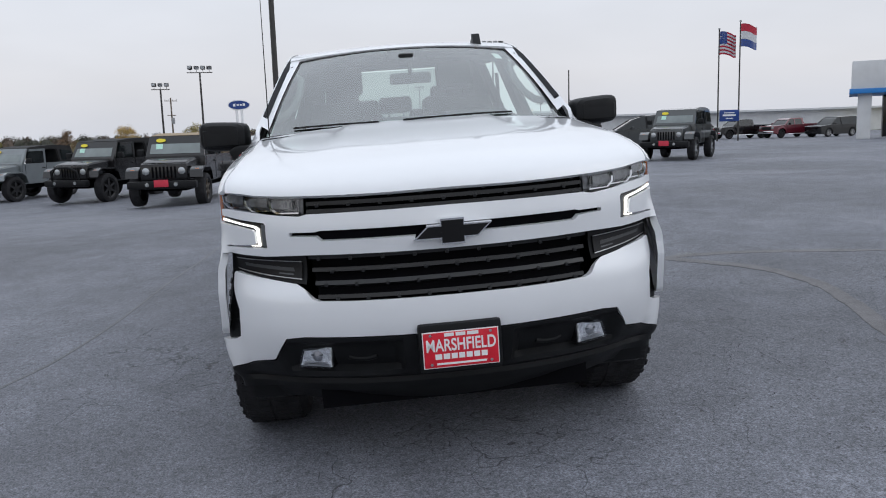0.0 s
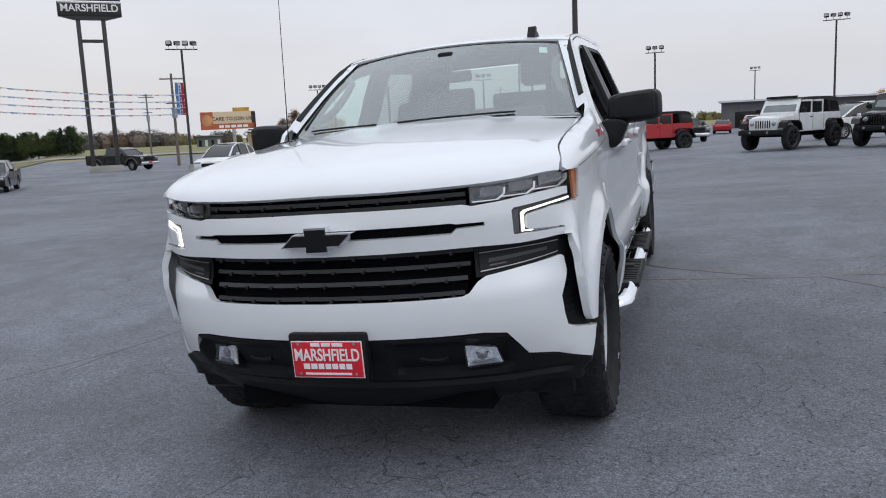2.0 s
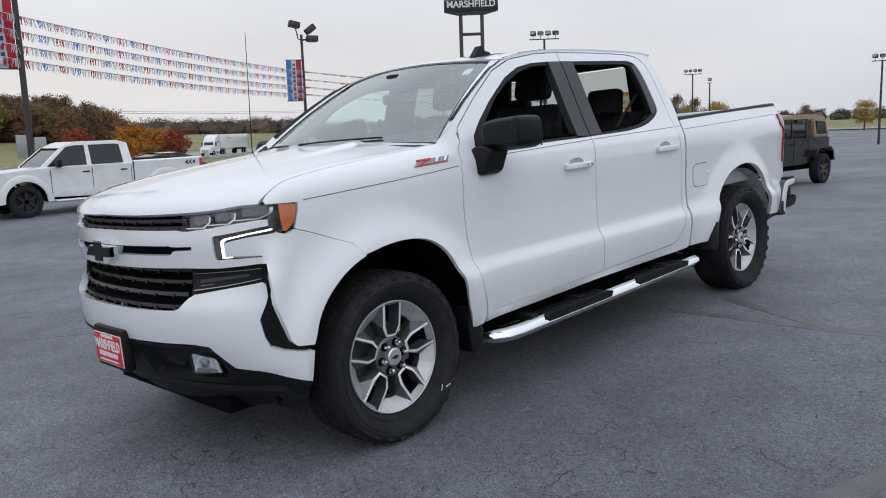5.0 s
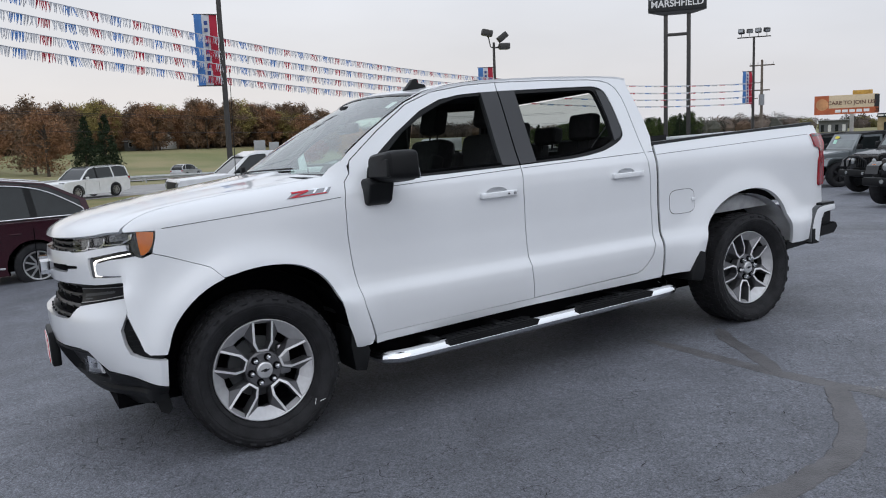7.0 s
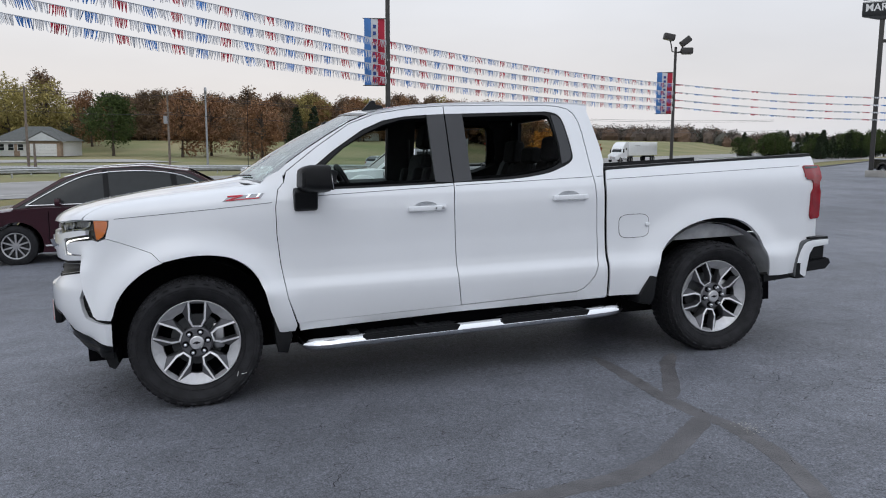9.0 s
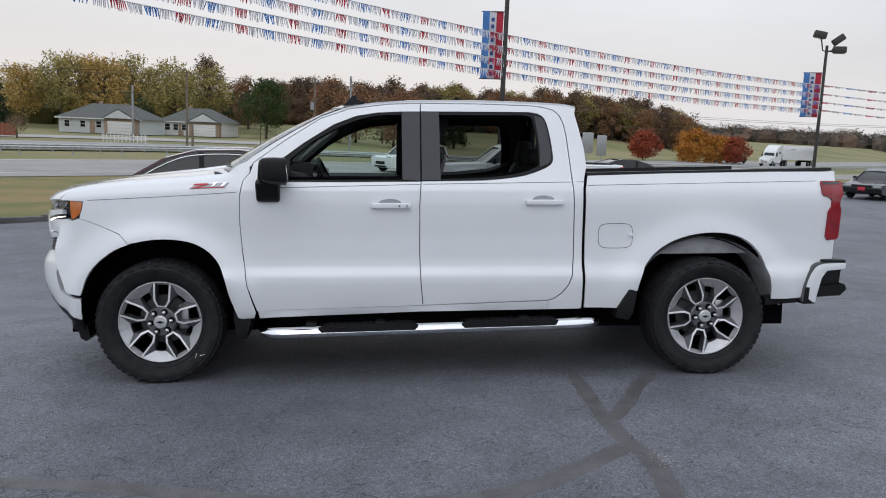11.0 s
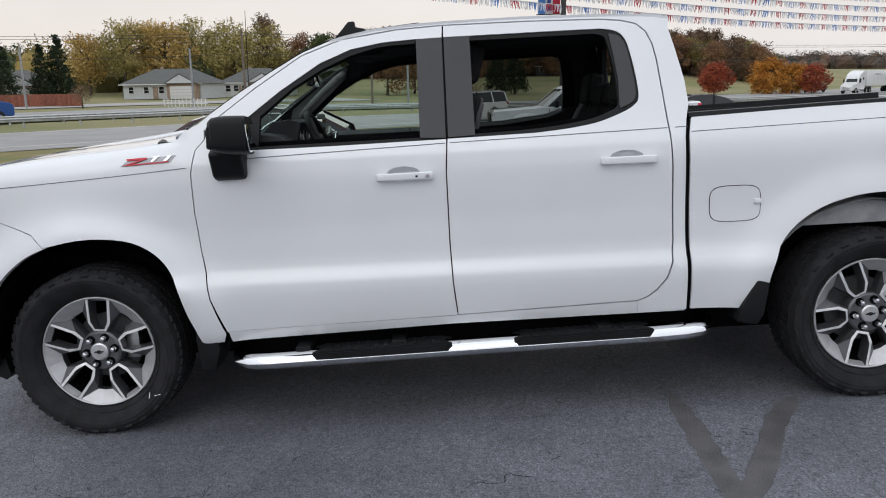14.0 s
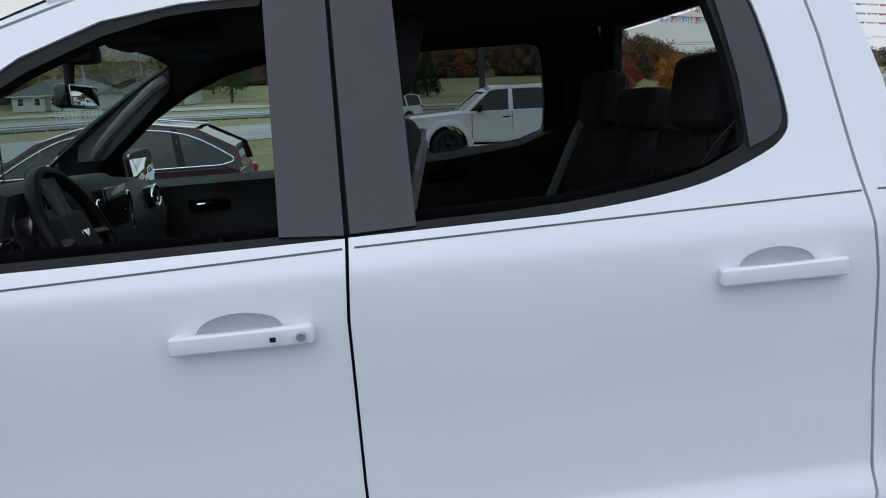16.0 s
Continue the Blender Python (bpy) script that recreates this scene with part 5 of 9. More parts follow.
# ---- wheels ----
def wheel(cy, sg, turn_):
    w = part("wheel", spin(bmesh.new(), [(0.10, 0.262), (0.175, 0.272), (0.205, 0.285), (0.250, 0.345), (0.253, 0.366), (0.243, 0.390), (0.212, 0.4065), (0.165, 0.410), (0.06, 0.410), (-0.02, 0.405), (-0.055, 0.385), (-0.062, 0.35), (-0.03, 0.28), (0.0, 0.262)], seg=72), RUBBER, truck, "black all-terrain tyre on a grey and machined alloy wheel")
    bm = bmesh.new()
    for k in range(58):
        a = k * math.tau / 58
        for row, (x0, dx, off, dr) in enumerate(((0.196, 0.052, 0.0, 0.0015), (0.133, 0.05, 0.5, 0.005), (0.066, 0.05, 0.2, 0.005), (-0.002, 0.052, 0.6, 0.0))):
            m = pose(0, 0, 0, math.degrees(a + off * math.tau / 58)) @ Matrix.Translation((x0, 0, 0.4035 + dr)) @ pose(0, 0, 0, 0, 0, (14 if row % 2 else -14))
            box(bm, (0, 0, 0), (dx, 0.031, 0.012), 0, m)
        if k % 2 == 0:
            box(bm, (0, 0, 0), (0.010, 0.034, 0.026), 0, pose(0, 0, 0, math.degrees(a)) @ Matrix.Translation((0.2430, 0, 0.379)) @ pose(0, 0, 0, 0, 28, 0))
    part("tread", bm, RUBBER, w, smooth=0)
    bm = bmesh.new()
    for r in (0.300, 0.352):
        spin(bm, [(0.252 - (0.352 - r) * 0.6, r - 0.0015), (0.2545 - (0.352 - r) * 0.6, r), (0.252 - (0.352 - r) * 0.6, r + 0.0015)], seg=64)
    part("sidewall_ring", bm, RUBBER, w)
    rim = part("rim", spin(bmesh.new(), [(0.02, 0.245), (0.10, 0.238), (0.150, 0.250), (0.176, 0.262), (0.184, 0.271), (0.180, 0.274)], seg=72), EMBLEM_BLACK, w, "machined and grey painted alloy rim")
    part("rim_lip", spin(bmesh.new(), [(0.186, 0.2635), (0.1945, 0.2650), (0.1975, 0.2690), (0.1965, 0.2725), (0.190, 0.275)], seg=72), FACET, rim)
    part("barrel", spin(bmesh.new(), [(0.03, 0.0), (0.03, 0.245)], seg=36), DARK, rim)
    part("brake_disc", spin(bmesh.new(), [(0.045, 0.06), (0.065, 0.06), (0.065, 0.165), (0.045, 0.165)], seg=40), GREY_TRIM, rim)
    part("caliper", box(bmesh.new(), (0.085, 0.135, 0.02), (0.06, 0.07, 0.17), 0.02), STEEL, rim)
    g, pp = Vector((0, math.sin(math.radians(36)), math.cos(math.radians(36)))), Vector((0, -math.cos(math.radians(36)), math.sin(math.radians(36))))
    for k in range(5):
        m = pose(0, 0, 0, turn_ + 72 * k)
        # U-shaped frame round a narrow opening, its outer end on the lip
        inner = [(0.190, 0.0455, 0.2635), (0.1825, 0.0415, 0.150), (0.176, 0.023, 0.108)]
        outer = [(0.1885, 0.0580, 0.2615), (0.1795, 0.0535, 0.140), (0.171, 0.029, 0.0965)]
        ring_i = [Vector(q) for q in inner] + [Vector((x_, -y, z)) for x_, y, z in inner[::-1]]
        ring_o = [Vector(q) for q in outer] + [Vector((x_, -y, z)) for x_, y, z in outer[::-1]]
        bm = bmesh.new()
        def poly(*vs):
            bm.faces.new([bm.verts.new(m @ v) for v in vs])
        for a, b in zip(ring_i, ring_i[1:]):
            poly(a, b, Vector((0.115, b.y * 0.86, b.z)), Vector((0.115, a.y * 0.86, a.z)))
        facets = []
        for s2 in (1, -1):
            def at(v, depth):
                return Vector((depth, s2 * v.y, v.z))
            e0, e1, e2 = [Vector((x_, s2 * y, z)) for x_, y, z in outer]
            w0, w1 = at(g * 0.205 + pp * 0.035, 0.146), at(g * 0.100 + pp * 0.025, 0.150)
            wc, lc = at(g * 0.209, 0.146), at(g * 0.2665, 0.1935)
            lm = Vector((0.1935, s2 * 0.2665 * math.sin(math.radians(24)), 0.2665 * math.cos(math.radians(24))))
            for tri in ((e0, w0, e1), (e1, w0, w1), (e1, w1, e2)):
                poly(*tri)
            for a, b in ((w0, w1), (wc, w0)):
                poly(a, b, Vector((0.10, b.y, b.z)), Vector((0.10, a.y, a.z)))
            facets.append((e0, lm, w0, lc, wc))
        bmesh.ops.recalc_face_normals(bm, faces=bm.faces[:])
        sp = part("spoke", bm, ALLOY_GREY, rim, smooth=0)
        bm = bmesh.new()
        for i in range(5):
            poly(ring_o[i], ring_o[i + 1], ring_i[i + 1], ring_i[i])
        part("spoke_edge", bm, EDGE_ALLOY, sp, smooth=0)
        bm = bmesh.new()
        poly(Vector((0.189, -0.0455, 0.2635)), Vector((0.189, 0.0455, 0.2635)), Vector((0.160, 0.043, 0.247)), Vector((0.160, -0.043, 0.247)))
        part("opening_end", bm, FACET, sp, smooth=0)
        for e0, lm, w0, lc, wc in facets:
            bm = bmesh.new()
            poly(e0, lm, w0)
            poly(lm, lc, wc, w0)
            part("spoke_facet", bm, FACET, sp, smooth=0)
    part("hub", spin(bmesh.new(), [(0.12, 0.106), (0.166, 0.098), (0.174, 0.088), (0.174, 0.05), (0.18, 0.045)], seg=40), ALLOY_GREY, rim)
    cap = part("hub_cap", spin(bmesh.new(), [(0.176, 0.045), (0.192, 0.043), (0.1965, 0.036), (0.198, 0.0)], seg=32), ALLOY, rim)
    part("cap_emblem", prism(bmesh.new(), [(x * 0.17, z * 0.17) for x, z in bt], 0.198, 0.2, plane="yz"), GLOSS_BLACK, cap)
    for k in range(6):
        a = math.radians(60 * k + 8)
        # near-black disc on the hub paints the shade of the nut's recess
        part("lug_recess", spin(bmesh.new(), [(0.172, 0.021), (0.1795, 0.0205), (0.1795, 0.016), (0.176, 0.0)], seg=14, m=Matrix.Translation((0, 0.0698 * math.cos(a), 0.0698 * math.sin(a)))), DARK, rim)
        part("lug_nut", spin(bmesh.new(), [(0.17, 0.0135), (0.198, 0.0135), (0.207, 0.0105), (0.210, 0.0)], seg=8, m=Matrix.Translation((0, 0.0698 * math.cos(a), 0.0698 * math.sin(a)))), CHROME, rim)
    w.matrix_basis = Matrix.Translation((sg * 0.745, cy, HUB)) @ pose(0, 0, 0, 0, 0, 0 if sg > 0 else 180)
    return w
for sg in (1, -1):
    w = wheel(0.0, sg, -4)
    wheel(WB, sg, 24)
    if sg > 0:
        for a, r, tw in ((0.27, 0.352, 12), (0.30, 0.322, 76)):
            part("chalk_mark", box(bmesh.new(), (0, 0, 0), (0.002, 0.032, 0.003), 0, pose(0.253 - 0.004 * (r < 0.34), r * math.cos(a * -2.6 + 0.05), r * math.sin(a * -2.6 + 0.05), tw)), PLATE_WHITE, w)

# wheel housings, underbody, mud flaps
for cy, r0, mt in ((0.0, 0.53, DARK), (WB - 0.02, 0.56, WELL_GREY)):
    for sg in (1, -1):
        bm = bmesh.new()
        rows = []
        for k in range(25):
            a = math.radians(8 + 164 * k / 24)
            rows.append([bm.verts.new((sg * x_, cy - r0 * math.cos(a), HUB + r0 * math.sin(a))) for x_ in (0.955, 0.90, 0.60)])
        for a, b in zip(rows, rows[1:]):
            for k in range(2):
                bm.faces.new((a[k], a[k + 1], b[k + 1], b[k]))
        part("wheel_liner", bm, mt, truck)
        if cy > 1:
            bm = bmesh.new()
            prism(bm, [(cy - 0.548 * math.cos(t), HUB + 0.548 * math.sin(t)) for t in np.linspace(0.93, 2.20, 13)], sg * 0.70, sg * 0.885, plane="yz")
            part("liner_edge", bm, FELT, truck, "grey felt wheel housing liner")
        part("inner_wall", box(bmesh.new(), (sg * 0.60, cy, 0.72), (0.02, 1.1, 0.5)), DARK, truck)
# underbody set low and a second box added, both to block light beneath
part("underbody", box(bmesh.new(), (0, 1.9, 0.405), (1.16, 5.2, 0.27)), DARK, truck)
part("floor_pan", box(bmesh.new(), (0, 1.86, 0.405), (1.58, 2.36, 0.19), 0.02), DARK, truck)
for sg in (1, -1):
    part("frame_rail", box(bmesh.new(), (sg * 0.70, 2.0, 0.46), (0.10, 2.2, 0.12), 0.01), DARK, truck)
    for pts in ([(0.497, 0.545), (0.56, 0.52), (0.60, 0.40), (0.565, 0.29), (0.50, 0.30), (0.485, 0.45)], [(3.165, 0.62), (3.225, 0.60), (3.20, 0.45), (3.17, 0.40), (3.07, 0.42), (3.10, 0.50)]):
        bm = bmesh.new()
        prism(bm, pts, sg * 0.74, sg * (0.975 if pts[0][0] < 1 else 1.018), plane="yz")
        bmesh.ops.bevel(bm, geom=bm.edges[:], offset=0.008, segments=2, profile=0.6, affect="EDGES", clamp_overlap=True)
        part("mud_flap", bm, BLACK_TRIM, truck)
    # small deflector ahead of the front wheel
    part("air_deflector", prism(bmesh.new(), [(-0.56, 0.375), (-0.49, 0.38), (-0.475, 0.30), (-0.50, 0.27), (-0.535, 0.29)], sg * 0.62, sg * 0.885, plane="yz"), BLACK_TRIM, truck)
    # side step: bright oval bar with black treads
    path = [(sg * 0.72, 0.69, 0.38), (sg * 0.88, 0.695, 0.356), (sg * 0.94, 0.715, 0.350), (sg * 0.972, 0.76, 0.350), (sg * 0.985, 0.84, 0.352)] + [(sg * 0.988, y, 0.352 + 0.022 * (y - 0.8)) for y in np.linspace(1.0, 2.7, 9)] + [(sg * 0.98, 2.82, 0.397), (sg * 0.962, 2.885, 0.399), (sg * 0.925, 2.925, 0.402), (sg * 0.88, 2.945, 0.41), (sg * 0.70, 2.95, 0.43)]
    path = [(x, y, z - 0.018) for x, y, z in path]
    st = part("side_step", tube(bmesh.new(), path, 0.062, 16, 0.68), CHROME, truck, "polished oval side step with black treads")
    for y0, y1 in ((1.10, 1.665), (2.06, 2.62)):
        bm = bmesh.new()
        o = [(y0 - 0.05, 0.041), (y0, 0.052), (y1, 0.052), (y1 + 0.05, 0.041), (y1 + 0.045, 0.030), (y0 - 0.045, 0.030)]
        z0 = 0.334 + 0.022 * ((y0 + y1) / 2 - 0.8)
        prism(bm, [(y, z + 0.022 * (y - (y0 + y1) / 2) + z0 - 0.006) for y, z in o], sg * 0.925, sg * 1.048, plane="yz")
        td = part("tread_pad", bm, BLACK_TRIM, st)
        for k in range(int((y1 - y0) / 0.045)):
            y = y0 + 0.03 + 0.045 * k
            part("rib", box(bmesh.new(), (sg * 0.985, y, z0 + 0.047 + 0.022 * (y - (y0 + y1) / 2)), (0.10, 0.02, 0.006), 0.002), BLACK_TRIM, td)
        bm = bmesh.new()
        prism(bm, [(y0 - 0.05, z0 + 0.035 - 0.022 * (y1 - y0 + 0.1) / 2), (y1 + 0.05, z0 + 0.035 + 0.022 * (y1 - y0 + 0.1) / 2), (y1 + 0.03, z0 + 0.004 + 0.022 * (y1 - y0) / 2), (y0 - 0.03, z0 + 0.004 - 0.022 * (y1 - y0) / 2)], sg * 1.035, sg * 1.0525, plane="yz")
        part("tread_side", bm, BLACK_TRIM, td)
    for y in (1.0, 1.46, 2.45):
        part("step_bracket", box(bmesh.new(), (sg * 0.86, y, 0.377 + 0.02 * (y - 1)), (0.28, 0.07, 0.04), 0.008), BLACK_TRIM, st)

# badges on the fenders: slanted bright strokes over a red bar
for sg in (1, -1):
    def bad(o, out, name, material, parent):
        return part(name, panel(o, fend(sg, out), 0.05, 0.004, flip=sg < 0), material, parent)
    y0, z0 = 0.215, 1.292
    b0 = bad([(y0, z0), (y0 + 0.235, z0 + 0.010), (y0 + 0.262, z0 + 0.042), (y0 + 0.04, z0 + 0.030)], 0.002, "fender_badge", BADGE_GREY, truck)
    bad([(y0 + 0.03, z0 + 0.003), (y0 + 0.225, z0 + 0.012), (y0 + 0.23, z0 + 0.017), (y0 + 0.035, z0 + 0.009)], 0.007, "stroke", BADGE_RED, b0)
    bad([(y0 + 0.03, z0 + 0.034), (y0 + 0.125, z0 + 0.038), (y0 + 0.128, z0 + 0.031), (y0 + 0.035, z0 + 0.026)], 0.007, "stroke", BADGE_RED, b0)
    bad([(y0 + 0.012, z0 + 0.004), (y0 + 0.035, z0 + 0.005), (y0 + 0.128, z0 + 0.032), (y0 + 0.105, z0 + 0.032)], 0.008, "stroke", BADGE_RED, b0)
    for a in (0.145, 0.205):
        bad([(y0 + a, z0 + 0.018), (y0 + a + 0.014, z0 + 0.019), (y0 + a + 0.038, z0 + 0.042), (y0 + a + 0.020, z0 + 0.041)], 0.008, "stroke", CHROME, b0)
    bad([(y0 + 0.145, z0 + 0.036), (y0 + 0.185, z0 + 0.038), (y0 + 0.188, z0 + 0.043), (y0 + 0.15, z0 + 0.042)], 0.008, "stroke", CHROME, b0)
# roof fin and whip aerial
bm = bmesh.new()
prism(bm, [(1.195, 1.865), (1.235, 1.905), (1.268, 1.942), (1.300, 1.944), (1.303, 1.915), (1.352, 1.905), (1.362, 1.88), (1.36, 1.865)], 0.455, 0.505, plane="yz")
bmesh.ops.bevel(bm, geom=bm.edges[:], offset=0.010, segments=2, profile=0.6, affect="EDGES", clamp_overlap=True)
part("roof_fin", bm, BLACK_TRIM, truck, "black roof aerial fin")
wa = part("whip_aerial", rod(bmesh.new(), (-0.806, 0.42, 1.38), (-0.779, 0.459, 2.19), 0.0035, 0.0018, 6), BLACK_TRIM, truck)
part("aerial_base", rod(bmesh.new(), (-0.81, 0.415, 1.35), (-0.806, 0.42, 1.40), 0.014, 0.007, 10), BLACK_TRIM, wa)

# ---- cabin ----
def lined(name, outline, out, material, thick=-0.05, step=0.06, sides=(1, -1), label=""):
    obs = []
    for sg in sides:
        obs.append(part(name, panel(outline, lambda y, z, sg=sg: (sg * (X(y, z) + out), y, z), step, thick, flip=sg > 0), material, truck, label))
    return obs

# door panels and pillar linings close the back of the skin
front_in = [(0.66, 0.52), (1.68, 0.53), (1.68, 1.345), (0.74, 1.345), (0.66, 1.30)]
rear_in = [(1.80, 0.53), (2.58, 0.56), (2.70, 0.66), (2.72, 1.36), (2.63, 1.46), (2.45, 1.395), (2.15, 1.36), (1.80, 1.352)]
pf = lined("door_panel", front_in, -0.075, INTERIOR, 0.060)
pr_ = lined("door_panel", rear_in, -0.075, INTERIOR, 0.060)
lined("pillar_lining", [(1.62, 0.50), (1.86, 0.50), (1.86, 1.87), (1.62, 1.87)], -0.055, INTERIOR, 0.045)
a_line = BLK_F[:8]
lined("pillar_lining", [(0.60, 1.36), (0.66, 1.33)] + [(y + 0.012, z - 0.012) for y, z in a_line] + [(1.63, 1.80), (1.63, 1.888), (1.405, 1.868), (1.217, 1.834), (1.065, 1.776), (0.914, 1.691), (0.761, 1.599), (0.63, 1.511)], -0.040, HEADLINER, 0.030)
lined("pillar_lining", [(1.86, 1.812), (2.50, 1.812), (2.55, 1.80), (2.60, 1.74), (2.63, 1.60), (2.64, 1.50), (2.60, 1.45), (2.70, 1.36), (2.80, 1.36), (2.80, 1.60), (2.77, 1.78), (2.74, 1.868), (2.16, 1.885), (1.86, 1.885)], -0.040, HEADLINER, 0.030)
# near-black sheets behind the panel gaps keep them as dark as shade
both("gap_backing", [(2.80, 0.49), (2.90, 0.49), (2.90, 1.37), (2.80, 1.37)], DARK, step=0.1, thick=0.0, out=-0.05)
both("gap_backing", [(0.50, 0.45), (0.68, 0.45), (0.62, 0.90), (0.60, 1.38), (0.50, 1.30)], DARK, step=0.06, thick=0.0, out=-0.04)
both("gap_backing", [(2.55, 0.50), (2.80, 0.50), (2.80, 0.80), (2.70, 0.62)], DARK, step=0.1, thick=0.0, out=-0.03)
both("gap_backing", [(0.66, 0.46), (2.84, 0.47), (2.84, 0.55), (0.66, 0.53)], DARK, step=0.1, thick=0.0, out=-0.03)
for sg, doors in ((1, pf), (-1, pf)):
    for k, (y0, z0, d) in enumerate(((1.10, 1.262, pf), (2.08, 1.294, pr_))):
        ob = d[0] if sg > 0 else d[1]
        x = sg * (X(y0, z0) - 0.085)
        part("door_pull", tube(bmesh.new(), [(x + sg * 0.012, y0 - 0.004, z0), (x - sg * 0.012, y0 + 0.02, z0), (x - sg * 0.014, y0 + 0.07, z0 + 0.002), (x + sg * 0.010, y0 + 0.125, z0 + 0.002)], 0.007, 8), CHROME, ob)
        part("pull_cup", box(bmesh.new(), (x, y0 + 0.06, z0 - 0.004), (0.012, 0.16, 0.045), 0.005), DARK, ob)
        part("armrest", box(bmesh.new(), (sg * (X(y0, 1.0) - 0.115), y0 + 0.16, 1.06), (0.09, 0.55, 0.09), 0.03, seg=3), INTERIOR, ob)
        part("lock_pin", rod(bmesh.new(), (sg * (X(1.5, 1.34) - 0.05), y0 + (0.40 if k == 0 else 0.62), 1.345 + (0.06 if k else 0)), (sg * (X(1.5, 1.34) - 0.05), y0 + (0.40 if k == 0 else 0.62), 1.372 + (0.06 if k else 0)), 0.005, 0.004, 8), BLACK_TRIM, ob)

part("headliner", panel([(-0.655, 1.17), (0.655, 1.17), (0.655, 2.80), (-0.655, 2.80)], lambda x, y: (x, y, roof_z(x, y) - 0.055 - 0.05 * smooth01((1.24 - y) / 0.10)), 0.12, 0.0, flip=True), HEADLINER, truck)
part("cab_floor", box(bmesh.new(), (0, 1.68, 0.56), (1.74, 2.30, 0.05)), INTERIOR, truck)
part("cab_rear_wall", box(bmesh.new(), (0, 2.815, 0.98), (1.66, 0.03, 0.84), 0.01), INTERIOR, truck)
part("cab_back_panel", box(bmesh.new(), (0, 2.858, 0.93), (1.80, 0.012, 0.90), 0.004), PAINT, truck)
part("rear_header", box(bmesh.new(), (0, 2.80, 1.845), (1.36, 0.06, 0.07), 0.01), HEADLINER, truck)
for sg in (1, -1):
    part("rear_corner_lining", prism(bmesh.new(), [(sg * 0.86, 1.36), (sg * 0.60, 1.36), (sg * 0.55, 1.83), (sg * 0.70, 1.86)], 2.77, 2.80), HEADLINER, truck)
# overhead console, mirror, visors
part("overhead_console", box(bmesh.new(), (0, 1.26, 1.835), (0.22, 0.30, 0.07), 0.03, seg=3), HEADLINER, truck)
rv = part("inside_mirror", box(bmesh.new(), (0.02, 1.00, 1.680), (0.255, 0.045, 0.066), 0.018, Matrix.Identity(4), 3), GLOSS_BLACK, truck, "black rear-view mirror on the windscreen")
part("mirror_glass", box(bmesh.new(), (0.02, 1.024, 1.680), (0.235, 0.003, 0.054), 0.001), MIRROR, rv)
part("mirror_stalk", rod(bmesh.new(), (0.02, 0.985, 1.69), (0.02, 0.995, 1.80), 0.012, 0.018, 10), BLACK_TRIM, rv)
part("camera_pod", box(bmesh.new(), (0.0, 1.02, 1.80), (0.10, 0.10, 0.06), 0.02), BLACK_TRIM, truck)
for sg in (1, -1):
    part("sun_visor", box(bmesh.new(), (sg * 0.36, 1.22, 1.815), (0.44, 0.16, 0.022), 0.008, Matrix.Identity(4)), HEADLINER, truck)
    # grab handle on the windscreen pillar
    def gp(k, inn=0.0):
        y = 0.78 + 0.31 * k
        z = 1.487 + 0.262 * k
        return Vector((sg * (X(y, z) - 0.075 - inn), y, z))
    gh = part("grab_handle", tube(bmesh.new(), [gp(0.0), gp(0.08, 0.045), gp(0.25, 0.075), gp(0.55, 0.080), gp(0.85, 0.06), gp(1.0, 0.0)], 0.022, 10), HANDLE_GREY, truck)
    bm = bmesh.new()
    prism(bm, [(0.70, 1.470), (0.80, 1.470), (1.10, 1.715), (1.12, 1.80), (1.02, 1.745), (0.72, 1.53)], sg * 0.70, sg * 0.735, plane="yz")
    for v in bm.verts:
        v.co.x = sg * (X(v.co.y, v.co.z) - (0.062 if abs(v.co.x) < 0.72 else 0.042))
    part("handle_base", bm, HANDLE_GREY, gh)
    # belts
    part("seat_belt", tube(bmesh.new(), [(sg * 0.70, 1.80, 1.70), (sg * 0.71, 1.79, 1.30), (sg * 0.74, 1.77, 0.70)], 0.024, 6, 0.12), BLACK_TRIM, truck)
    part("seat_belt", tube(bmesh.new(), [(sg * 0.66, 2.74, 1.60), (sg * 0.60, 2.62, 1.44), (sg * 0.50, 2.45, 1.15)], 0.024, 6, 0.12), GREY_TRIM, truck)

# dashboard
bm = bmesh.new()
prism(bm, [(0.44, 1.375), (0.60, 1.405), (0.80, 1.412), (0.93, 1.395), (1.00, 1.345), (1.02, 1.27), (1.00, 1.15), (0.96, 1.00), (0.90, 0.60), (0.48, 0.60)], -0.79, 0.79, plane="yz")
bmesh.ops.bevel(bm, geom=bm.edges[:], offset=0.022, segments=2, profile=0.6, affect="EDGES", clamp_overlap=True)
dash = part("dashboard", bm, INTERIOR, truck)
bm = bmesh.new()
prism(bm, [(0.78, 1.39), (0.86, 1.462), (0.95, 1.470), (1.005, 1.452), (1.00, 1.435), (0.97, 1.33), (0.90, 1.30)], 0.21, 0.58, plane="yz")
bmesh.ops.bevel(bm, geom=bm.edges[:], offset=0.018, segments=2, profile=0.6, affect="EDGES", clamp_overlap=True)
pod = part("gauge_pod", bm, INTERIOR, dash)
for x in (0.30, 0.49):
    part("gauge", spin(bmesh.new(), [(0.0, 0.052), (0.008, 0.052), (0.008, 0.044), (0.003, 0.042), (0.003, 0.0)], seg=24, m=pose(x, 0.985, 1.385, 0, 0, 0) @ pose(0, 0, 0, 12, 0, 90)), STEEL, pod)
bm = bmesh.new()
prism(bm, [(0.80, 1.38), (0.86, 1.45), (0.99, 1.455), (1.045, 1.42), (1.06, 1.26), (1.03, 1.02), (0.95, 1.0)], -0.17, 0.15, plane="yz")
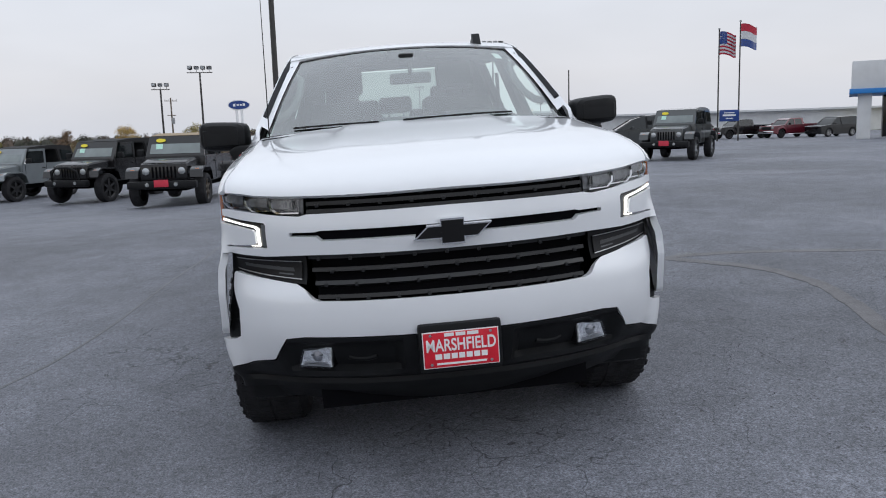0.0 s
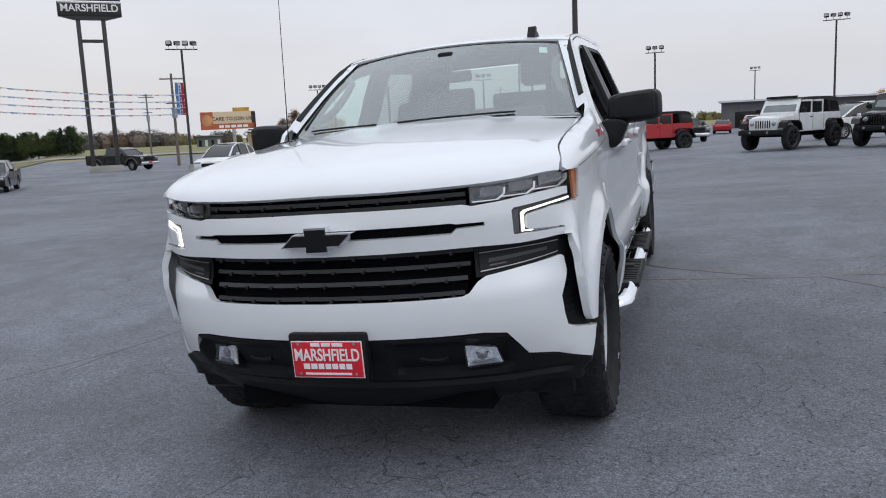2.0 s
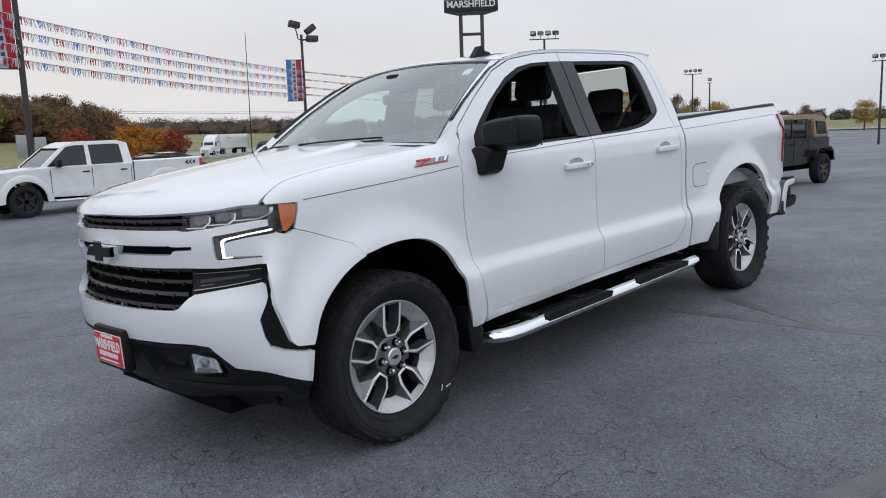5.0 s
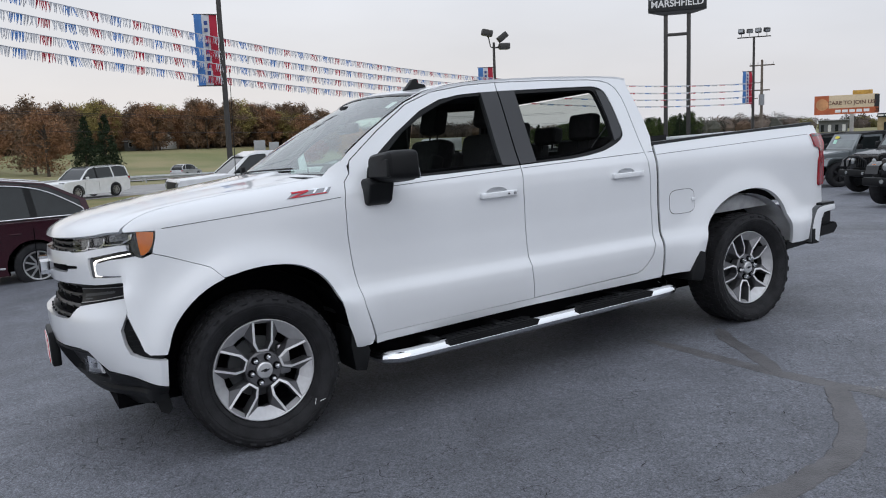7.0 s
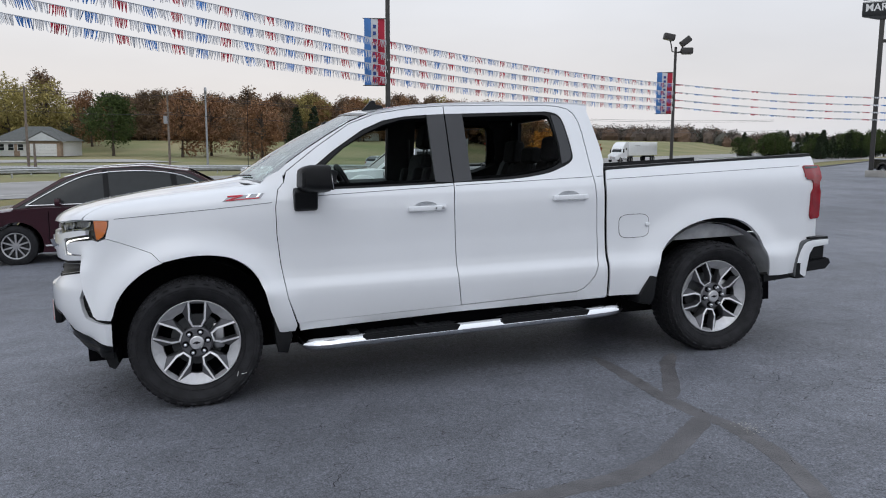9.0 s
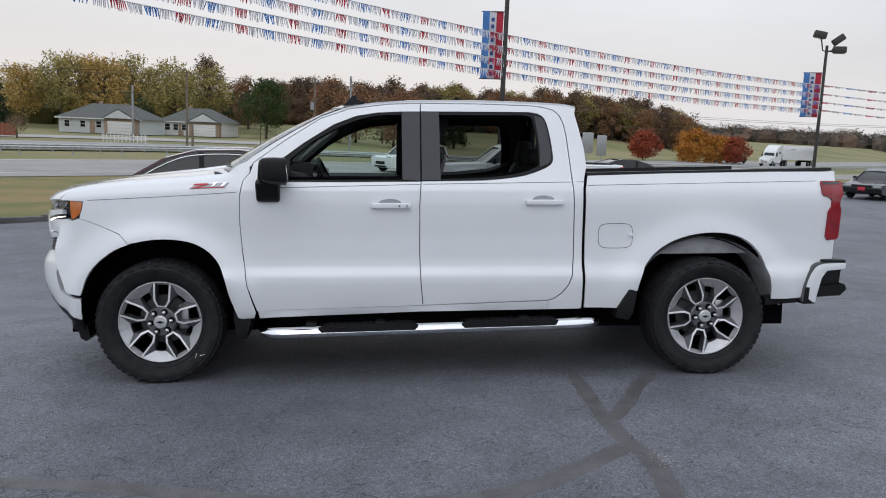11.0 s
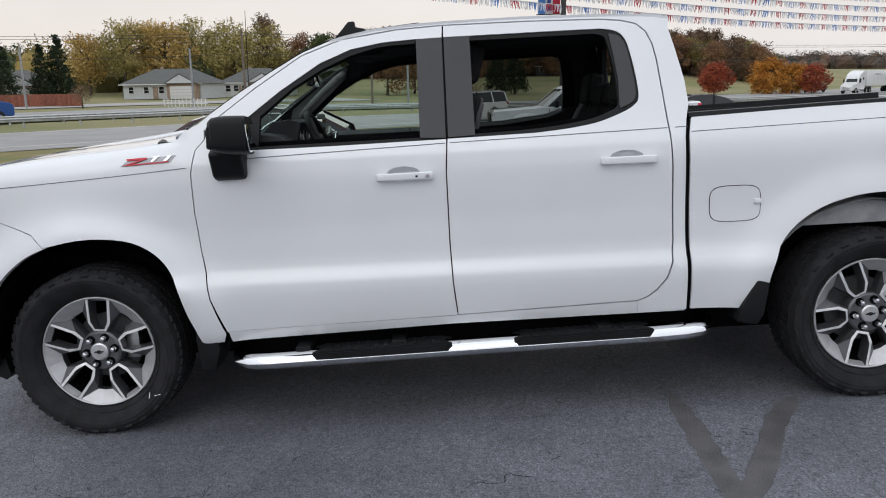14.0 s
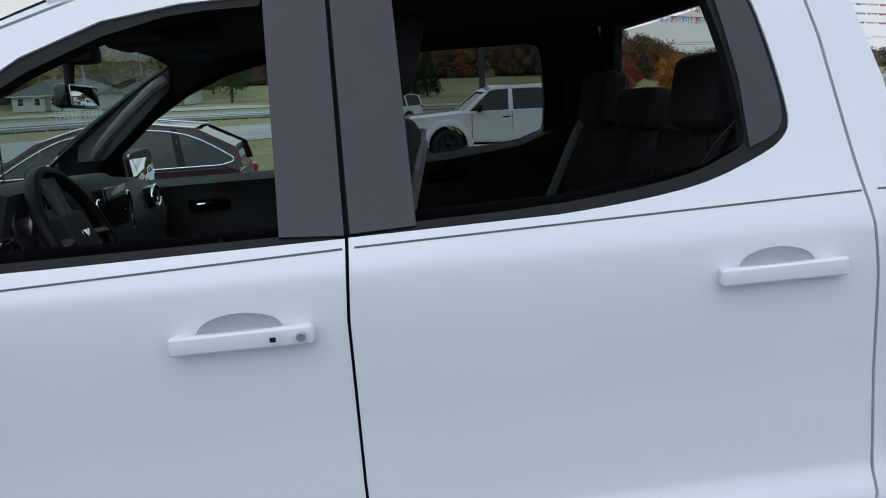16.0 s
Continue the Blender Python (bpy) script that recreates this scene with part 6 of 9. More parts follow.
bmesh.ops.bevel(bm, geom=bm.edges[:], offset=0.02, segments=2, profile=0.6, affect="EDGES", clamp_overlap=True)
cs = part("console_face", bm, INTERIOR, dash)
part("screen", box(bmesh.new(), (-0.01, 1.057, 1.36), (0.22, 0.006, 0.12), 0.003), GLOSS_BLACK, cs)
for x, z in ((-0.60, 1.335), (0.68, 1.325), (-0.155, 1.33), (0.135, 1.33)):
    vt = part("air_vent", box(bmesh.new(), (x, 1.035 if abs(x) < 0.3 else 1.01, z), (0.05 if abs(x) < 0.3 else 0.12, 0.03, 0.12 if abs(x) < 0.3 else 0.075), 0.02, seg=3), GLOSS_BLACK, dash)
    part("vent_ring", tube(bmesh.new(), [(x + (0.026 if abs(x) < 0.3 else 0.062) * math.cos(a), 1.053 if abs(x) < 0.3 else 1.028, z + (0.062 if abs(x) < 0.3 else 0.040) * math.sin(a)) for a in np.linspace(0, math.tau, 25)], 0.004, 6), CHROME, vt)
# steering wheel, tilted
wm = pose(0.40, 1.085, 1.330, -66, 0, 0)
st_ = part("steering_wheel", tube(bmesh.new(), [wm @ Vector((0.176 * math.cos(a), 0.176 * math.sin(a), 0)) for a in np.linspace(0, math.tau, 41)], 0.0165, 12), BLACK_TRIM, truck, "black leather steering wheel with grey spokes")
part("hub", box(bmesh.new(), (0, -0.005, -0.012), (0.15, 0.12, 0.05), 0.02, wm, 3), INTERIOR, st_)
part("emblem", box(bmesh.new(), (0, 0, 0.014), (0.05, 0.018, 0.004), 0.001, wm), CHROME, st_)
for a, b in (((-0.07, 0.0), (-0.176, 0.01)), ((0.07, 0.0), (0.176, 0.01)), ((0.02, -0.05), (0.035, -0.172)), ((-0.02, -0.05), (-0.035, -0.172))):
    part("spoke", tube(bmesh.new(), [wm @ Vector((*a, -0.008)), wm @ Vector((*b, -0.002))], 0.016, 8, 0.55), GREY_TRIM, st_)
part("column", rod(bmesh.new(), wm @ Vector((0, 0, -0.02)), wm @ Vector((0, 0.0, -0.30)), 0.06, 0.07, 14), INTERIOR, st_)
part("stalk", rod(bmesh.new(), wm @ Vector((0.04, 0.02, -0.06)), wm @ Vector((0.19, 0.05, -0.05)), 0.008, 0.011, 8), BLACK_TRIM, st_)
part("stalk", rod(bmesh.new(), wm @ Vector((-0.04, 0.02, -0.06)), wm @ Vector((-0.17, 0.09, -0.03)), 0.008, 0.014, 8), BLACK_TRIM, st_)

# seats
def pad(c, s, r, m=None):
    return box(bmesh.new(), c, s, r, m, 3)
def seat(x):
    m = pose(x, 1.43, 0.62)
    s_ = part("seat", pad((0, 0, 0.24), (0.52, 0.52, 0.17), 0.06, m), SEAT, truck, "charcoal cloth front seat with grey edges")
    bm_ = m @ pose(0, 0.24, 0.28, -15)
    part("backrest", pad((0, 0.02, 0.34), (0.50, 0.14, 0.70), 0.06, bm_), SEAT, s_)
    part("seat_back", pad((0, 0.088, 0.33), (0.44, 0.03, 0.64), 0.014, bm_), SEAT_GREY, s_)
    for k in (1, -1):
        part("bolster", pad((k * 0.225, -0.05, 0.30), (0.09, 0.10, 0.52), 0.04, bm_), SEAT, s_)
        part("piping", tube(bmesh.new(), [bm_ @ Vector((k * 0.238, 0.085, z)) for z in (0.05, 0.3, 0.58)] + [bm_ @ Vector((k * 0.20, 0.085, 0.67))], 0.010, 6), SEAT_GREY, s_)
        part("headrest_post", rod(bmesh.new(), bm_ @ Vector((k * 0.06, 0.02, 0.66)), bm_ @ Vector((k * 0.06, 0.02, 0.78)), 0.007, None, 8), BLACK_TRIM, s_)
    part("headrest", pad((0, 0.0, 0.835), (0.27, 0.11, 0.20), 0.045, bm_), SEAT, s_)
seat(0.40)
seat(-0.40)
part("centre_console", box(bmesh.new(), (0, 1.45, 0.80), (0.22, 0.75, 0.42), 0.04, seg=3), INTERIOR, truck)
rb_ = part("rear_bench", pad((0, 2.36, 0.86), (1.46, 0.50, 0.16), 0.05), SEAT, truck, "charcoal cloth rear bench with headrests")
for x in (0.46, -0.46):
    part("backrest", pad((0, 0, 0.28), (0.70, 0.12, 0.62), 0.05, pose(x, 2.58, 0.90, -14)), SEAT, rb_)
for x in (0.43, 0.0, -0.43):
    m = pose(x, 2.66, 1.47, -10)
    hr_ = part("headrest", pad((0, 0, 0.09 if x else 0.05), (0.27, 0.10, 0.19 if x else 0.13), 0.04, m), SEAT, rb_)
    for k in (1, -1):
        part("headrest_post", rod(bmesh.new(), m @ Vector((k * 0.06, 0, -0.06)), m @ Vector((k * 0.06, 0, 0.03)), 0.007, None, 8), BLACK_TRIM, hr_)
# inspection sticker inside the windscreen
part("screen_sticker", panel([(0.80, 0.80), (0.865, 0.80), (0.865, 0.90), (0.80, 0.90)], lambda a, b: screen(a, b, -0.004), 0.1, 0.0), PLATE_WHITE, truck)

# ---- other vehicles; each faces -y in its own frame, origin under its front axle ----
def paint(name, col, metal=0.3):
    return mat(name, col, 0.3, metal=metal, vary=0.05, scale=3, coat=0.9)
CAR_GLASS = mat("dark_car_glass", (0.014, 0.017, 0.018), 0.05, vary=0.1, spec=0.5)
# lit copy of the glass: windscreen brightness put into a paler base colour
PALE_GLASS = mat("lit_car_glass", (0.17, 0.20, 0.20), 0.06, vary=0.15, scale=2, coat=0.5)
SILVER_RIM = mat("silver_rim", (0.5, 0.5, 0.51), 0.3, metal=0.9, vary=0.05)
DARK_RIM = mat("dark_rim", (0.03, 0.03, 0.032), 0.35, metal=0.5, vary=0.1)
HEAD = mat("far_headlamp", (0.42, 0.44, 0.45), 0.1, metal=0.6, vary=0.05)
TAG_RED = mat("tag_red", (0.55, 0.03, 0.06), 0.5, vary=0.08)
TAG_YELLOW = mat("tag_yellow", (0.75, 0.62, 0.03), 0.5, vary=0.08)
MINT = mat("mint_card", (0.45, 0.72, 0.60), 0.5, vary=0.08)
TAG_ORANGE = mat("tag_orange", (0.85, 0.14, 0.05), 0.5, vary=0.05)
P_BLACK = mat("black_car_paint", (0.006, 0.006, 0.007), 0.24, vary=0.05, scale=3, coat=0.45, spec=0.4)
P_GREY = paint("grey_green_paint", (0.16, 0.18, 0.19))
P_DGREY = paint("dark_grey_paint", (0.045, 0.05, 0.052))
P_WHITE = paint("white_car_paint", (0.72, 0.73, 0.74), 0.0)
P_RED = paint("red_car_paint", (0.42, 0.015, 0.022))
P_MAROON = mat("maroon_car_paint", (0.032, 0.005, 0.011), 0.22, metal=0.2, vary=0.05, scale=3, coat=0.5, spec=0.25)
P_DRED = paint("dark_red_paint", (0.11, 0.007, 0.018))
P_SILVER = paint("silver_car_paint", (0.45, 0.46, 0.47), 0.6)
P_BLUE = paint("blue_lorry_paint", (0.012, 0.075, 0.30), 0.2)
P_TAN = mat("tan_soft_top", (0.30, 0.23, 0.15), 0.85, vary=0.1, scale=6, bump=0.2)
SOFT = mat("black_soft_top", (0.009, 0.009, 0.010), 0.85, vary=0.2, scale=6, bump=0.2)

TRIM_CHROME = mat("chrome_trim", (0.72, 0.73, 0.75), 0.2, metal=0.6, vary=0.03)

def place(x, y, rz=0.0):
    return pose(x, y, land(x, y), 0, 0, rz)

def simple_wheel(parent, x, y, r, wid, rim_mat, spokes=6):
    sg = 1 if x > 0 else -1
    m = Matrix.Translation((x, y, r)) @ pose(0, 0, 0, 0, 0, 0 if sg > 0 else 180)
    rr = r * 0.64
    w = part("wheel", spin(bmesh.new(), [(wid * 0.40, rr), (wid * 0.5, r * 0.72), (wid * 0.5, r * 0.86), (wid * 0.42, r * 0.965), (wid * 0.2, r), (-wid * 0.2, r), (-wid * 0.45, r * 0.95), (-wid * 0.5, r * 0.8), (-wid * 0.4, rr)], seg=28, m=m), RUBBER, parent)
    rim = part("rim", spin(bmesh.new(), [(0.0, 0.0), (wid * 0.08, rr * 0.85), (wid * 0.36, rr * 0.93), (wid * 0.42, rr), (wid * 0.38, rr * 1.03)], seg=24, m=m), DARK_RIM, w)
    for k in range(spokes):
        a = k * math.tau / spokes
        bm = bmesh.new()
        mm = m @ pose(0, 0, 0, math.degrees(a))
        wi, wo = (0.16, 0.10) if spokes < 9 else (0.07, 0.055)
        prism(bm, [(-rr * wi, 0.0), (-rr * wo, rr * 0.97), (rr * wo, rr * 0.97), (rr * wi, 0.0)], wid * 0.2, wid * 0.38, mm, "yz")
        part("spoke", bm, rim_mat, rim)
    if spokes >= 9:
        part("rim_lip", spin(bmesh.new(), [(wid * 0.38, rr * 0.92), (wid * 0.43, rr * 0.97), (wid * 0.43, rr * 1.02), (wid * 0.38, rr * 1.04)], seg=28, m=m), rim_mat, rim)
        part("hub", spin(bmesh.new(), [(wid * 0.30, rr * 0.22), (wid * 0.40, rr * 0.20), (wid * 0.41, 0.0)], seg=14, m=m), rim_mat, rim)
    return w

def jeep(label, colour, top, m, doors=4, lift=0.0, rim=SILVER_RIM, tag=None, plate=True, tyre=0.40, bull=False, topbar=False):
    j = thing("jeep", label, "jeep", m, "parked jeeps")
    wb = 2.95 if doors == 4 else 2.42
    g = 0.50 + lift
    end = wb + 0.62
    # tub with stepped sill, hood, flat fenders
    bm = bmesh.new()
    prism(bm, [(0.52, g + 0.05), (wb - 0.50, g + 0.05), (wb - 0.42, g + 0.38), (wb + 0.36, g + 0.38), (end, g + 0.15), (end, g + 0.72), (0.50, g + 0.72), (0.46, g + 0.40)], -0.76, 0.76, plane="yz")
    bmesh.ops.bevel(bm, geom=bm.edges[:], offset=0.03, segments=2, affect="EDGES", clamp_overlap=True)
    part("body", bm, colour, j)
    bm = bmesh.new()
    A = [(-0.42, g + 0.16), (-0.44, g + 0.56), (-0.38, g + 0.60), (0.52, g + 0.70), (0.52, g + 0.10)]
    prism(bm, A, -0.64, 0.64, plane="yz")
    for v in bm.verts:
        if v.co.y < 0:
            v.co.x *= 0.86
    bmesh.ops.bevel(bm, geom=bm.edges[:], offset=0.04, segments=3, affect="EDGES", clamp_overlap=True)
    part("hood", bm, colour, j)
    gr = part("grille", box(bmesh.new(), (0, -0.455, g + 0.35), (1.12, 0.05, 0.42), 0.03), colour, j)
    for k in range(7):
        part("slot", box(bmesh.new(), (-0.27 + 0.09 * k, -0.481, g + 0.35), (0.045, 0.01, 0.27), 0.004), DARK, gr)
    for sg in (1, -1):
        part("headlamp", spin(bmesh.new(), [(-0.01, 0.088), (0.025, 0.088), (0.03, 0.075), (0.04, 0.05), (0.042, 0.0)], seg=20, m=pose(sg * 0.43, -0.472, g + 0.38, 0, 0, -90)), HEAD, j)
        for y0, lab in ((0.0, "front"), (wb, "rear")):
            o = [(y0 - 0.52, g + 0.22), (y0 - 0.46, g + 0.40), (y0 - 0.30, g + 0.48), (y0 + 0.34, g + 0.47), (y0 + 0.50, g + 0.36), (y0 + 0.58, g + 0.10), (y0 + 0.52, g + 0.10), (y0 + 0.44, g + 0.33), (y0 + 0.30, g + 0.43), (y0 - 0.28, g + 0.44), (y0 - 0.42, g + 0.36), (y0 - 0.48, g + 0.22)]
            bm = prism(bmesh.new(), o, sg * 0.62, sg * 0.93, plane="yz")
            part("fender", bm, BLACK_TRIM if colour in (P_WHITE, P_RED) or lab == "rear" and False else colour, j)
            simple_wheel(j, sg * 0.80, y0, tyre, 0.26, rim)
        part("mirror", box(bmesh.new(), (sg * 0.90, 0.66, g + 0.82), (0.18, 0.10, 0.16), 0.03), BLACK_TRIM, j)
        part("turn_lamp", box(bmesh.new(), (sg * 0.78, -0.40, g + 0.40), (0.10, 0.04, 0.06), 0.01), AMBER, j)
        part("door_handle", box(bmesh.new(), (sg * 0.775, 1.42, g + 0.56), (0.03, 0.12, 0.03), 0.008), BLACK_TRIM, j)
        # door seams
        for ys in ([0.62, 1.55] if doors == 2 else [0.62, 1.55, 2.32]):
            part("seam", box(bmesh.new(), (sg * 0.761, ys, g + 0.40), (0.006, 0.015, 0.60)), DARK, j)
    # windscreen frame and top
    z0, z1 = g + 0.72, g + 1.24
    bm = bmesh.new()
    prism(bm, [(0.52, z0), (0.80, z1 - 0.02), (0.86, z1 - 0.02), (0.60, z0)], -0.74, 0.74, plane="yz")
    for v in bm.verts:
        if v.co.z > z0 + 0.1:
            v.co.x *= 0.93
    part("screen_frame", bm, colour, j)
    bm = bmesh.new()
    v = [bm.verts.new(p) for p in ((-0.64, 0.545, z0 + 0.06), (0.64, 0.545, z0 + 0.06), (0.60, 0.765, z1 - 0.09), (-0.60, 0.765, z1 - 0.09))]
    bm.faces.new(v)
    part("windscreen", bm, PALE_GLASS, j)
    bm = bmesh.new()
    prism(bm, [(0.78, z1 - 0.01), (1.5, z1 + 0.06), (wb - 0.1, z1 + 0.07), (end - 0.15, z1 + 0.02), (end, z0), (wb - 0.2, z0), (wb - 0.25, z1 - 0.08), (0.85, z1 - 0.08)], -0.74, 0.74, plane="yz")
    for vv in bm.verts:
        if vv.co.z > z0 + 0.1:
            vv.co.x *= 0.92
    bmesh.ops.bevel(bm, geom=bm.edges[:], offset=0.03, segments=2, affect="EDGES", clamp_overlap=True)
    part("top", bm, top, j)
    for sg in (1, -1):
        ends = [0.70, 1.55] if doors == 2 else [0.70, 1.52, 2.30]
        for a, b in zip(ends, ends[1:]):
            o = [(a + (0.05 if a > 1 else 0.02), z0 + 0.02), (a + (0.05 if a > 1 else 0.22), z1 - 0.12), (b - 0.05, z1 - 0.11), (b - 0.05, z0 + 0.02)]
            part("side_window", prism(bmesh.new(), o, sg * 0.66, sg * 0.715, plane="yz"), CAR_GLASS, j)
            part("door_frame", prism(bmesh.new(), [(b - 0.05, z0), (b - 0.05, z1 - 0.05), (b + 0.03, z1 - 0.05), (b + 0.03, z0)], sg * 0.65, sg * 0.73, plane="yz"), colour, j)
            part("door_frame", prism(bmesh.new(), [(a + 0.2, z1 - 0.12), (a + 0.22, z1 - 0.05), (b, z1 - 0.04), (b, z1 - 0.11)], sg * 0.65, sg * 0.722, plane="yz"), colour, j)
        part("rear_window", prism(bmesh.new(), [(wb - 0.10, z0 + 0.07), (wb - 0.10, z1 - 0.10), (end - 0.26, z1 - 0.13), (end - 0.12, z0 + 0.07)], sg * 0.66, sg * 0.735, plane="yz"), CAR_GLASS, j)
    # bumpers, spare wheel, plate, placards
    bmp = part("bumper", box(bmesh.new(), (0, -0.66, g + 0.06), (1.66 if not bull else 1.4, 0.20, 0.19), 0.05), BLACK_TRIM, j)
    for sg in (1, -1):
        part("fog_lamp", spin(bmesh.new(), [(0.0, 0.05), (0.02, 0.045), (0.022, 0.0)], seg=14, m=pose(sg * 0.34, -0.755, g + 0.07, 0, 0, -90)), HEAD, bmp)
    if bull:
        part("bull_bar", tube(bmesh.new(), [(-0.45, -0.70, g + 0.14), (-0.42, -0.76, g + 0.42), (-0.2, -0.78, g + 0.52), (0.2, -0.78, g + 0.52), (0.42, -0.76, g + 0.42), (0.45, -0.70, g + 0.14)], 0.03, 8), BLACK_TRIM, bmp)
    part("rear_bumper", box(bmesh.new(), (0, end + 0.10, g + 0.05), (1.5, 0.16, 0.18), 0.04), BLACK_TRIM, j)
    if plate:
        part("dealer_plate", box(bmesh.new(), (0.0, -0.77, g + 0.10), (0.34, 0.015, 0.17), 0.004), TAG_RED, j)
    if tag is not None:
        a, tm = tag
        part("windscreen_card", spin(bmesh.new(), [(-0.004, 0.0), (-0.004, 1.0), (0.004, 1.0), (0.004, 0.0)], seg=20, m=pose(a, 0.715, z1 - 0.125, -25) @ Matrix.Diagonal((0.125, 1, 0.05, 1)) @ pose(0, 0, 0, 0, 0, -90)), tm, j)
        part("windscreen_card", box(bmesh.new(), (0, 0, 0), (0.17, 0.008, 0.22), 0.003, pose(a - 0.03, 0.635, z0 + 0.21, -25)), MINT, j)
    if topbar:
        part("light_bar", box(bmesh.new(), (0, 0.74, z1 + 0.06), (1.2, 0.09, 0.09), 0.02), BLACK_TRIM, j)
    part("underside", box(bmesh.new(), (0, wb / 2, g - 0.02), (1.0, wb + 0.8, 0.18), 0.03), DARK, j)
    part("spare_wheel", spin(bmesh.new(), [(0.0, 0.25), (0.12, 0.27), (0.22, 0.33), (0.22, 0.38), (0.16, 0.40), (0.05, 0.40), (0.0, 0.36)], seg=24, m=pose(0, end + 0.05, g + 0.42, 0, 0, 90)), RUBBER, j)
    return j

KINDS = {
    # length ahead of the front axle, wheelbase, overhang behind, half width, body outline top, cabin outline, tyre radius
    "crossover": (0.93, 2.69, 0.93, 0.92, [(-0.93, 0.42), (-0.95, 0.62), (-0.86, 0.80), (-0.55, 0.93), (0.35, 1.04), (3.30, 1.10), (3.52, 1.02), (3.62, 0.80), (3.60, 0.48)], [(-0.02, 1.02), (0.80, 1.52), (1.35, 1.68), (2.15, 1.72), (2.90, 1.63), (3.42, 1.36), (3.50, 1.08)], 0.36),
    "suv": (0.98, 2.95, 1.25, 1.00, [(-0.98, 0.45), (-1.0, 0.95), (-0.85, 1.06), (0.45, 1.14), (4.0, 1.18), (4.2, 0.9), (4.2, 0.5)], [(0.38, 1.12), (0.95, 1.62), (1.3, 1.80), (3.5, 1.86), (4.0, 1.78), (4.15, 1.18)], 0.40),
    "sedan": (0.88, 2.70, 1.05, 0.90, [(-0.88, 0.35), (-0.92, 0.55), (-0.80, 0.70), (0.30, 0.90), (3.10, 0.98), (3.65, 0.95), (3.75, 0.75), (3.72, 0.40)], [(0.30, 0.88), (1.00, 1.30), (1.50, 1.43), (2.20, 1.42), (2.75, 1.25), (3.15, 0.97)], 0.32),
}

def car(label, kind, colour, m, rim=SILVER_RIM, plate=True, category="car", trim=None, spokes=10):
    fo, wb, ro, hw, top, cab, r = KINDS[kind]
    c = thing(kind if kind != "suv" else "large_suv", label, category, m, "parked cars")
    low = 0.24
    def archpts(cy):
        return [(cy + (r + 0.07) * math.cos(a), max(r + (r + 0.07) * math.sin(a), low)) for a in np.linspace(math.pi + 0.35, -0.35, 15)][::-1]
    bottom = [(wb + ro - 0.05, low + 0.12)] + archpts(wb)[:] + archpts(0.0)[:] + [(-fo + 0.06, low + 0.06)]
    o = top + bottom
    bm = bmesh.new()
    xs = [-hw, -hw + 0.10, hw - 0.10, hw]
    rows = []
    cz = 0.62
    for i, x in enumerate(xs):
        k = 0.94 if i in (0, 3) else 1.0
        rows.append([bm.verts.new((x * (0.985 if abs(y + fo) < 0.3 or abs(y - wb - ro) < 0.3 else 1.0), (wb / 2) + (y - wb / 2) * (0.975 if k < 1 else 1), cz + (z - cz) * (k if z > cz else 1))) for y, z in o])
    n = len(o)
    for a, b in zip(rows, rows[1:]):
        for i in range(n):
            bm.faces.new((a[i], a[(i + 1) % n], b[(i + 1) % n], b[i]))
    bm.faces.new(rows[0][::-1])
    bm.faces.new(rows[-1])
    bmesh.ops.recalc_face_normals(bm, faces=bm.faces[:])
    body = part("body", bm, colour, c)
    zt, zb = max(z for y, z in cab), min(z for y, z in cab)
    def cabx(z, k=1.0):
        return (hw - 0.10 - 0.17 * (z - zb) / (zt - zb)) * k
    def shell(outl, name, material, x0, x1, lift=0.0):
        bm = bmesh.new()
        A = [bm.verts.new((cabx(z) * x0, y, z + lift)) for y, z in outl]
        B = [bm.verts.new((cabx(z) * x1, y, z + lift)) for y, z in outl]
        nn = len(outl)
        for i in range(nn):
            bm.faces.new((A[i], A[(i + 1) % nn], B[(i + 1) % nn], B[i]))
        bm.faces.new(A[::-1])
        bm.faces.new(B)
        bmesh.ops.recalc_face_normals(bm, faces=bm.faces[:])
        return part(name, bm, material, c)
    glass = cab + [(cab[-1][0], zb - 0.04), (cab[0][0], zb - 0.04)]
    shell(glass, "glass", CAR_GLASS, -0.99, 0.99)
    # roof skin and pillars over the glass
    hi = [p for p in cab if p[1] > zt - 0.16]
    bm = bmesh.new()
    rr = []
    for y, z in hi:
        rr.append([bm.verts.new((x * cabx(z), y, z + dz)) for x, dz in ((-1.01, -0.05), (-0.98, 0.012), (0, 0.03), (0.98, 0.012), (1.01, -0.05))])
    for a, b in zip(rr, rr[1:]):
        for i in range(4):
            bm.faces.new((a[i], b[i], b[i + 1], a[i + 1]))
    part("roof", bm, colour, c)
    cy = np.array([p[0] for p in cab]), np.array([p[1] for p in cab])
    for sg in (1, -1):
        def strip(p, q, wd, name="pillar", material=colour):
            (y0, z0), (y1, z1) = p, q
            bm = bmesh.new()
            vs = [bm.verts.new((sg * (cabx(z) * 1.0 + 0.006), y, z)) for y, z in ((y0 - wd, z0), (y0 + wd, z0), (y1 + wd, z1), (y1 - wd, z1))]
            ws_ = [bm.verts.new((sg * (cabx(z) * 0.93), y, z)) for y, z in ((y0 - wd, z0), (y0 + wd, z0), (y1 + wd, z1), (y1 - wd, z1))]
            bm.faces.new(vs)
            for i in range(4):
                bm.faces.new((vs[i], ws_[i], ws_[(i + 1) % 4], vs[(i + 1) % 4]))
            bmesh.ops.recalc_face_normals(bm, faces=bm.faces[:])
            part(name, bm, material, c)
        for p, q in zip(cab, cab[1:]):
            strip(p, q, 0.05)
        mid = 0.30 + (wb + 0.2) * 0.42
        strip((mid, zb - 0.02), (mid - 0.05, float(np.interp(mid - 0.05, *cy)) - 0.02), 0.045, material=BLACK_TRIM)
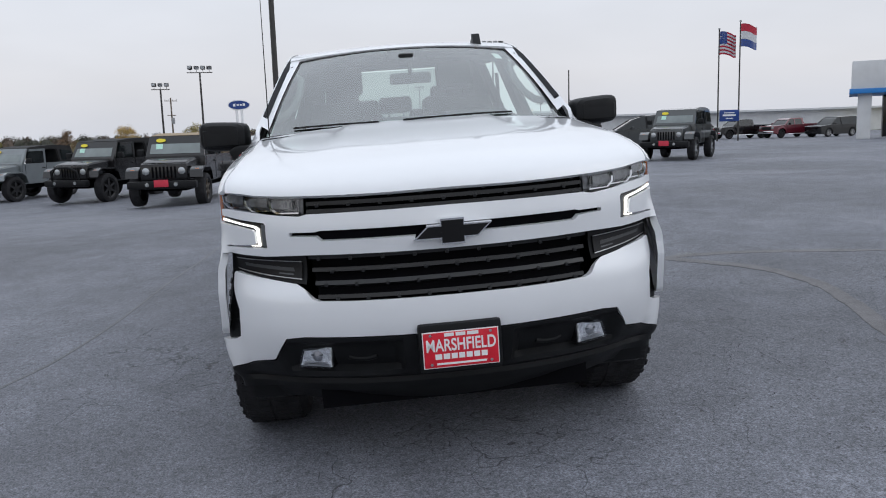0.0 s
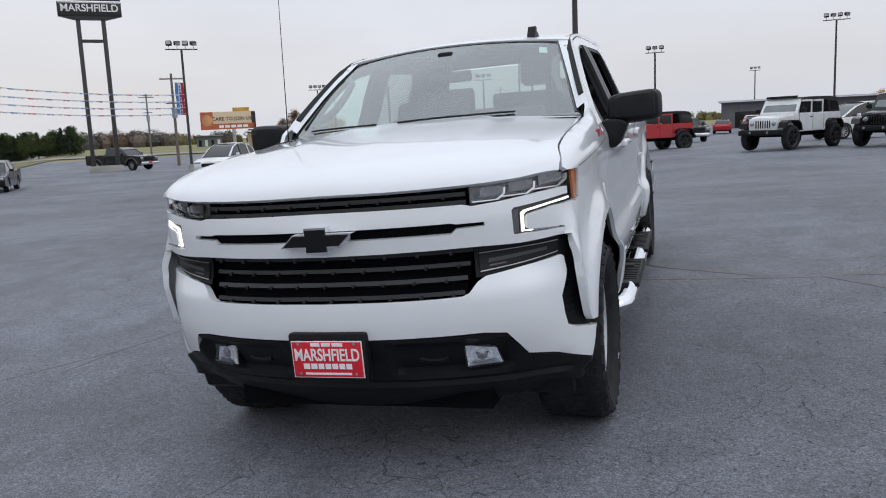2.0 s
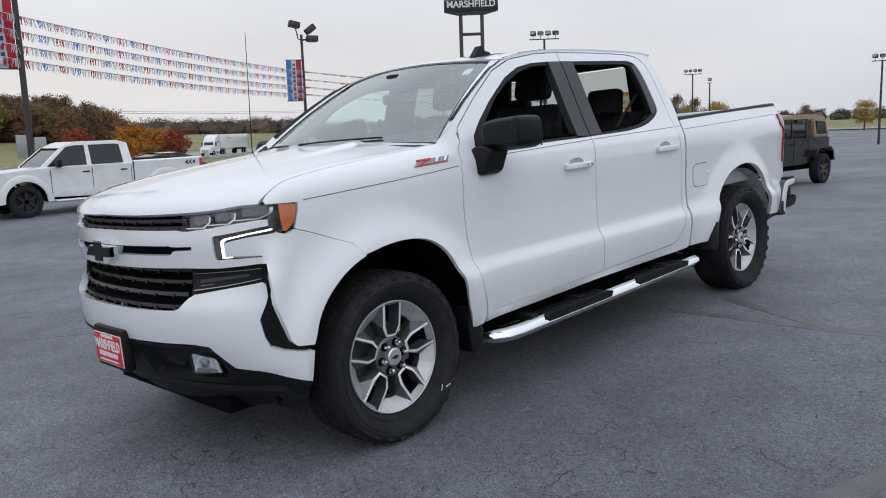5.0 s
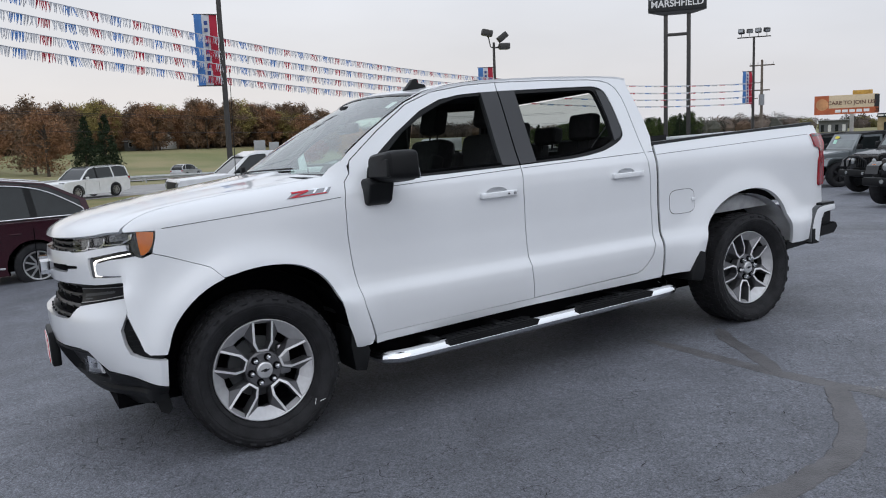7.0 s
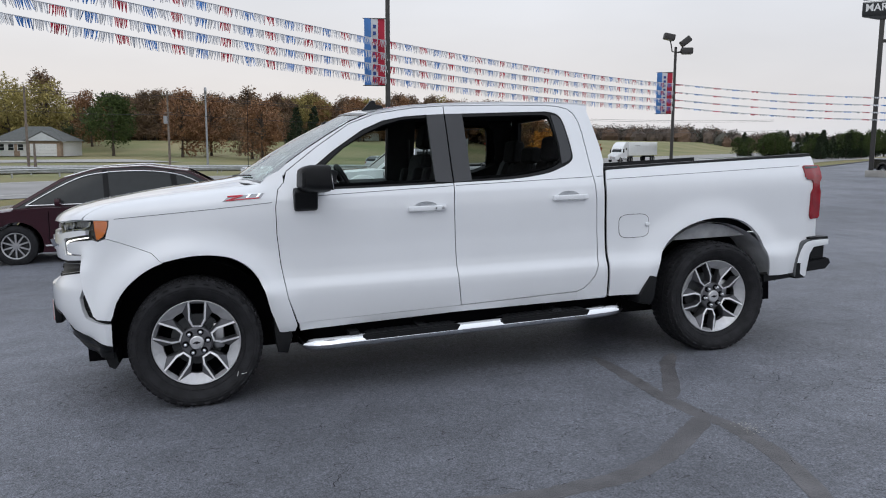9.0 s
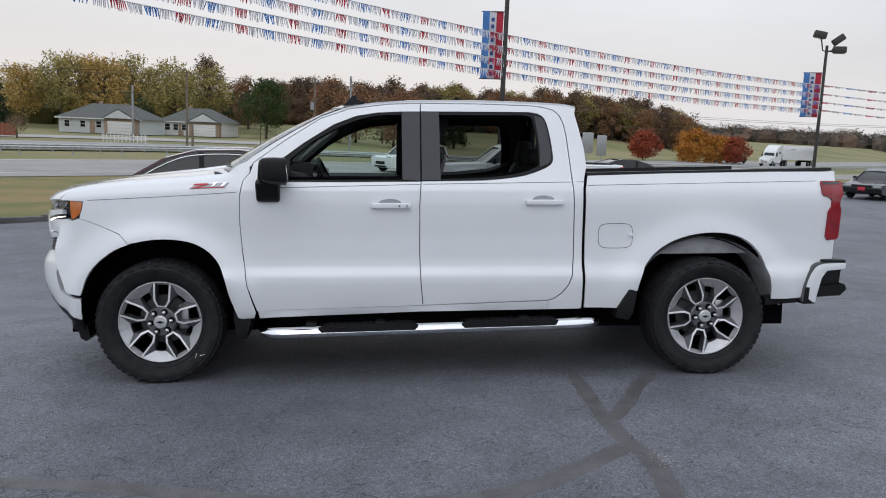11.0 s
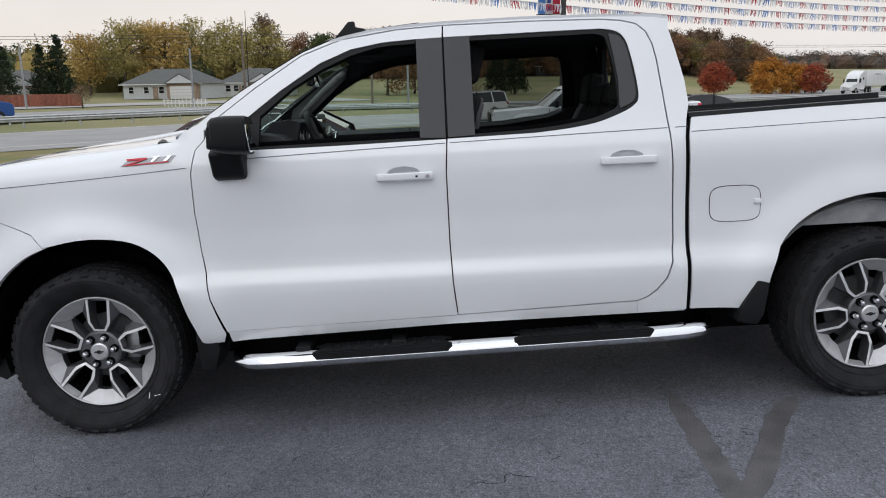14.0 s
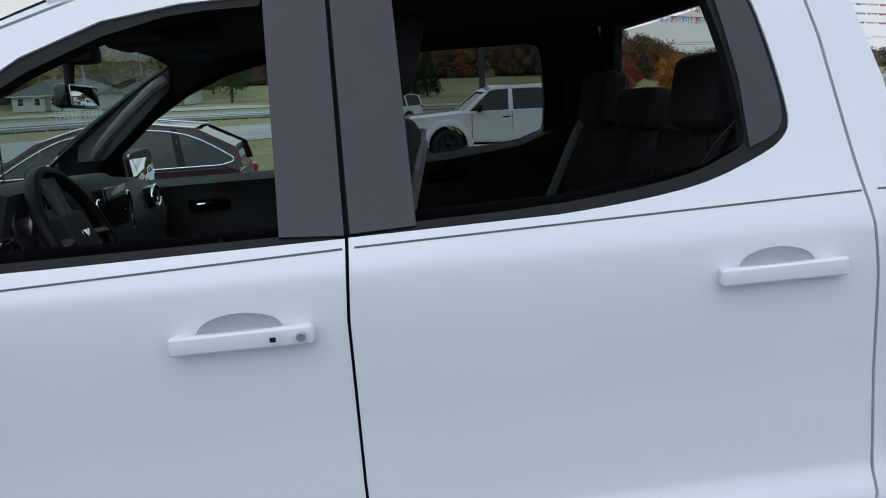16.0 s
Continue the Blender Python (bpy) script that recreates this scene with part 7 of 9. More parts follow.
        mid2 = 0.30 + (wb + 0.2) * 0.80
        strip((mid2 + 0.1, zb), (mid2, float(np.interp(mid2, *cy)) - 0.02), 0.05, material=BLACK_TRIM if trim is not None else colour)
        if trim is not None:
            edge = [(cab[0][0] + 0.20, zb + 0.035)] + [(y + (0.05 if y < 1.0 else 0.0 if y < 2.6 else -0.10), z - 0.075) for y, z in cab[1:-1]] + [(cab[-2][0] + 0.0, zb + 0.16), (cab[-2][0] - 0.18, zb + 0.10)]
            loop = curve_pts([(sg * (cabx(z) + 0.012), y, z) for y, z in edge], 4) + [(sg * (cabx(zb) + 0.012), edge[0][0], edge[0][1])]
            part("window_trim", tube(bmesh.new(), loop, 0.010, 6), trim, c)
            part("roof_rail", tube(bmesh.new(), [(sg * (cabx(z) * 0.95), y, z + 0.022) for y, z in cab[1:-2]], 0.012, 6), trim, c)
            part("sill_trim", box(bmesh.new(), (sg * (hw - 0.005), wb / 2, 0.36), (0.02, wb - 0.95, 0.03), 0.006), trim, c)
        for y0 in (0.0, wb):
            simple_wheel(c, sg * (hw - 0.12), y0, r, 0.23, rim, spokes)
            bm = bmesh.new()
            rows = []
            for k in range(13):
                a = math.radians(-15 + 210 * k / 12)
                rows.append([bm.verts.new((sg * x, y0 - (r + 0.075) * math.cos(a), r + (r + 0.075) * math.sin(a))) for x in (hw - 0.02, hw - 0.3)])
            for a, b in zip(rows, rows[1:]):
                bm.faces.new((a[0], a[1], b[1], b[0]))
            part("arch_liner", bm, DARK, c)
        part("headlamp", box(bmesh.new(), (sg * (hw - 0.24), -fo + 0.10, top[2][1] - 0.08), (0.36, 0.20, 0.12), 0.04), HEAD, c)
        part("tail_lamp", box(bmesh.new(), (sg * (hw - 0.14), wb + ro - 0.11, top[-3][1] - 0.10), (0.24, 0.20, 0.14), 0.04), RED_LENS, c)
        part("mirror", box(bmesh.new(), (sg * (hw + 0.05), 0.72, zb + 0.10), (0.20, 0.10, 0.14), 0.04), colour, c)
        for y in (1.45, 2.40):
            part("door_handle", box(bmesh.new(), (sg * (hw + 0.004), y, zb - 0.14), (0.03, 0.17, 0.03), 0.01), colour, c)
        for y in (0.55, mid, mid2 + 0.05):
            part("door_seam", box(bmesh.new(), (sg * (hw - 0.001), y, 0.66), (0.006, 0.012, 0.60)), DARK, c)
    part("grille", box(bmesh.new(), (0, -fo + 0.005, 0.60), (0.9, 0.06, 0.20), 0.03), BLACK_TRIM, c)
    part("intake", box(bmesh.new(), (0, -fo + 0.03, 0.38), (1.2, 0.06, 0.12), 0.03), BLACK_TRIM, c)
    if plate:
        part("dealer_plate", box(bmesh.new(), (0, -fo - 0.035, 0.52), (0.32, 0.015, 0.16), 0.004), TAG_RED, c)
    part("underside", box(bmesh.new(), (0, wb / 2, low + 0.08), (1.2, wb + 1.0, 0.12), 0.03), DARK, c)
    return c

def pickup(label, colour, m, rim=DARK_RIM, plate=True, glass=None, marked=False):
    p = thing("parked_pickup", label, "pickup truck", m, "parked pickups")
    wb, hw = 3.68, 1.0
    def arch(cy, r=0.50):
        return [(cy + r * math.cos(a), 0.42 + r * math.sin(a)) for a in np.linspace(math.pi, 0, 13)][::-1]
    o = [(-0.95, 0.50), (-0.97, 1.00), (-0.90, 1.14), (0.45, 1.24), (2.75, 1.26), (2.80, 1.30), (4.78, 1.32), (4.80, 0.60), (4.35, 0.52)] + arch(wb) + [(0.55, 0.48)] + arch(0.0)
    bm = bmesh.new()
    rows = []
    for i, x in enumerate((-hw, -hw + 0.07, hw - 0.07, hw)):
        k = 0.95 if i in (0, 3) else 1.0
        rows.append([bm.verts.new((x * (0.95 if y < -0.8 else 1), y, 0.7 + (z - 0.7) * (k if z > 0.9 else 1))) for y, z in o])
    n = len(o)
    for a, b in zip(rows, rows[1:]):
        for i in range(n):
            bm.faces.new((a[i], a[(i + 1) % n], b[(i + 1) % n], b[i]))
    bm.faces.new(rows[0][::-1])
    bm.faces.new(rows[-1])
    bmesh.ops.recalc_face_normals(bm, faces=bm.faces[:])
    part("body", bm, colour, p)
    cab = [(0.42, 1.20), (1.05, 1.72), (1.35, 1.84), (2.45, 1.86), (2.70, 1.78), (2.78, 1.24)]
    def cx(z):
        return 0.90 - 0.20 * (z - 1.2) / 0.65
    def shell(outl, name, material, k):
        bm = bmesh.new()
        A = [bm.verts.new((-cx(z) * k, y, z)) for y, z in outl]
        B = [bm.verts.new((cx(z) * k, y, z)) for y, z in outl]
        nn = len(outl)
        for i in range(nn):
            bm.faces.new((A[i], A[(i + 1) % nn], B[(i + 1) % nn], B[i]))
        bm.faces.new(A[::-1])
        bm.faces.new(B)
        bmesh.ops.recalc_face_normals(bm, faces=bm.faces[:])
        return part(name, bm, material, p)
    shell(cab, "glass", glass or CAR_GLASS, 1.0)
    shell([(0.98, 1.70), (1.35, 1.845), (2.45, 1.865), (2.72, 1.79), (2.70, 1.70), (2.4, 1.77), (1.35, 1.76)], "roof", colour, 1.012)
    for sg in (1, -1):
        for (a, b, c_, d) in (((0.42, 1.22), (0.55, 1.22), (1.14, 1.74), (1.02, 1.72)), ((1.58, 1.22), (1.70, 1.22), (1.70, 1.80), (1.60, 1.80)), ((2.55, 1.22), (2.80, 1.22), (2.74, 1.78), (2.52, 1.80))):
            bm = bmesh.new()
            A = [bm.verts.new((sg * (cx(z) + 0.01), y, z)) for y, z in (a, b, c_, d)]
            B = [bm.verts.new((sg * (cx(z) - 0.1), y, z)) for y, z in (a, b, c_, d)]
            bm.faces.new(A)
            for i in range(4):
                bm.faces.new((A[i], B[i], B[(i + 1) % 4], A[(i + 1) % 4]))
            bmesh.ops.recalc_face_normals(bm, faces=bm.faces[:])
            part("pillar", bm, colour, p)
        for y0 in (0.0, wb):
            simple_wheel(p, sg * 0.86, y0, 0.41, 0.27, rim, 6)
            bm = bmesh.new()
            rows = []
            for k in range(13):
                a = math.radians(180 * k / 12)
                rows.append([bm.verts.new((sg * x, y0 - 0.495 * math.cos(a), 0.42 + 0.495 * math.sin(a))) for x in (hw - 0.01, 0.6)])
            for a, b in zip(rows, rows[1:]):
                bm.faces.new((a[0], a[1], b[1], b[0]))
            part("arch_liner", bm, DARK, p)
        part("headlamp", box(bmesh.new(), (sg * 0.80, -0.90, 0.98), (0.30, 0.16, 0.22), 0.04), HEAD, p)
        part("tail_lamp", box(bmesh.new(), (sg * 0.93, 4.75, 1.08), (0.14, 0.12, 0.36), 0.03), RED_LENS, p)
        part("mirror", box(bmesh.new(), (sg * 1.10, 0.80, 1.32), (0.22, 0.12, 0.20), 0.04), BLACK_TRIM, p)
        for y in (1.50, 2.50):
            part("door_handle", box(bmesh.new(), (sg * 1.0, y, 1.08), (0.03, 0.18, 0.035), 0.01), BLACK_TRIM, p)
        for y in (0.62, 1.66, 2.70):
            part("door_seam", box(bmesh.new(), (sg * 0.999, y, 0.84), (0.006, 0.014, 0.66)), DARK, p)
        # swollen arches, the step in the door skin, the seam before the bed
        for y0 in (0.0, wb):
            bm = bmesh.new()
            rows = []
            for k in range(19):
                a = math.radians(-4 + 188 * k / 18)
                rows.append([bm.verts.new((sg * x, y0 - r * math.cos(a), 0.42 + r * math.sin(a))) for x, r in ((hw - 0.02, 0.49), (hw + 0.035, 0.495), (hw + 0.04, 0.56), (hw + 0.022, 0.63), (hw - 0.03, 0.66))])
            for a, b in zip(rows, rows[1:]):
                for k in range(4):
                    bm.faces.new((a[k], a[k + 1], b[k + 1], b[k]))
            bmesh.ops.recalc_face_normals(bm, faces=bm.faces[:])
            part("wheel_arch", bm, colour, p)
        bm = prism(bmesh.new(), [(0.60, 0.50), (2.98, 0.50), (2.98, 0.66), (0.66, 0.66)], sg * (hw - 0.02), sg * (hw + 0.018), plane="yz")
        bmesh.ops.bevel(bm, geom=bm.edges[:], offset=0.012, segments=2, affect="EDGES", clamp_overlap=True)
        part("sill", bm, colour, p)
        part("step_bar", tube(bmesh.new(), [(sg * 0.9, 0.62, 0.40), (sg * 1.03, 0.70, 0.38), (sg * 1.03, 2.66, 0.38), (sg * 0.9, 2.74, 0.40)], 0.04, 8), TRIM_CHROME, p)
        part("bed_seam", box(bmesh.new(), (sg * (hw - 0.006), 2.765, 0.92), (0.02, 0.028, 0.74)), DARK, p)
        if marked:
            lettering("4X4", 0.16, pose(sg * (hw + 0.004), 4.42, 1.17, 90, 0, sg * 90) @ Matrix.Diagonal((1.15, 1, 1, 1)), BLACK_TRIM, p, "bed_lettering", 0.004)
            part("lamp_panel", box(bmesh.new(), (sg * 0.985, 4.755, 1.13), (0.06, 0.10, 0.30), 0.02), TAG_RED, p)
    part("grille", box(bmesh.new(), (0, -0.965, 0.92), (1.2, 0.06, 0.30), 0.03), BLACK_TRIM, p)
    part("bumper", box(bmesh.new(), (0, -1.02, 0.56), (1.85, 0.16, 0.24), 0.05), CHROME, p)
    part("rear_bumper", box(bmesh.new(), (0, 4.88, 0.58), (1.85, 0.16, 0.22), 0.04), CHROME, p)
    # flat near-black sheet on the closed bed paints its shaded hollow
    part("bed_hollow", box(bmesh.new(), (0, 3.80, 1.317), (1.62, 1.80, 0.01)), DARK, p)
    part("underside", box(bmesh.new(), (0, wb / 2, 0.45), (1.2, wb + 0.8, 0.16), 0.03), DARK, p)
    if plate:
        part("dealer_plate", box(bmesh.new(), (0, -1.11, 0.62), (0.32, 0.015, 0.16), 0.004), TAG_RED, p)
    return p

def lorry(label, colour, m, trailer=True, front=True):
    t = thing("semi_truck", label, "truck", m)
    if front:
        bm = bmesh.new()
        prism(bm, [(-1.2, 0.55), (-1.25, 1.25), (-1.05, 1.55), (0.35, 1.85), (0.55, 1.95), (0.9, 2.75), (1.5, 3.45), (2.6, 3.95), (3.3, 4.0), (3.3, 0.9), (0.7, 0.75), (0.5, 0.6)], -1.2, 1.2, plane="yz")
        for v in bm.verts:
            if v.co.y < 0:
                v.co.x *= 0.88
        bmesh.ops.bevel(bm, geom=bm.edges[:], offset=0.08, segments=2, affect="EDGES", clamp_overlap=True)
        part("cab", bm, colour, t)
        bm = bmesh.new()
        v = [bm.verts.new(q) for q in ((-1.0, 0.53, 2.02), (1.0, 0.53, 2.02), (0.9, 0.90, 2.72), (-0.9, 0.90, 2.72))]
        bm.faces.new(v)
        part("windscreen", bm, CAR_GLASS, t)
        for sg in (1, -1):
            part("side_window", box(bmesh.new(), (sg * 1.2, 1.25, 2.35), (0.02, 0.7, 0.6), 0.005), CAR_GLASS, t)
            part("sleeper_window", box(bmesh.new(), (sg * 1.2, 2.5, 2.6), (0.02, 0.5, 0.4), 0.005), CAR_GLASS, t)
            part("fuel_tank", spin(bmesh.new(), [(0, 0), (0.0, 0.32), (1.4, 0.32), (1.4, 0.0)], seg=16, m=pose(sg * 1.0, 1.4, 0.75, 0, 0, 90)), CHROME, t)
            part("mirror", box(bmesh.new(), (sg * 1.4, 0.75, 2.2), (0.2, 0.12, 0.6), 0.03), BLACK_TRIM, t)
            for y in (0.0, 4.2, 5.5):
                simple_wheel(t, sg * 1.05, y, 0.52, 0.34, SILVER_RIM, 5)
        part("grille", box(bmesh.new(), (0, -1.24, 1.05), (1.2, 0.06, 0.7), 0.03), CHROME, t)
        part("chassis", box(bmesh.new(), (0, 3.6, 0.85), (0.9, 5.6, 0.25), 0.03), DARK, t)
    if trailer:
        tb = part("trailer", box(bmesh.new(), (0, 11.4, 2.65), (2.55, 15.2, 2.75), 0.03), P_WHITE, t, "plain white box trailer")
        for k in range(9):
            for sg in (1, -1):
                part("seam", box(bmesh.new(), (sg * 1.277, 4.6 + 1.7 * k, 2.65), (0.006, 0.02, 2.6)), SILVER_RIM, tb)
        for sg in (1, -1):
            for y in (16.2, 17.4):
                simple_wheel(t, sg * 1.05, y, 0.52, 0.34, SILVER_RIM, 5)
            part("bar", box(bmesh.new(), (sg * 1.28, 8.0, 3.3), (0.01, 2.4, 0.22)), STEEL, tb)
        part("rear_frame", box(bmesh.new(), (0, 17.2, 1.0), (1.4, 3.0, 0.3), 0.02), DARK, t)
        part("landing_gear", box(bmesh.new(), (0, 6.9, 0.8), (1.6, 0.15, 1.1), 0.02), STEEL, t)
    return t

# jeeps standing about the lot
jeep("black four-door jeep with tan soft top and red dealer plate", P_BLACK, P_TAN, place(-5.05, 16.35, -4), 4, rim=mat("bronze_rim", (0.16, 0.13, 0.10), 0.4, metal=0.8), tag=(-0.38, TAG_YELLOW))
jeep("black two-door jeep with winch bumper and mud tyres", P_BLACK, SOFT, place(-8.5, 20.4, -20), 2, rim=DARK_RIM, tag=(-0.38, TAG_YELLOW), plate=False, tyre=0.43, bull=True, lift=0.05)
jeep("grey-green two-door jeep with black soft top", P_GREY, SOFT, place(-12.3, 23.4, -22), 2, rim=DARK_RIM, tag=(-0.38, TAG_YELLOW), plate=False, tyre=0.42)
jeep("dark grey four-door jeep at the row's end", P_DGREY, SOFT, place(-15.6, 26.0, -22), 4, rim=DARK_RIM, plate=False, tag=(-0.38, TAG_YELLOW))
jeep("dark green-grey two-door jeep with yellow window card", P_DGREY, P_DGREY, place(10.4, 22.7, -37), 2, tag=(-0.36, TAG_YELLOW))
jeep("lifted black two-door jeep with orange window card", P_BLACK, SOFT, place(7.75, 27.9, -38), 2, lift=0.10, rim=DARK_RIM, tag=(0.1, TAG_ORANGE), plate=False, tyre=0.46, bull=True)
jeep("white four-door jeep with black top and light bar", P_WHITE, SOFT, place(4.0, 27.8, -36), 4, lift=0.10, rim=DARK_RIM, plate=False, tyre=0.45, topbar=True)
jeep("red four-door jeep with black soft top and black wheels", P_RED, SOFT, place(-1.9, 35.8, -50), 4, lift=0.10, rim=DARK_RIM, plate=False, tyre=0.46, bull=True)
jeep("white four-door jeep standing behind the red one", P_WHITE, P_WHITE, place(-6.2, 40.2, -35), 4, rim=DARK_RIM, plate=False, tyre=0.42, lift=0.04)

# cars, crossovers and pickups
car("maroon crossover with chrome window line", "crossover", P_MAROON, place(-9.92, -3.42, 1.5), trim=TRIM_CHROME)
pickup("white pickup with black wheels by the kerb", P_WHITE, place(-18.5, 4.1, 0), rim=DARK_RIM, glass=CAR_GLASS, marked=True)
car("dark grey sedan parked behind the white pickup", "sedan", P_DGREY, place(-24.8, 13.0, 180))
car("near-black sedan at the lot edge", "sedan", P_BLACK, place(-29.6, 24.7, 37))
pickup("black pickup at the lot edge under the sign", P_BLACK, place(-41.5, 50.5, 85), rim=SILVER_RIM)
car("white crossover parked facing the lot", "crossover", P_WHITE, place(-23.9, 34.6, 8), plate=False)
car("dark grey sedan beside the white crossover", "sedan", P_DGREY, place(-23.4, 38.4, 8))
car("dark green sedan behind the jeeps", "sedan", P_DGREY, place(-20.5, 39.5, 8), plate=False)
pickup("silver pickup far across the lot", P_SILVER, place(-12.2, 60.5, -75), rim=SILVER_RIM, plate=False)
pickup("black pickup standing across the lot", P_BLACK, place(1.2, 57.0, 20), plate=False)
car("grey crossover between two jeeps", "crossover", P_DGREY, place(13.2, 37.0, -100), plate=False)
car("white crossover between two jeeps", "crossover", P_WHITE, place(7.6, 38.5, -60), plate=False)
car("dark sedan beside the green-grey jeep", "sedan", P_DGREY, place(15.3, 37.5, -70), plate=False)
car("pale sedan in the far row", "sedan", P_SILVER, place(17.4, 48.0, -70), plate=False)
car("black crossover by the dealership wall", "suv", P_BLACK, place(43.0, 67.0, -75), plate=False)
pickup("red pickup by the dealership", P_DRED, place(39.3, 68.6, -75), plate=False)
pickup("black pickup in the far row", P_BLACK, place(35.4, 71.0, -80), plate=False)
car("red sedan in the far row", "sedan", P_RED, place(29.0, 70.0, -70), plate=False)
car("white sedan in the far row", "sedan", P_WHITE, place(33.5, 75.0, -80), plate=False)
rnd = random.Random(4)
for k in range(14):
    col = rnd.choice([P_WHITE, P_SILVER, P_DGREY, P_BLACK, P_RED])
    nm = {P_WHITE: "white", P_SILVER: "silver", P_DGREY: "dark grey", P_BLACK: "black", P_RED: "red"}[col]
    car(nm + " car in the distant sales row", rnd.choice(["sedan", "crossover", "suv"]), col, place(-13 + 2.9 * k + rnd.uniform(-0.3, 0.3), 84 + 0.3 * k, rnd.choice([0, 180]) + rnd.uniform(-6, 6)), plate=False)
# traffic on the highway
HW = math.degrees(math.atan2(0.629, 0.777))
def road_pose(q, s, back=False):
    x, y = bend(q, s)
    return place(x, y, HW + (0 if back else 180) + 8 * smooth(40, 80, s) * (1 - smooth(100, 130, s)))
car("white large sport utility on the far carriageway", "suv", P_WHITE, road_pose(37.5, 33.5, True) @ Matrix.Scale(1.08, 4), plate=False, category="suv")
car("silver crossover on the far carriageway", "crossover", P_SILVER, road_pose(70.5, 79), plate=False)
pickup("grey pickup on the near carriageway", P_DGREY, road_pose(82, 150, True), plate=False)
lorry("white box trailer behind a red tractor unit", P_RED, road_pose(68, 300))
lorry("white tractor and trailer on the highway", P_WHITE, road_pose(72, 144, True))
lorry("blue tractor unit with a white box trailer", P_BLUE, road_pose(66, 11.0))

# ---- poles, signs, flags, pennants ----
POLE = mat("dark_steel_pole", (0.05, 0.047, 0.045), 0.55, metal=0.3, vary=0.15, scale=8)
GALV = mat("galvanised_steel", (0.32, 0.33, 0.34), 0.5, metal=0.7, vary=0.12, scale=10)
WOOD = mat("weathered_pole_wood", (0.16, 0.13, 0.105), 0.9, vary=0.25, scale=5, bump=0.3, bscale=30)
BLUE_CLOTH = mat("blue_cloth", (0.07, 0.20, 0.50), 0.85, vary=0.12, scale=3)
RED_CLOTH = mat("red_cloth", (0.40, 0.02, 0.045), 0.85, vary=0.12, scale=3)
WHITE_CLOTH = mat("white_cloth", (0.55, 0.56, 0.59), 0.85, vary=0.08, scale=3)
SIGN_DARK = mat("sign_black", (0.012, 0.013, 0.016), 0.35, vary=0.15)
SIGN_WHITE = mat("sign_white", (0.78, 0.78, 0.78), 0.4, vary=0.04)
SIGN_BLUE = mat("sign_blue", (0.015, 0.05, 0.22), 0.35, vary=0.08)

def flood_pole(x, y, h, heads, yaw=0.0, label="dark steel floodlight pole with lamp heads", base=True, r=0.10, cobra=False):
    p = thing("floodlight_pole", label, "light pole", pose(x, y, land(x, y), 0, 0, yaw), "lot light poles")
    part("pole", rod(bmesh.new(), (0, 0, 0), (0, 0, h), r, r * 0.72, 12), POLE, p)
    if base:
        part("footing", rod(bmesh.new(), (0, 0, -0.3), (0, 0, 0.45), 0.24, 0.22, 16), CONCRETE, p)
    if cobra:
        # two heads on forked stalks and one below
        for a, t, z in ((-0.38, 12, 0.55), (0.52, -38, 0.30), (0.62, 0, -0.22)):
            part("stalk", tube(bmesh.new(), [(0, 0, h - 0.3), (a * 0.5, 0, h - 0.25 if z > 0 else h - 0.4), (a * 0.75, 0, h + z * 0.6 - 0.1), (a, 0, h + z - 0.1)] if z > 0 else [(0, 0, h - 0.3), (a * 0.6, 0, h - 0.3)], 0.035, 6), POLE, p)
            bm = box(bmesh.new(), (0, 0, 0), (0.62, 0.5, 0.34), 0.06, pose(a, 0, h + z, 0, t, 0))
            hd = part("lamp_head", bm, POLE, p)
            part("lens", box(bmesh.new(), (0, 0, -0.17), (0.46, 0.38, 0.02), 0.0, pose(a, 0, h + z, 0, t, 0)), GALV, hd)
    else:
        part("cross_arm", box(bmesh.new(), (0, 0, h), (0.52 * heads, 0.07, 0.07), 0.01), POLE, p)
        for k in range(heads):
            a = (k - (heads - 1) / 2) * 0.52
            part("bracket", rod(bmesh.new(), (a, 0, h), (a, 0, h + 0.26), 0.02, None, 6), POLE, p)
            t = (-14, 10, -8, 16)[k % 4]
            hd = part("lamp_head", box(bmesh.new(), (0, 0, 0), (0.38, 0.34, 0.28), 0.05, pose(a, -0.06, h + 0.40, t, 0, t)), POLE, p)
            part("lens", box(bmesh.new(), (0, -0.18, -0.02), (0.30, 0.015, 0.2), 0.0, pose(a, -0.06, h + 0.40, t, 0, t)), GALV, hd)
    return p

def banner(x, y, z0, z1, wid, yaw, off):
    """Cloth banner in blue, white and red stripes with unreadable dark marks down the white one."""
    b = thing("pole_banner", "blue white and red cloth banner on a light pole", "banner", pose(x, y, z0, 0, 0, yaw), "pole banners")
    for k, (mt, nm) in enumerate(((BLUE_CLOTH, "blue_stripe"), (WHITE_CLOTH, "white_stripe"), (RED_CLOTH, "red_stripe"))):
        bm = bmesh.new()
        w = wid / 3
        rows = []
        for i in range(13):
            z = (z1 - z0) * i / 12
            rows.append([bm.verts.new((off + k * w + j * w / 2, 0.03 * math.sin(i * 0.9 + k + j * 0.7), z)) for j in range(3)])
        for a, c in zip(rows, rows[1:]):
            for j in range(2):
                bm.faces.new((a[j], a[j + 1], c[j + 1], c[j]))
        part(nm, bm, mt, b, smooth=60)
        if k == 1:
            for i in range(9):
                z = (z1 - z0) * (0.08 + 0.1 * i)
                for s in (-0.035, 0.035):
                    part("mark", box(bmesh.new(), (off + 1.5 * w, s, z), (w * 0.45, 0.006, 0.13), 0.0), SIGN_BLUE, b)
    for z in (0.0, z1 - z0):
        part("bracket", box(bmesh.new(), (off + wid / 2, 0.0, z), (wid + 0.1, 0.03, 0.03)), POLE, b)
    return b

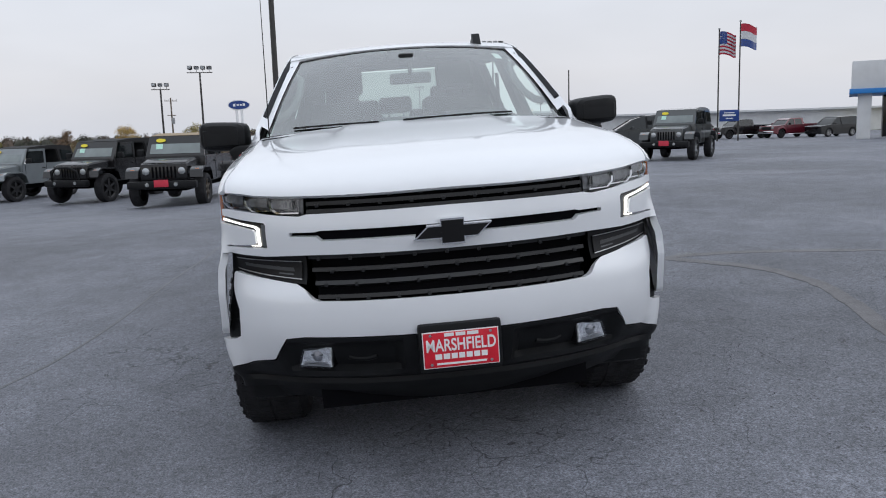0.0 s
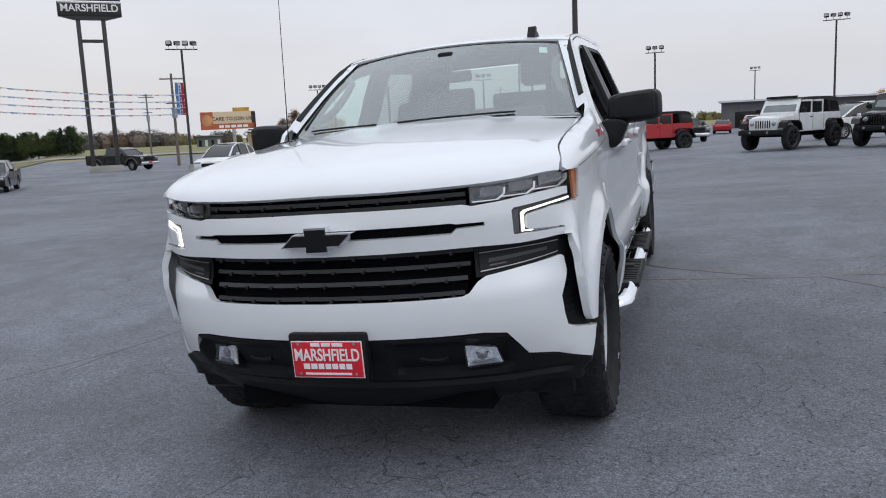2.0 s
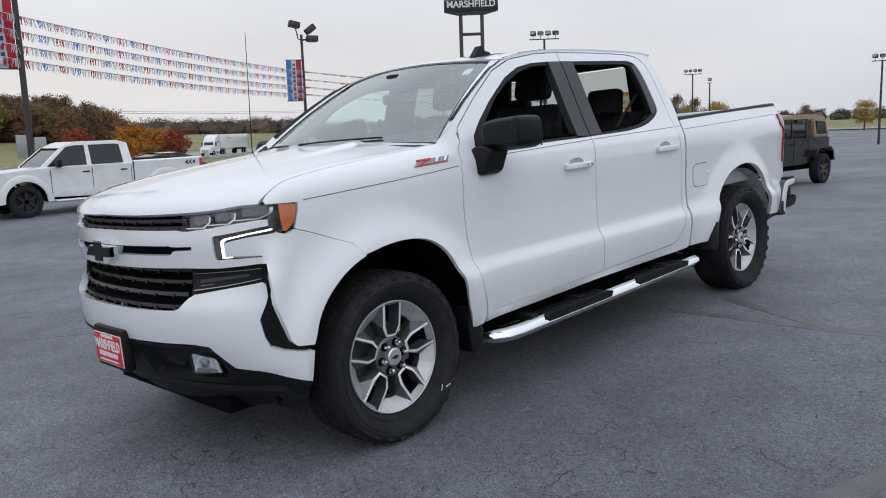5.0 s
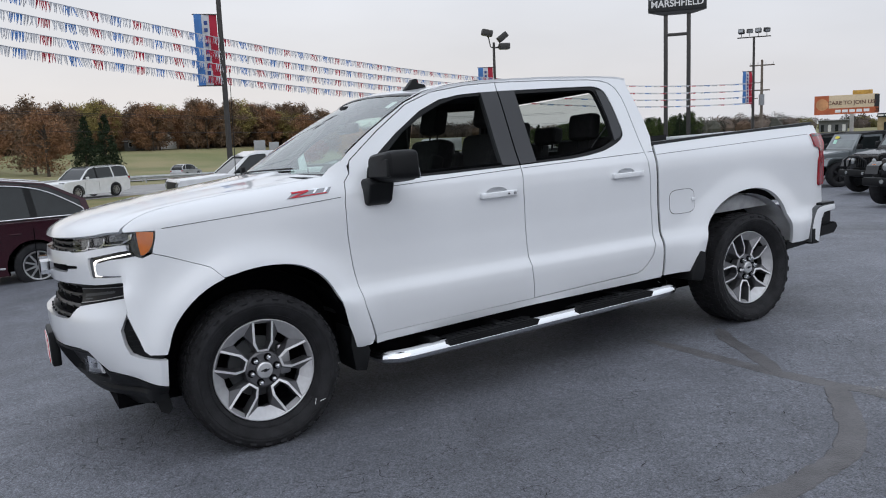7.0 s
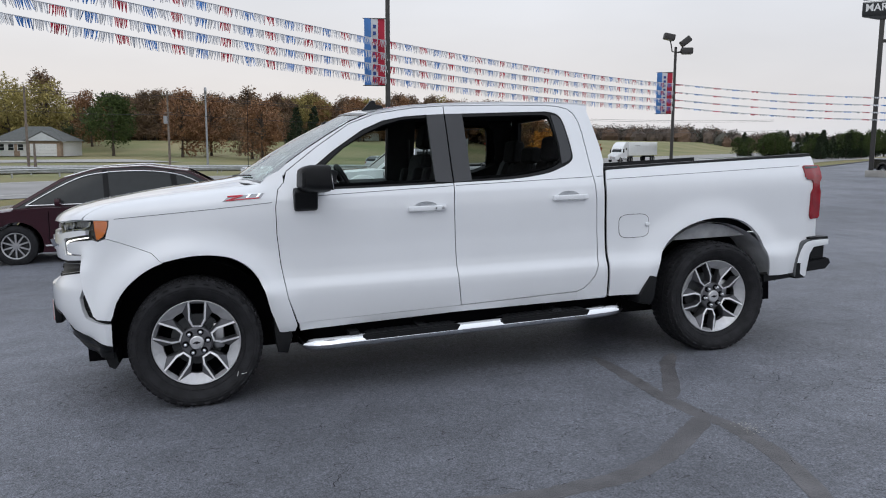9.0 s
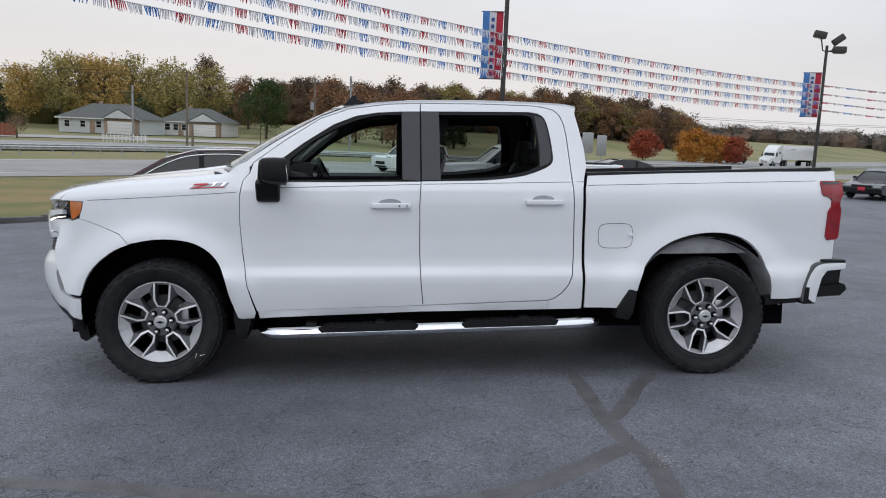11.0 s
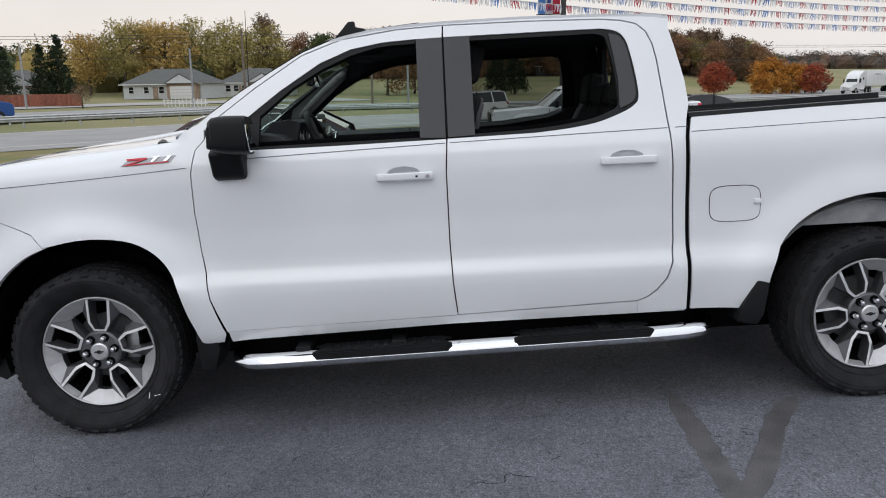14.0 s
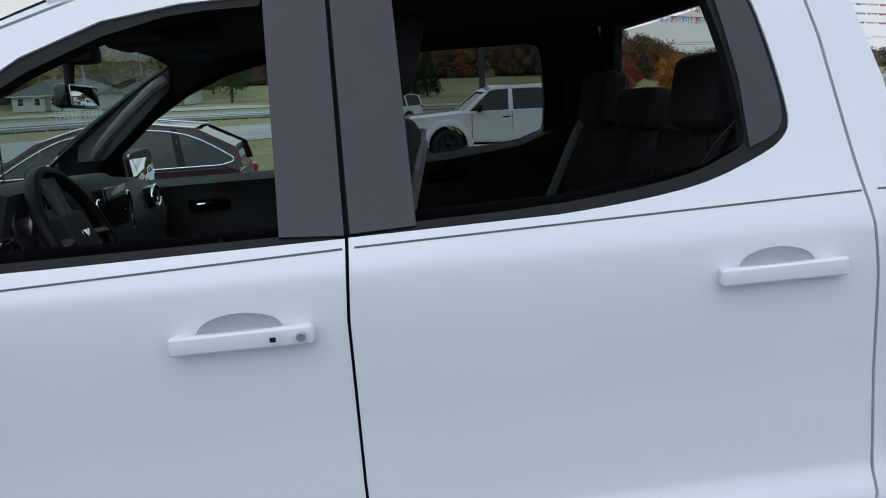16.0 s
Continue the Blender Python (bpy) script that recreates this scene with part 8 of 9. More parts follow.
pole_at = [qs(13.9, -26.0), qs(13.9, 18.1), qs(13.9, 46.0), (-31.4, 43.0)]
pole_at[0], pole_at[1], pole_at[2] = (-6.3, -13.7), (-22.0, 5.75), (-34.4, 24.6)
flood_pole(*pole_at[0], 8.6, 3, HW, "dark steel light pole at the kerb", cobra=True)
flood_pole(*pole_at[1], 8.6, 3, HW + 30, "dark steel light pole carrying a banner", cobra=True)
flood_pole(*pole_at[2], 7.6, 3, HW + 30, "dark steel light pole carrying a banner", cobra=True)
flood_pole(*pole_at[3], 8.1, 4, 40, "dark steel light pole with four heads and a banner")
banner(*pole_at[1], 3.65, 5.95, 0.72, 78, -0.82)
banner(*pole_at[2], 3.3, 5.6, 0.85, 60, -0.95)
banner(*pole_at[3], 3.1, 5.2, 0.66, 70, -0.76)

def pennant_row(a, b, sag, seed, label, gap=0.42, big=0.30, per=9):
    rnd = random.Random(seed)
    s = thing("pennant_string", label, "pennant string", None, "pennant strings")
    A, B = Vector(a), Vector(b)
    L = (B - A).length
    pts = [A.lerp(B, t) - Vector((0, 0, 4 * sag * t * (1 - t))) for t in np.linspace(0, 1, 41)]
    part("cord", tube(bmesh.new(), pts, 0.012, 5), WHITE_CLOTH, s)
    n = int(L / gap)
    order = (RED_CLOTH, WHITE_CLOTH, BLUE_CLOTH, WHITE_CLOTH)
    bms = {m.name: (bmesh.new(), m) for m in order}
    d = (B - A).normalized()
    side_v = Vector((-d.y, d.x, 0))
    for i in range(n):
        mt = order[i % 4]
        bm = bms[mt.name][0]
        t = (i + 0.5) / n
        c = A.lerp(B, t) - Vector((0, 0, 4 * sag * t * (1 - t)))
        for k in range(per):
            # fringe of narrow strips blown a little to one side
            o = c + d * ((k - (per - 1) / 2) * gap / (per + 0.6))
            ln = big * rnd.uniform(0.82, 1.06)
            sway = d * (rnd.uniform(-0.02, 0.05) + 0.05 * math.sin(i * 0.7)) + side_v * rnd.uniform(-0.08, 0.08)
            w = d * gap / (2.5 * per)
            q = [bm.verts.new(p) for p in (o - w, o + w, o + w * 0.8 + sway * 0.5 - Vector((0, 0, ln * 0.55)), o - w * 0.8 + sway * 0.5 - Vector((0, 0, ln * 0.55)))]
            bm.faces.new(q)
            q2 = [bm.verts.new(p) for p in (o + w * 0.3 + sway - Vector((0, 0, ln)), o - w * 0.6 + sway - Vector((0, 0, ln)))]
            bm.faces.new((q[3], q[2], q2[0], q2[1]))
    for nm, (bm, mt) in bms.items():
        tagged(part(nm.split("_")[0] + "_fringe", bm, mt, s, smooth=0), kind="stuff")
    return s
levels = [5.19, 4.75, 4.33, 3.92]
for k, z in enumerate(levels):
    ends = []
    for i, (x, y) in enumerate(pole_at):
        dz = (1.52, 0.0, -0.22, -0.75)[i]
        ends.append((x, y, z + dz))
    for i in range(3):
        pennant_row(ends[i], ends[i + 1], (0.26, 0.16, 0.3)[i], 10 * k + i, "string of red white and blue fringe pennants", 0.40 if i < 2 else 0.55, 0.25 if i < 2 else 0.09, 9 if i < 2 else 4)

# more light poles on and beyond the lot
flood_pole(12.6, 70.9, 9.25, 4, 0, base=False)
flood_pole(-13.3, 66.0, 7.8, 4, 10, base=False)
flood_pole(-17.3, 68.9, 6.7, 3, 10, base=False)
flood_pole(-1.8, 66.5, 7.5, 3, 0, base=False)
flood_pole(-41.7, 84.0, 7.7, 4, 25, base=False)
flood_pole(-38.6, 82.0, 6.5, 1, 25, base=False)
flood_pole(29.3, 123.0, 5.4, 3, 0, base=False)
flood_pole(38.0, 122.0, 5.8, 3, 0, base=False)
flood_pole(9.9, 124.0, 8.2, 3, 0, base=False)
flood_pole(-12.4, 132.0, 9.0, 3, 0, base=False)
flood_pole(-15.0, 133.0, 6.4, 1, 0, base=False)
single("tall_pole", rod(bmesh.new(), (0, 0, 0), (0, 0, 15), 0.15, 0.11, 14), POLE, "tall plain dark steel pole on the lot", "pole", pose(-4.2, 36.2, land(-4.2, 36.2)))
single("thin_mast", rod(bmesh.new(), (0, 0, 0), (0, 0, 6.2), 0.065, 0.05, 10), POLE, "short dark mast behind the jeeps", "pole", pose(17.0, 60.3, land(17.0, 60.3)))

# dealer sign on two legs
SX, SY = -40.7, 45.6
sg_ = thing("dealer_sign", "tall dark dealer sign on two steel legs", "sign", pose(SX, SY, land(SX, SY), 0, 0, 42))
for x in (-0.85, 0.85):
    part("leg", box(bmesh.new(), (x, 0, 5.6), (0.30, 0.30, 11.2), 0.01), POLE, sg_)
part("cross_beam", box(bmesh.new(), (0, 0, 9.6), (1.5, 0.22, 0.22), 0.01), POLE, sg_)
part("foot_plate", box(bmesh.new(), (0, 0, 0.25), (2.4, 0.5, 0.5), 0.03), CONCRETE, sg_)
pn = part("name_panel", box(bmesh.new(), (0, 0, 11.85), (4.3, 0.5, 1.0), 0.03), SIGN_DARK, sg_)
part("panel_skirt", prism(bmesh.new(), [(-2.15, 11.36), (2.15, 11.36), (1.1, 11.1), (-1.1, 11.1)], -0.22, 0.22), SIGN_DARK, sg_)
part("upper_panel", box(bmesh.new(), (0, 0, 14.2), (4.3, 0.5, 3.4), 0.03), SIGN_BLUE, sg_)
for s in (1, -1):
    m_ = pose(0, -0.262 * s, 11.9, 90, 0, 0 if s > 0 else 180)
    lettering("MARSHFIELD", 0.72, m_ @ Matrix.Diagonal((0.95, 1, 1, 1)), SIGN_WHITE, pn, bold=0.012, depth=0.01)
    part("panel_rim", box(bmesh.new(), (0, -0.255 * s, 12.30), (4.2, 0.01, 0.04)), SIGN_WHITE, pn)

# blue oval sign
OX, OY = -15.6, 104.0
fs = thing("oval_sign", "blue oval sign with white rim on a column", "sign", pose(OX, OY, land(OX, OY), 0, 0, 8))
part("column", box(bmesh.new(), (-0.32, 0, 2.9), (0.34, 0.4, 5.9), 0.03), SIGN_WHITE, fs)
part("column", box(bmesh.new(), (0.32, 0, 2.9), (0.34, 0.4, 5.9), 0.03), SIGN_WHITE, fs)
ov = part("oval", prism(bmesh.new(), [(1.42 * math.cos(a), 6.5 + 0.64 * math.sin(a)) for a in np.linspace(0, math.tau, 41)[:-1]], -0.3, 0.3), SIGN_WHITE, fs)
part("oval_face", prism(bmesh.new(), [(1.32 * math.cos(a), 6.5 + 0.55 * math.sin(a)) for a in np.linspace(0, math.tau, 41)[:-1]], -0.33, 0.33), SIGN_BLUE, ov)
for a, w in ((-0.75, 0.42), (-0.2, 0.36), (0.3, 0.34), (0.8, 0.40)):
    part("bar", box(bmesh.new(), (a * 0.8, -0.335, 6.5 + 0.03 * a), (w * 0.75, 0.02, 0.34 if abs(a) > 0.7 else 0.22), 0.005), SIGN_WHITE, ov)

# billboard
BX, BY = -86.0, 134.0
bb = thing("billboard", "orange and cream billboard on a steel column", "billboard", pose(BX, BY, land(BX, BY), 0, 0, 33))
part("column", rod(bmesh.new(), (1.0, 0, 0), (1.0, 0, 4.2), 0.35, None, 14), CONCRETE, bb)
pan = part("panel", box(bmesh.new(), (0, 0, 5.9), (10.2, 0.5, 3.4), 0.03), mat("billboard_cream", (0.62, 0.50, 0.34), 0.6, vary=0.08), bb)
OR_ = mat("billboard_orange", (0.42, 0.10, 0.035), 0.6, vary=0.15, scale=1.5)
part("left_field", box(bmesh.new(), (-4.0, -0.26, 5.9), (2.4, 0.02, 3.4)), OR_, pan)
part("disc", spin(bmesh.new(), [(0.0, 1.05), (0.02, 1.05), (0.03, 0.0)], seg=24, m=pose(-3.9, -0.27, 6.0, 0, 0, -90)), mat("billboard_tan", (0.55, 0.27, 0.12), 0.6, vary=0.2, scale=1), pan)
part("lower_band", box(bmesh.new(), (1.2, -0.26, 4.75), (8.0, 0.02, 1.1)), OR_, pan)
part("top_cutout", box(bmesh.new(), (2.6, 0, 7.9), (3.2, 0.3, 0.9), 0.2), mat("billboard_gold", (0.50, 0.28, 0.05), 0.6, vary=0.25, scale=2), pan)
part("side_panel", box(bmesh.new(), (4.9, -0.26, 5.9), (0.8, 0.02, 3.2)), SIGN_DARK, pan)
lettering("CARE TO JOIN US!", 0.95, pose(0.9, -0.28, 6.2, 90), mat("billboard_brown", (0.10, 0.03, 0.02), 0.6), pan, bold=0.015, depth=0.01)
for k in range(5):
    part("bar", box(bmesh.new(), (-1.3 + 1.15 * k, -0.28, 4.75), (0.9, 0.01, 0.5)), SIGN_WHITE, pan)

# flags on two poles
def flag(x, y, h, yaw, bands, canton, label):
    f = thing("flag_pole", label, "flag", pose(x, y, land(x, y), 0, 0, yaw), "flags")
    part("pole", rod(bmesh.new(), (0, 0, 0), (0, 0, h), 0.07, 0.05, 10), POLE, f)
    part("finial", spin(bmesh.new(), [(0, 0), (0.05, 0.09), (0.15, 0.09), (0.2, 0)], seg=10, m=pose(0, 0, h, 0, -90, 0)), GALV, f)
    n = len(bands)
    H, W = 1.95, 2.45
    for i, mt in enumerate(bands):
        bm = bmesh.new()
        rows = []
        for j in range(11):
            u = j / 10
            rows.append([bm.verts.new((0.06 + W * u * 0.92, 0.12 * math.sin(u * 7 + 0.5), h - 0.15 - H * (i + k) / n - 0.16 * u * u + 0.10 * math.sin(u * 6.0))) for k in (0, 1)])
        for a, b in zip(rows, rows[1:]):
            bm.faces.new((a[0], a[1], b[1], b[0]))
        part("stripe", bm, mt, f, smooth=60)
    if canton:
        bm = bmesh.new()
        rows = []
        for j in range(5):
            u = j / 10
            rows.append([bm.verts.new((0.06 + W * u * 0.92, 0.12 * math.sin(u * 7 + 0.5) + d, h - 0.15 - H * k - 0.16 * u * u + 0.10 * math.sin(u * 6.0))) for d, k in ((-0.012, 0.0), (-0.012, 0.54))])
        for a, b in zip(rows, rows[1:]):
            bm.faces.new((a[0], a[1], b[1], b[0]))
        part("canton", bm, SIGN_BLUE, f, smooth=60)
        for k in range(9):
            part("star", spin(bmesh.new(), [(0.0, 0.04), (0.004, 0.0)], seg=5, m=pose(0.16 + 0.2 * (k % 3) + 0.06, -0.03 + 0.12 * math.sin((0.1 + (k % 3) * 0.1) * 7 + 0.5) - 0.01, h - 0.30 - 0.2 * (k // 3), 0, 0, -90)), WHITE_CLOTH, f)
    return f
flag(31.1, 63.2, 9.5, 25, [RED_CLOTH, WHITE_CLOTH] * 6 + [RED_CLOTH], True, "national striped flag with blue canton on a pole")
flag(32.85, 62.9, 10.1, 25, [RED_CLOTH, WHITE_CLOTH, SIGN_BLUE], False, "red white and blue state flag on a pole")
bn = thing("cloth_sign", "blue cloth banner hung between two flag poles", "banner", pose(31.1, 63.1, land(31.1, 63.1) + 1.75, 0, 0, -9) @ Matrix.Scale(1.5, 4))
part("cloth", box(bmesh.new(), (0.6, -0.1, 0.3), (1.12, 0.02, 0.66), 0.005), SIGN_BLUE, bn)
for z, w in ((0.46, 0.6), (0.32, 0.75), (0.14, 0.4)):
    part("bar", box(bmesh.new(), (0.6, -0.115, z), (w, 0.01, 0.10 if z == 0.32 else 0.05)), SIGN_WHITE, bn)

# ---- buildings ----
WALL_W = mat("white_panel_wall", (0.62, 0.63, 0.64), 0.5, vary=0.06, scale=1)
WALL_D = mat("dark_metal_wall", (0.12, 0.125, 0.13), 0.6, vary=0.08, scale=1)
WALL_TAN = mat("tan_stucco", (0.42, 0.33, 0.20), 0.85, vary=0.1, scale=1)
BLUE_BAND = mat("blue_fascia", (0.02, 0.20, 0.55), 0.4, vary=0.05)
ROOF_SH = mat("grey_shingles", (0.10, 0.105, 0.10), 0.9, vary=0.2, scale=4, bump=0.4, bscale=12)
SIDING = mat("pale_siding", (0.50, 0.52, 0.53), 0.75, vary=0.05, scale=2)
BRICK = mat("tan_brick", (0.30, 0.22, 0.16), 0.85, vary=0.2, scale=6, bump=0.2)
DOORW = mat("garage_door_white", (0.66, 0.66, 0.65), 0.6, vary=0.04)

show = thing("showroom", "white dealership canopy with blue fascia band", "building", pose(31.3, 44.6, land(31.3, 44.6), 0, 0, -33))
part("canopy", box(bmesh.new(), (12, 4, 4.0), (24, 9, 1.8), 0.05), WALL_W, show)
part("fascia", box(bmesh.new(), (12, 4, 3.02), (24.2, 9.2, 0.30), 0.02), BLUE_BAND, show)
for k in range(5):
    part("column", box(bmesh.new(), (0.8 + 5 * k, 0.4, 1.45), (0.8, 0.8, 2.9), 0.03), WALL_W, show)
part("glass_front", box(bmesh.new(), (13, 5.5, 1.45), (22, 0.2, 2.9)), CAR_GLASS, show)
for k in range(9):
    part("mullion", box(bmesh.new(), (2 + 2.5 * k, 5.38, 1.45), (0.08, 0.08, 2.9)), GALV, show)
def shed(x, y, yaw, w, d, h, material, label, roof=None, doors=3):
    b = thing("commercial_building", label, "building", pose(x, y, land(x, y), 0, 0, yaw))
    part("wall", box(bmesh.new(), (0, d / 2, h / 2), (w, d, h)), material, b)
    part("roof", prism(bmesh.new(), [(-w / 2 - 0.4, h), (w / 2 + 0.4, h), (w / 2 + 0.4, h + 0.25), (-w / 2 - 0.4, h + 0.25)], -1.0, d + 0.5), roof or GALV, b)
    for k in range(doors):
        dx = -w / 2 + w * (k + 0.5) / doors
        part("door", box(bmesh.new(), (dx, -0.03, h * 0.32), (w / doors * 0.45, 0.08, h * 0.62)), DOORW if k % 2 else CAR_GLASS, b)
    return b
shed(58, 100, -18, 52, 18, 2.9, WALL_W, "long low pale metal warehouse", WALL_W, 0)
shed(15.0, 116, -4, 20, 12, 3.6, WALL_D, "dark metal building with overhanging roof", WALL_W, 3)
shed(30.0, 112, -8, 9, 10, 3.8, WALL_W, "white gabled shed beside the metal building", WALL_W, 1)
shed(-116.0, 212, 32, 22, 11, 3.9, WALL_TAN, "tan restaurant building with dark sign board", WALL_TAN, 4)
sb = thing("roof_sign", "black roof sign board with unreadable lettering", "sign", pose(-120.5, 204.3, land(-120, 204) + 3.7, 0, 0, 32))
part("board", box(bmesh.new(), (0, 0, 0.5), (6.4, 0.2, 1.1), 0.02), SIGN_DARK, sb)
for k in range(4):
    part("bar", box(bmesh.new(), (-2.4 + 1.6 * k, -0.11, 0.5), (1.3, 0.02, 0.4)), SIGN_WHITE, sb)
shed(-152, 226, 35, 8, 7, 3.4, WALL_D, "low dark commercial building far off", doors=4)

def house(x, y, yaw, w, d, label, garage=1, wall=None):
    h = thing("house", label, "house", pose(x, y, land(x, y), 0, 0, yaw), "houses across the highway")
    e = 2.7
    part("wall", box(bmesh.new(), (0, d / 2, e / 2), (w, d, e)), wall or SIDING, h)
    bm = bmesh.new()
    o = 0.5
    rw = d * 0.42
    v = [bm.verts.new(p) for p in ((-w / 2 - o, -o, e - 0.1), (w / 2 + o, -o, e - 0.1), (w / 2 + o, d + o, e - 0.1), (-w / 2 - o, d + o, e - 0.1), (-w / 2 + rw, d / 2, e + 2.5), (w / 2 - rw, d / 2, e + 2.5))]
    for q in ((0, 1, 5, 4), (2, 3, 4, 5), (1, 2, 5), (3, 0, 4), (3, 2, 1, 0)):
        bm.faces.new([v[i] for i in q])
    rf = part("roof", bm, ROOF_SH, h, smooth=0)
    part("eaves_board", box(bmesh.new(), (0, -o, e - 0.18), (w + 2 * o, 0.05, 0.18)), DOORW, h)
    part("chimney", box(bmesh.new(), (-w * 0.18, d * 0.6, e + 2.2), (0.5, 0.5, 1.4), 0.02), BRICK, rf)
    gx = w / 2 - 3.0
    part("garage_front", box(bmesh.new(), (gx, -0.6, e / 2), (5.6, 1.3, e)), BRICK, h)
    part("garage_door", box(bmesh.new(), (gx, -1.27, 1.1), (4.4, 0.08, 2.15), 0.02), DOORW, h)
    for k in range(3):
        part("panel_line", box(bmesh.new(), (gx, -1.315, 0.55 + 0.53 * k), (4.4, 0.01, 0.03)), GALV, h)
    bm = bmesh.new()
    v = [bm.verts.new(p) for p in ((gx - 3.3, -1.7, e - 0.1), (gx + 3.3, -1.7, e - 0.1), (gx, -1.7, e + 1.7), (gx - 3.3, 2.5, e - 0.1), (gx + 3.3, 2.5, e - 0.1), (gx, 3.2, e + 1.7))]
    for q in ((0, 1, 2), (0, 2, 5, 3), (1, 4, 5, 2)):
        bm.faces.new([v[i] for i in q])
    part("gable", bm, ROOF_SH, h, smooth=0)
    part("gable_face", prism(bmesh.new(), [(gx - 2.7, e), (gx + 2.7, e), (gx, e + 1.4)], -1.75, -1.65), SIDING, h)
    for k in range(3):
        wx = -w / 2 + 1.6 + (w - 8.5) * k / 2.2
        wn_ = part("window", box(bmesh.new(), (wx, -0.03, 1.55), (1.1, 0.12, 1.25), 0.02), DOORW, h)
        part("pane", box(bmesh.new(), (wx, -0.095, 1.55), (0.9, 0.02, 1.05)), CAR_GLASS, wn_)
        part("glazing_bar", box(bmesh.new(), (wx, -0.11, 1.55), (0.9, 0.01, 0.05)), DOORW, wn_)
    part("front_door", box(bmesh.new(), (-w / 2 + 1.6 + (w - 8.5) * 0.72, -0.03, 1.05), (0.95, 0.1, 2.1), 0.02), BRICK, h)
    return h
house(-137, -46.7, 90 - 12, 15, 9, "pale single-storey house with grey hip roof and garage")
house(-146.4, -33.3, 90 - 9, 12, 9, "white single-storey house with gabled garage", wall=DOORW)
house(-221, 36, 80, 14, 8, "long low dark house at the wood's edge", wall=WALL_D)
house(-122, -68, 95, 15, 9, "brown house at the end of the row", wall=BRICK)

# fences, guard rails, wires
rail_m = mat("guard_rail_steel", (0.42, 0.43, 0.43), 0.45, metal=0.6, vary=0.12, scale=3)
for q, nm in ((57.5, "guard_rail"), (62.0, "guard_rail")):
    g = thing(nm, "galvanised steel highway guard rail on posts", "guard rail", None, "guard rails")
    for s in np.arange(-150, 360, 30.0):
        bm = bmesh.new()
        a, b = bend(q, s), bend(q, s + 30)
        za, zb_ = land(*a), land(*b)
        rows = []
        for (x, y), z in ((a, za), (b, zb_)):
            rows.append([bm.verts.new((x + dx * -0.777, y + dx * -0.629, z + h)) for dx, h in ((0.0, 0.36), (-0.08, 0.41), (0.0, 0.48), (0.0, 0.52), (-0.08, 0.59), (0.0, 0.66))])
        for k in range(5):
            bm.faces.new((rows[0][k], rows[1][k], rows[1][k + 1], rows[0][k + 1]))
        bmesh.ops.recalc_face_normals(bm, faces=bm.faces[:])
        part("rail", bm, rail_m, g)
        for k in range(8):
            x, y = bend(q + 0.12, s + 3.75 * k)
            part("post", box(bmesh.new(), (x, y, land(x, y) + 0.30), (0.12, 0.12, 0.66)), rail_m, g)
# red panel fence and small white fence before the houses
fn_ = thing("board_fence", "red-brown board fence beside the house", "fence", None)
RF = mat("red_fence_boards", (0.22, 0.075, 0.045), 0.85, vary=0.2, scale=4, obj=0.2)
for k in range(44):
    x, y = -103.0 - 0.07 * k * 0.2, -46.0 - 0.32 * k
    part("board", box(bmesh.new(), (x, y, land(x, y) + 0.8), (0.05, 0.29, 1.6), 0.01), RF, fn_)
wf = thing("picket_fence", "low white fence in front of the house", "fence", None)
for k in range(12):
    x, y = -93.0, -31.5 + 0.45 * k
    part("picket", box(bmesh.new(), (x, y, land(x, y) + 0.5), (0.05, 0.10, 1.0), 0.01), DOORW, wf)
for z in (0.35, 0.8):
    part("fence_rail", box(bmesh.new(), (-93.0, -29.0, land(-93, -29) + z), (0.06, 5.4, 0.08)), DOORW, wf)
def utility(x, y, h, arm, label, lamp=False, mt=None):
    u = thing("utility_pole", label, "utility pole", pose(x, y, land(x, y), 0, 0, HW), "utility poles")
    part("pole", rod(bmesh.new(), (0, 0, -0.2), (0, 0, h), 0.16, 0.11, 10), mt or WOOD, u)
    if arm:
        part("cross_arm", box(bmesh.new(), (0, 0, h - 0.5), (2.2, 0.10, 0.12)), WOOD, u)
        part("cross_arm", box(bmesh.new(), (0, 0, h - 2.8), (1.4, 0.10, 0.12)), WOOD, u)
        part("transformer", rod(bmesh.new(), (0.0, -0.4, h - 4.2), (0.0, -0.4, h - 3.2), 0.25, 0.25, 12), GALV, u)
        for a in (-1.0, -0.35, 0.35, 1.0):
            part("insulator", rod(bmesh.new(), (a, 0, h - 0.45), (a, 0, h - 0.2), 0.05, 0.03, 6), SIGN_WHITE, u)
    if lamp:
        part("lamp_ring", spin(bmesh.new(), [(-0.12, 0.45), (0.12, 0.5), (0.12, 0.2), (-0.12, 0.2)], seg=16, m=pose(0, 0, h + 0.3, 0, 0, 60)), GALV, u)
    return u
utility(-92.5, -21.5, 8.9, False, "plain weathered wooden pole beside the house")
utility(-91.0, -20.5, 2.6, False, "short thick wooden post by the pole", mt=WOOD)
utility(-110.5, -2.6, 9.9, False, "grey pole with ring of lamps", True, GALV)
utility(-104.0, -7.2, 9.6, True, "wooden utility pole with cross arms and transformer")
utility(-97.5, -50.5, 8.0, False, "grey street lamp pole by the fence", mt=GALV)
utility(-96.5, -29.0, 7.0, False, "thin grey lamp pole in front of the house", mt=GALV)
utility(-46.5, 62.5, 8.8, True, "wooden utility pole with cross arms")
utility(-78.0, 99.5, 9.6, True, "wooden utility pole far along the highway")
utility(-30.0, 130.0, 9.0, True, "wooden utility pole behind the lot")
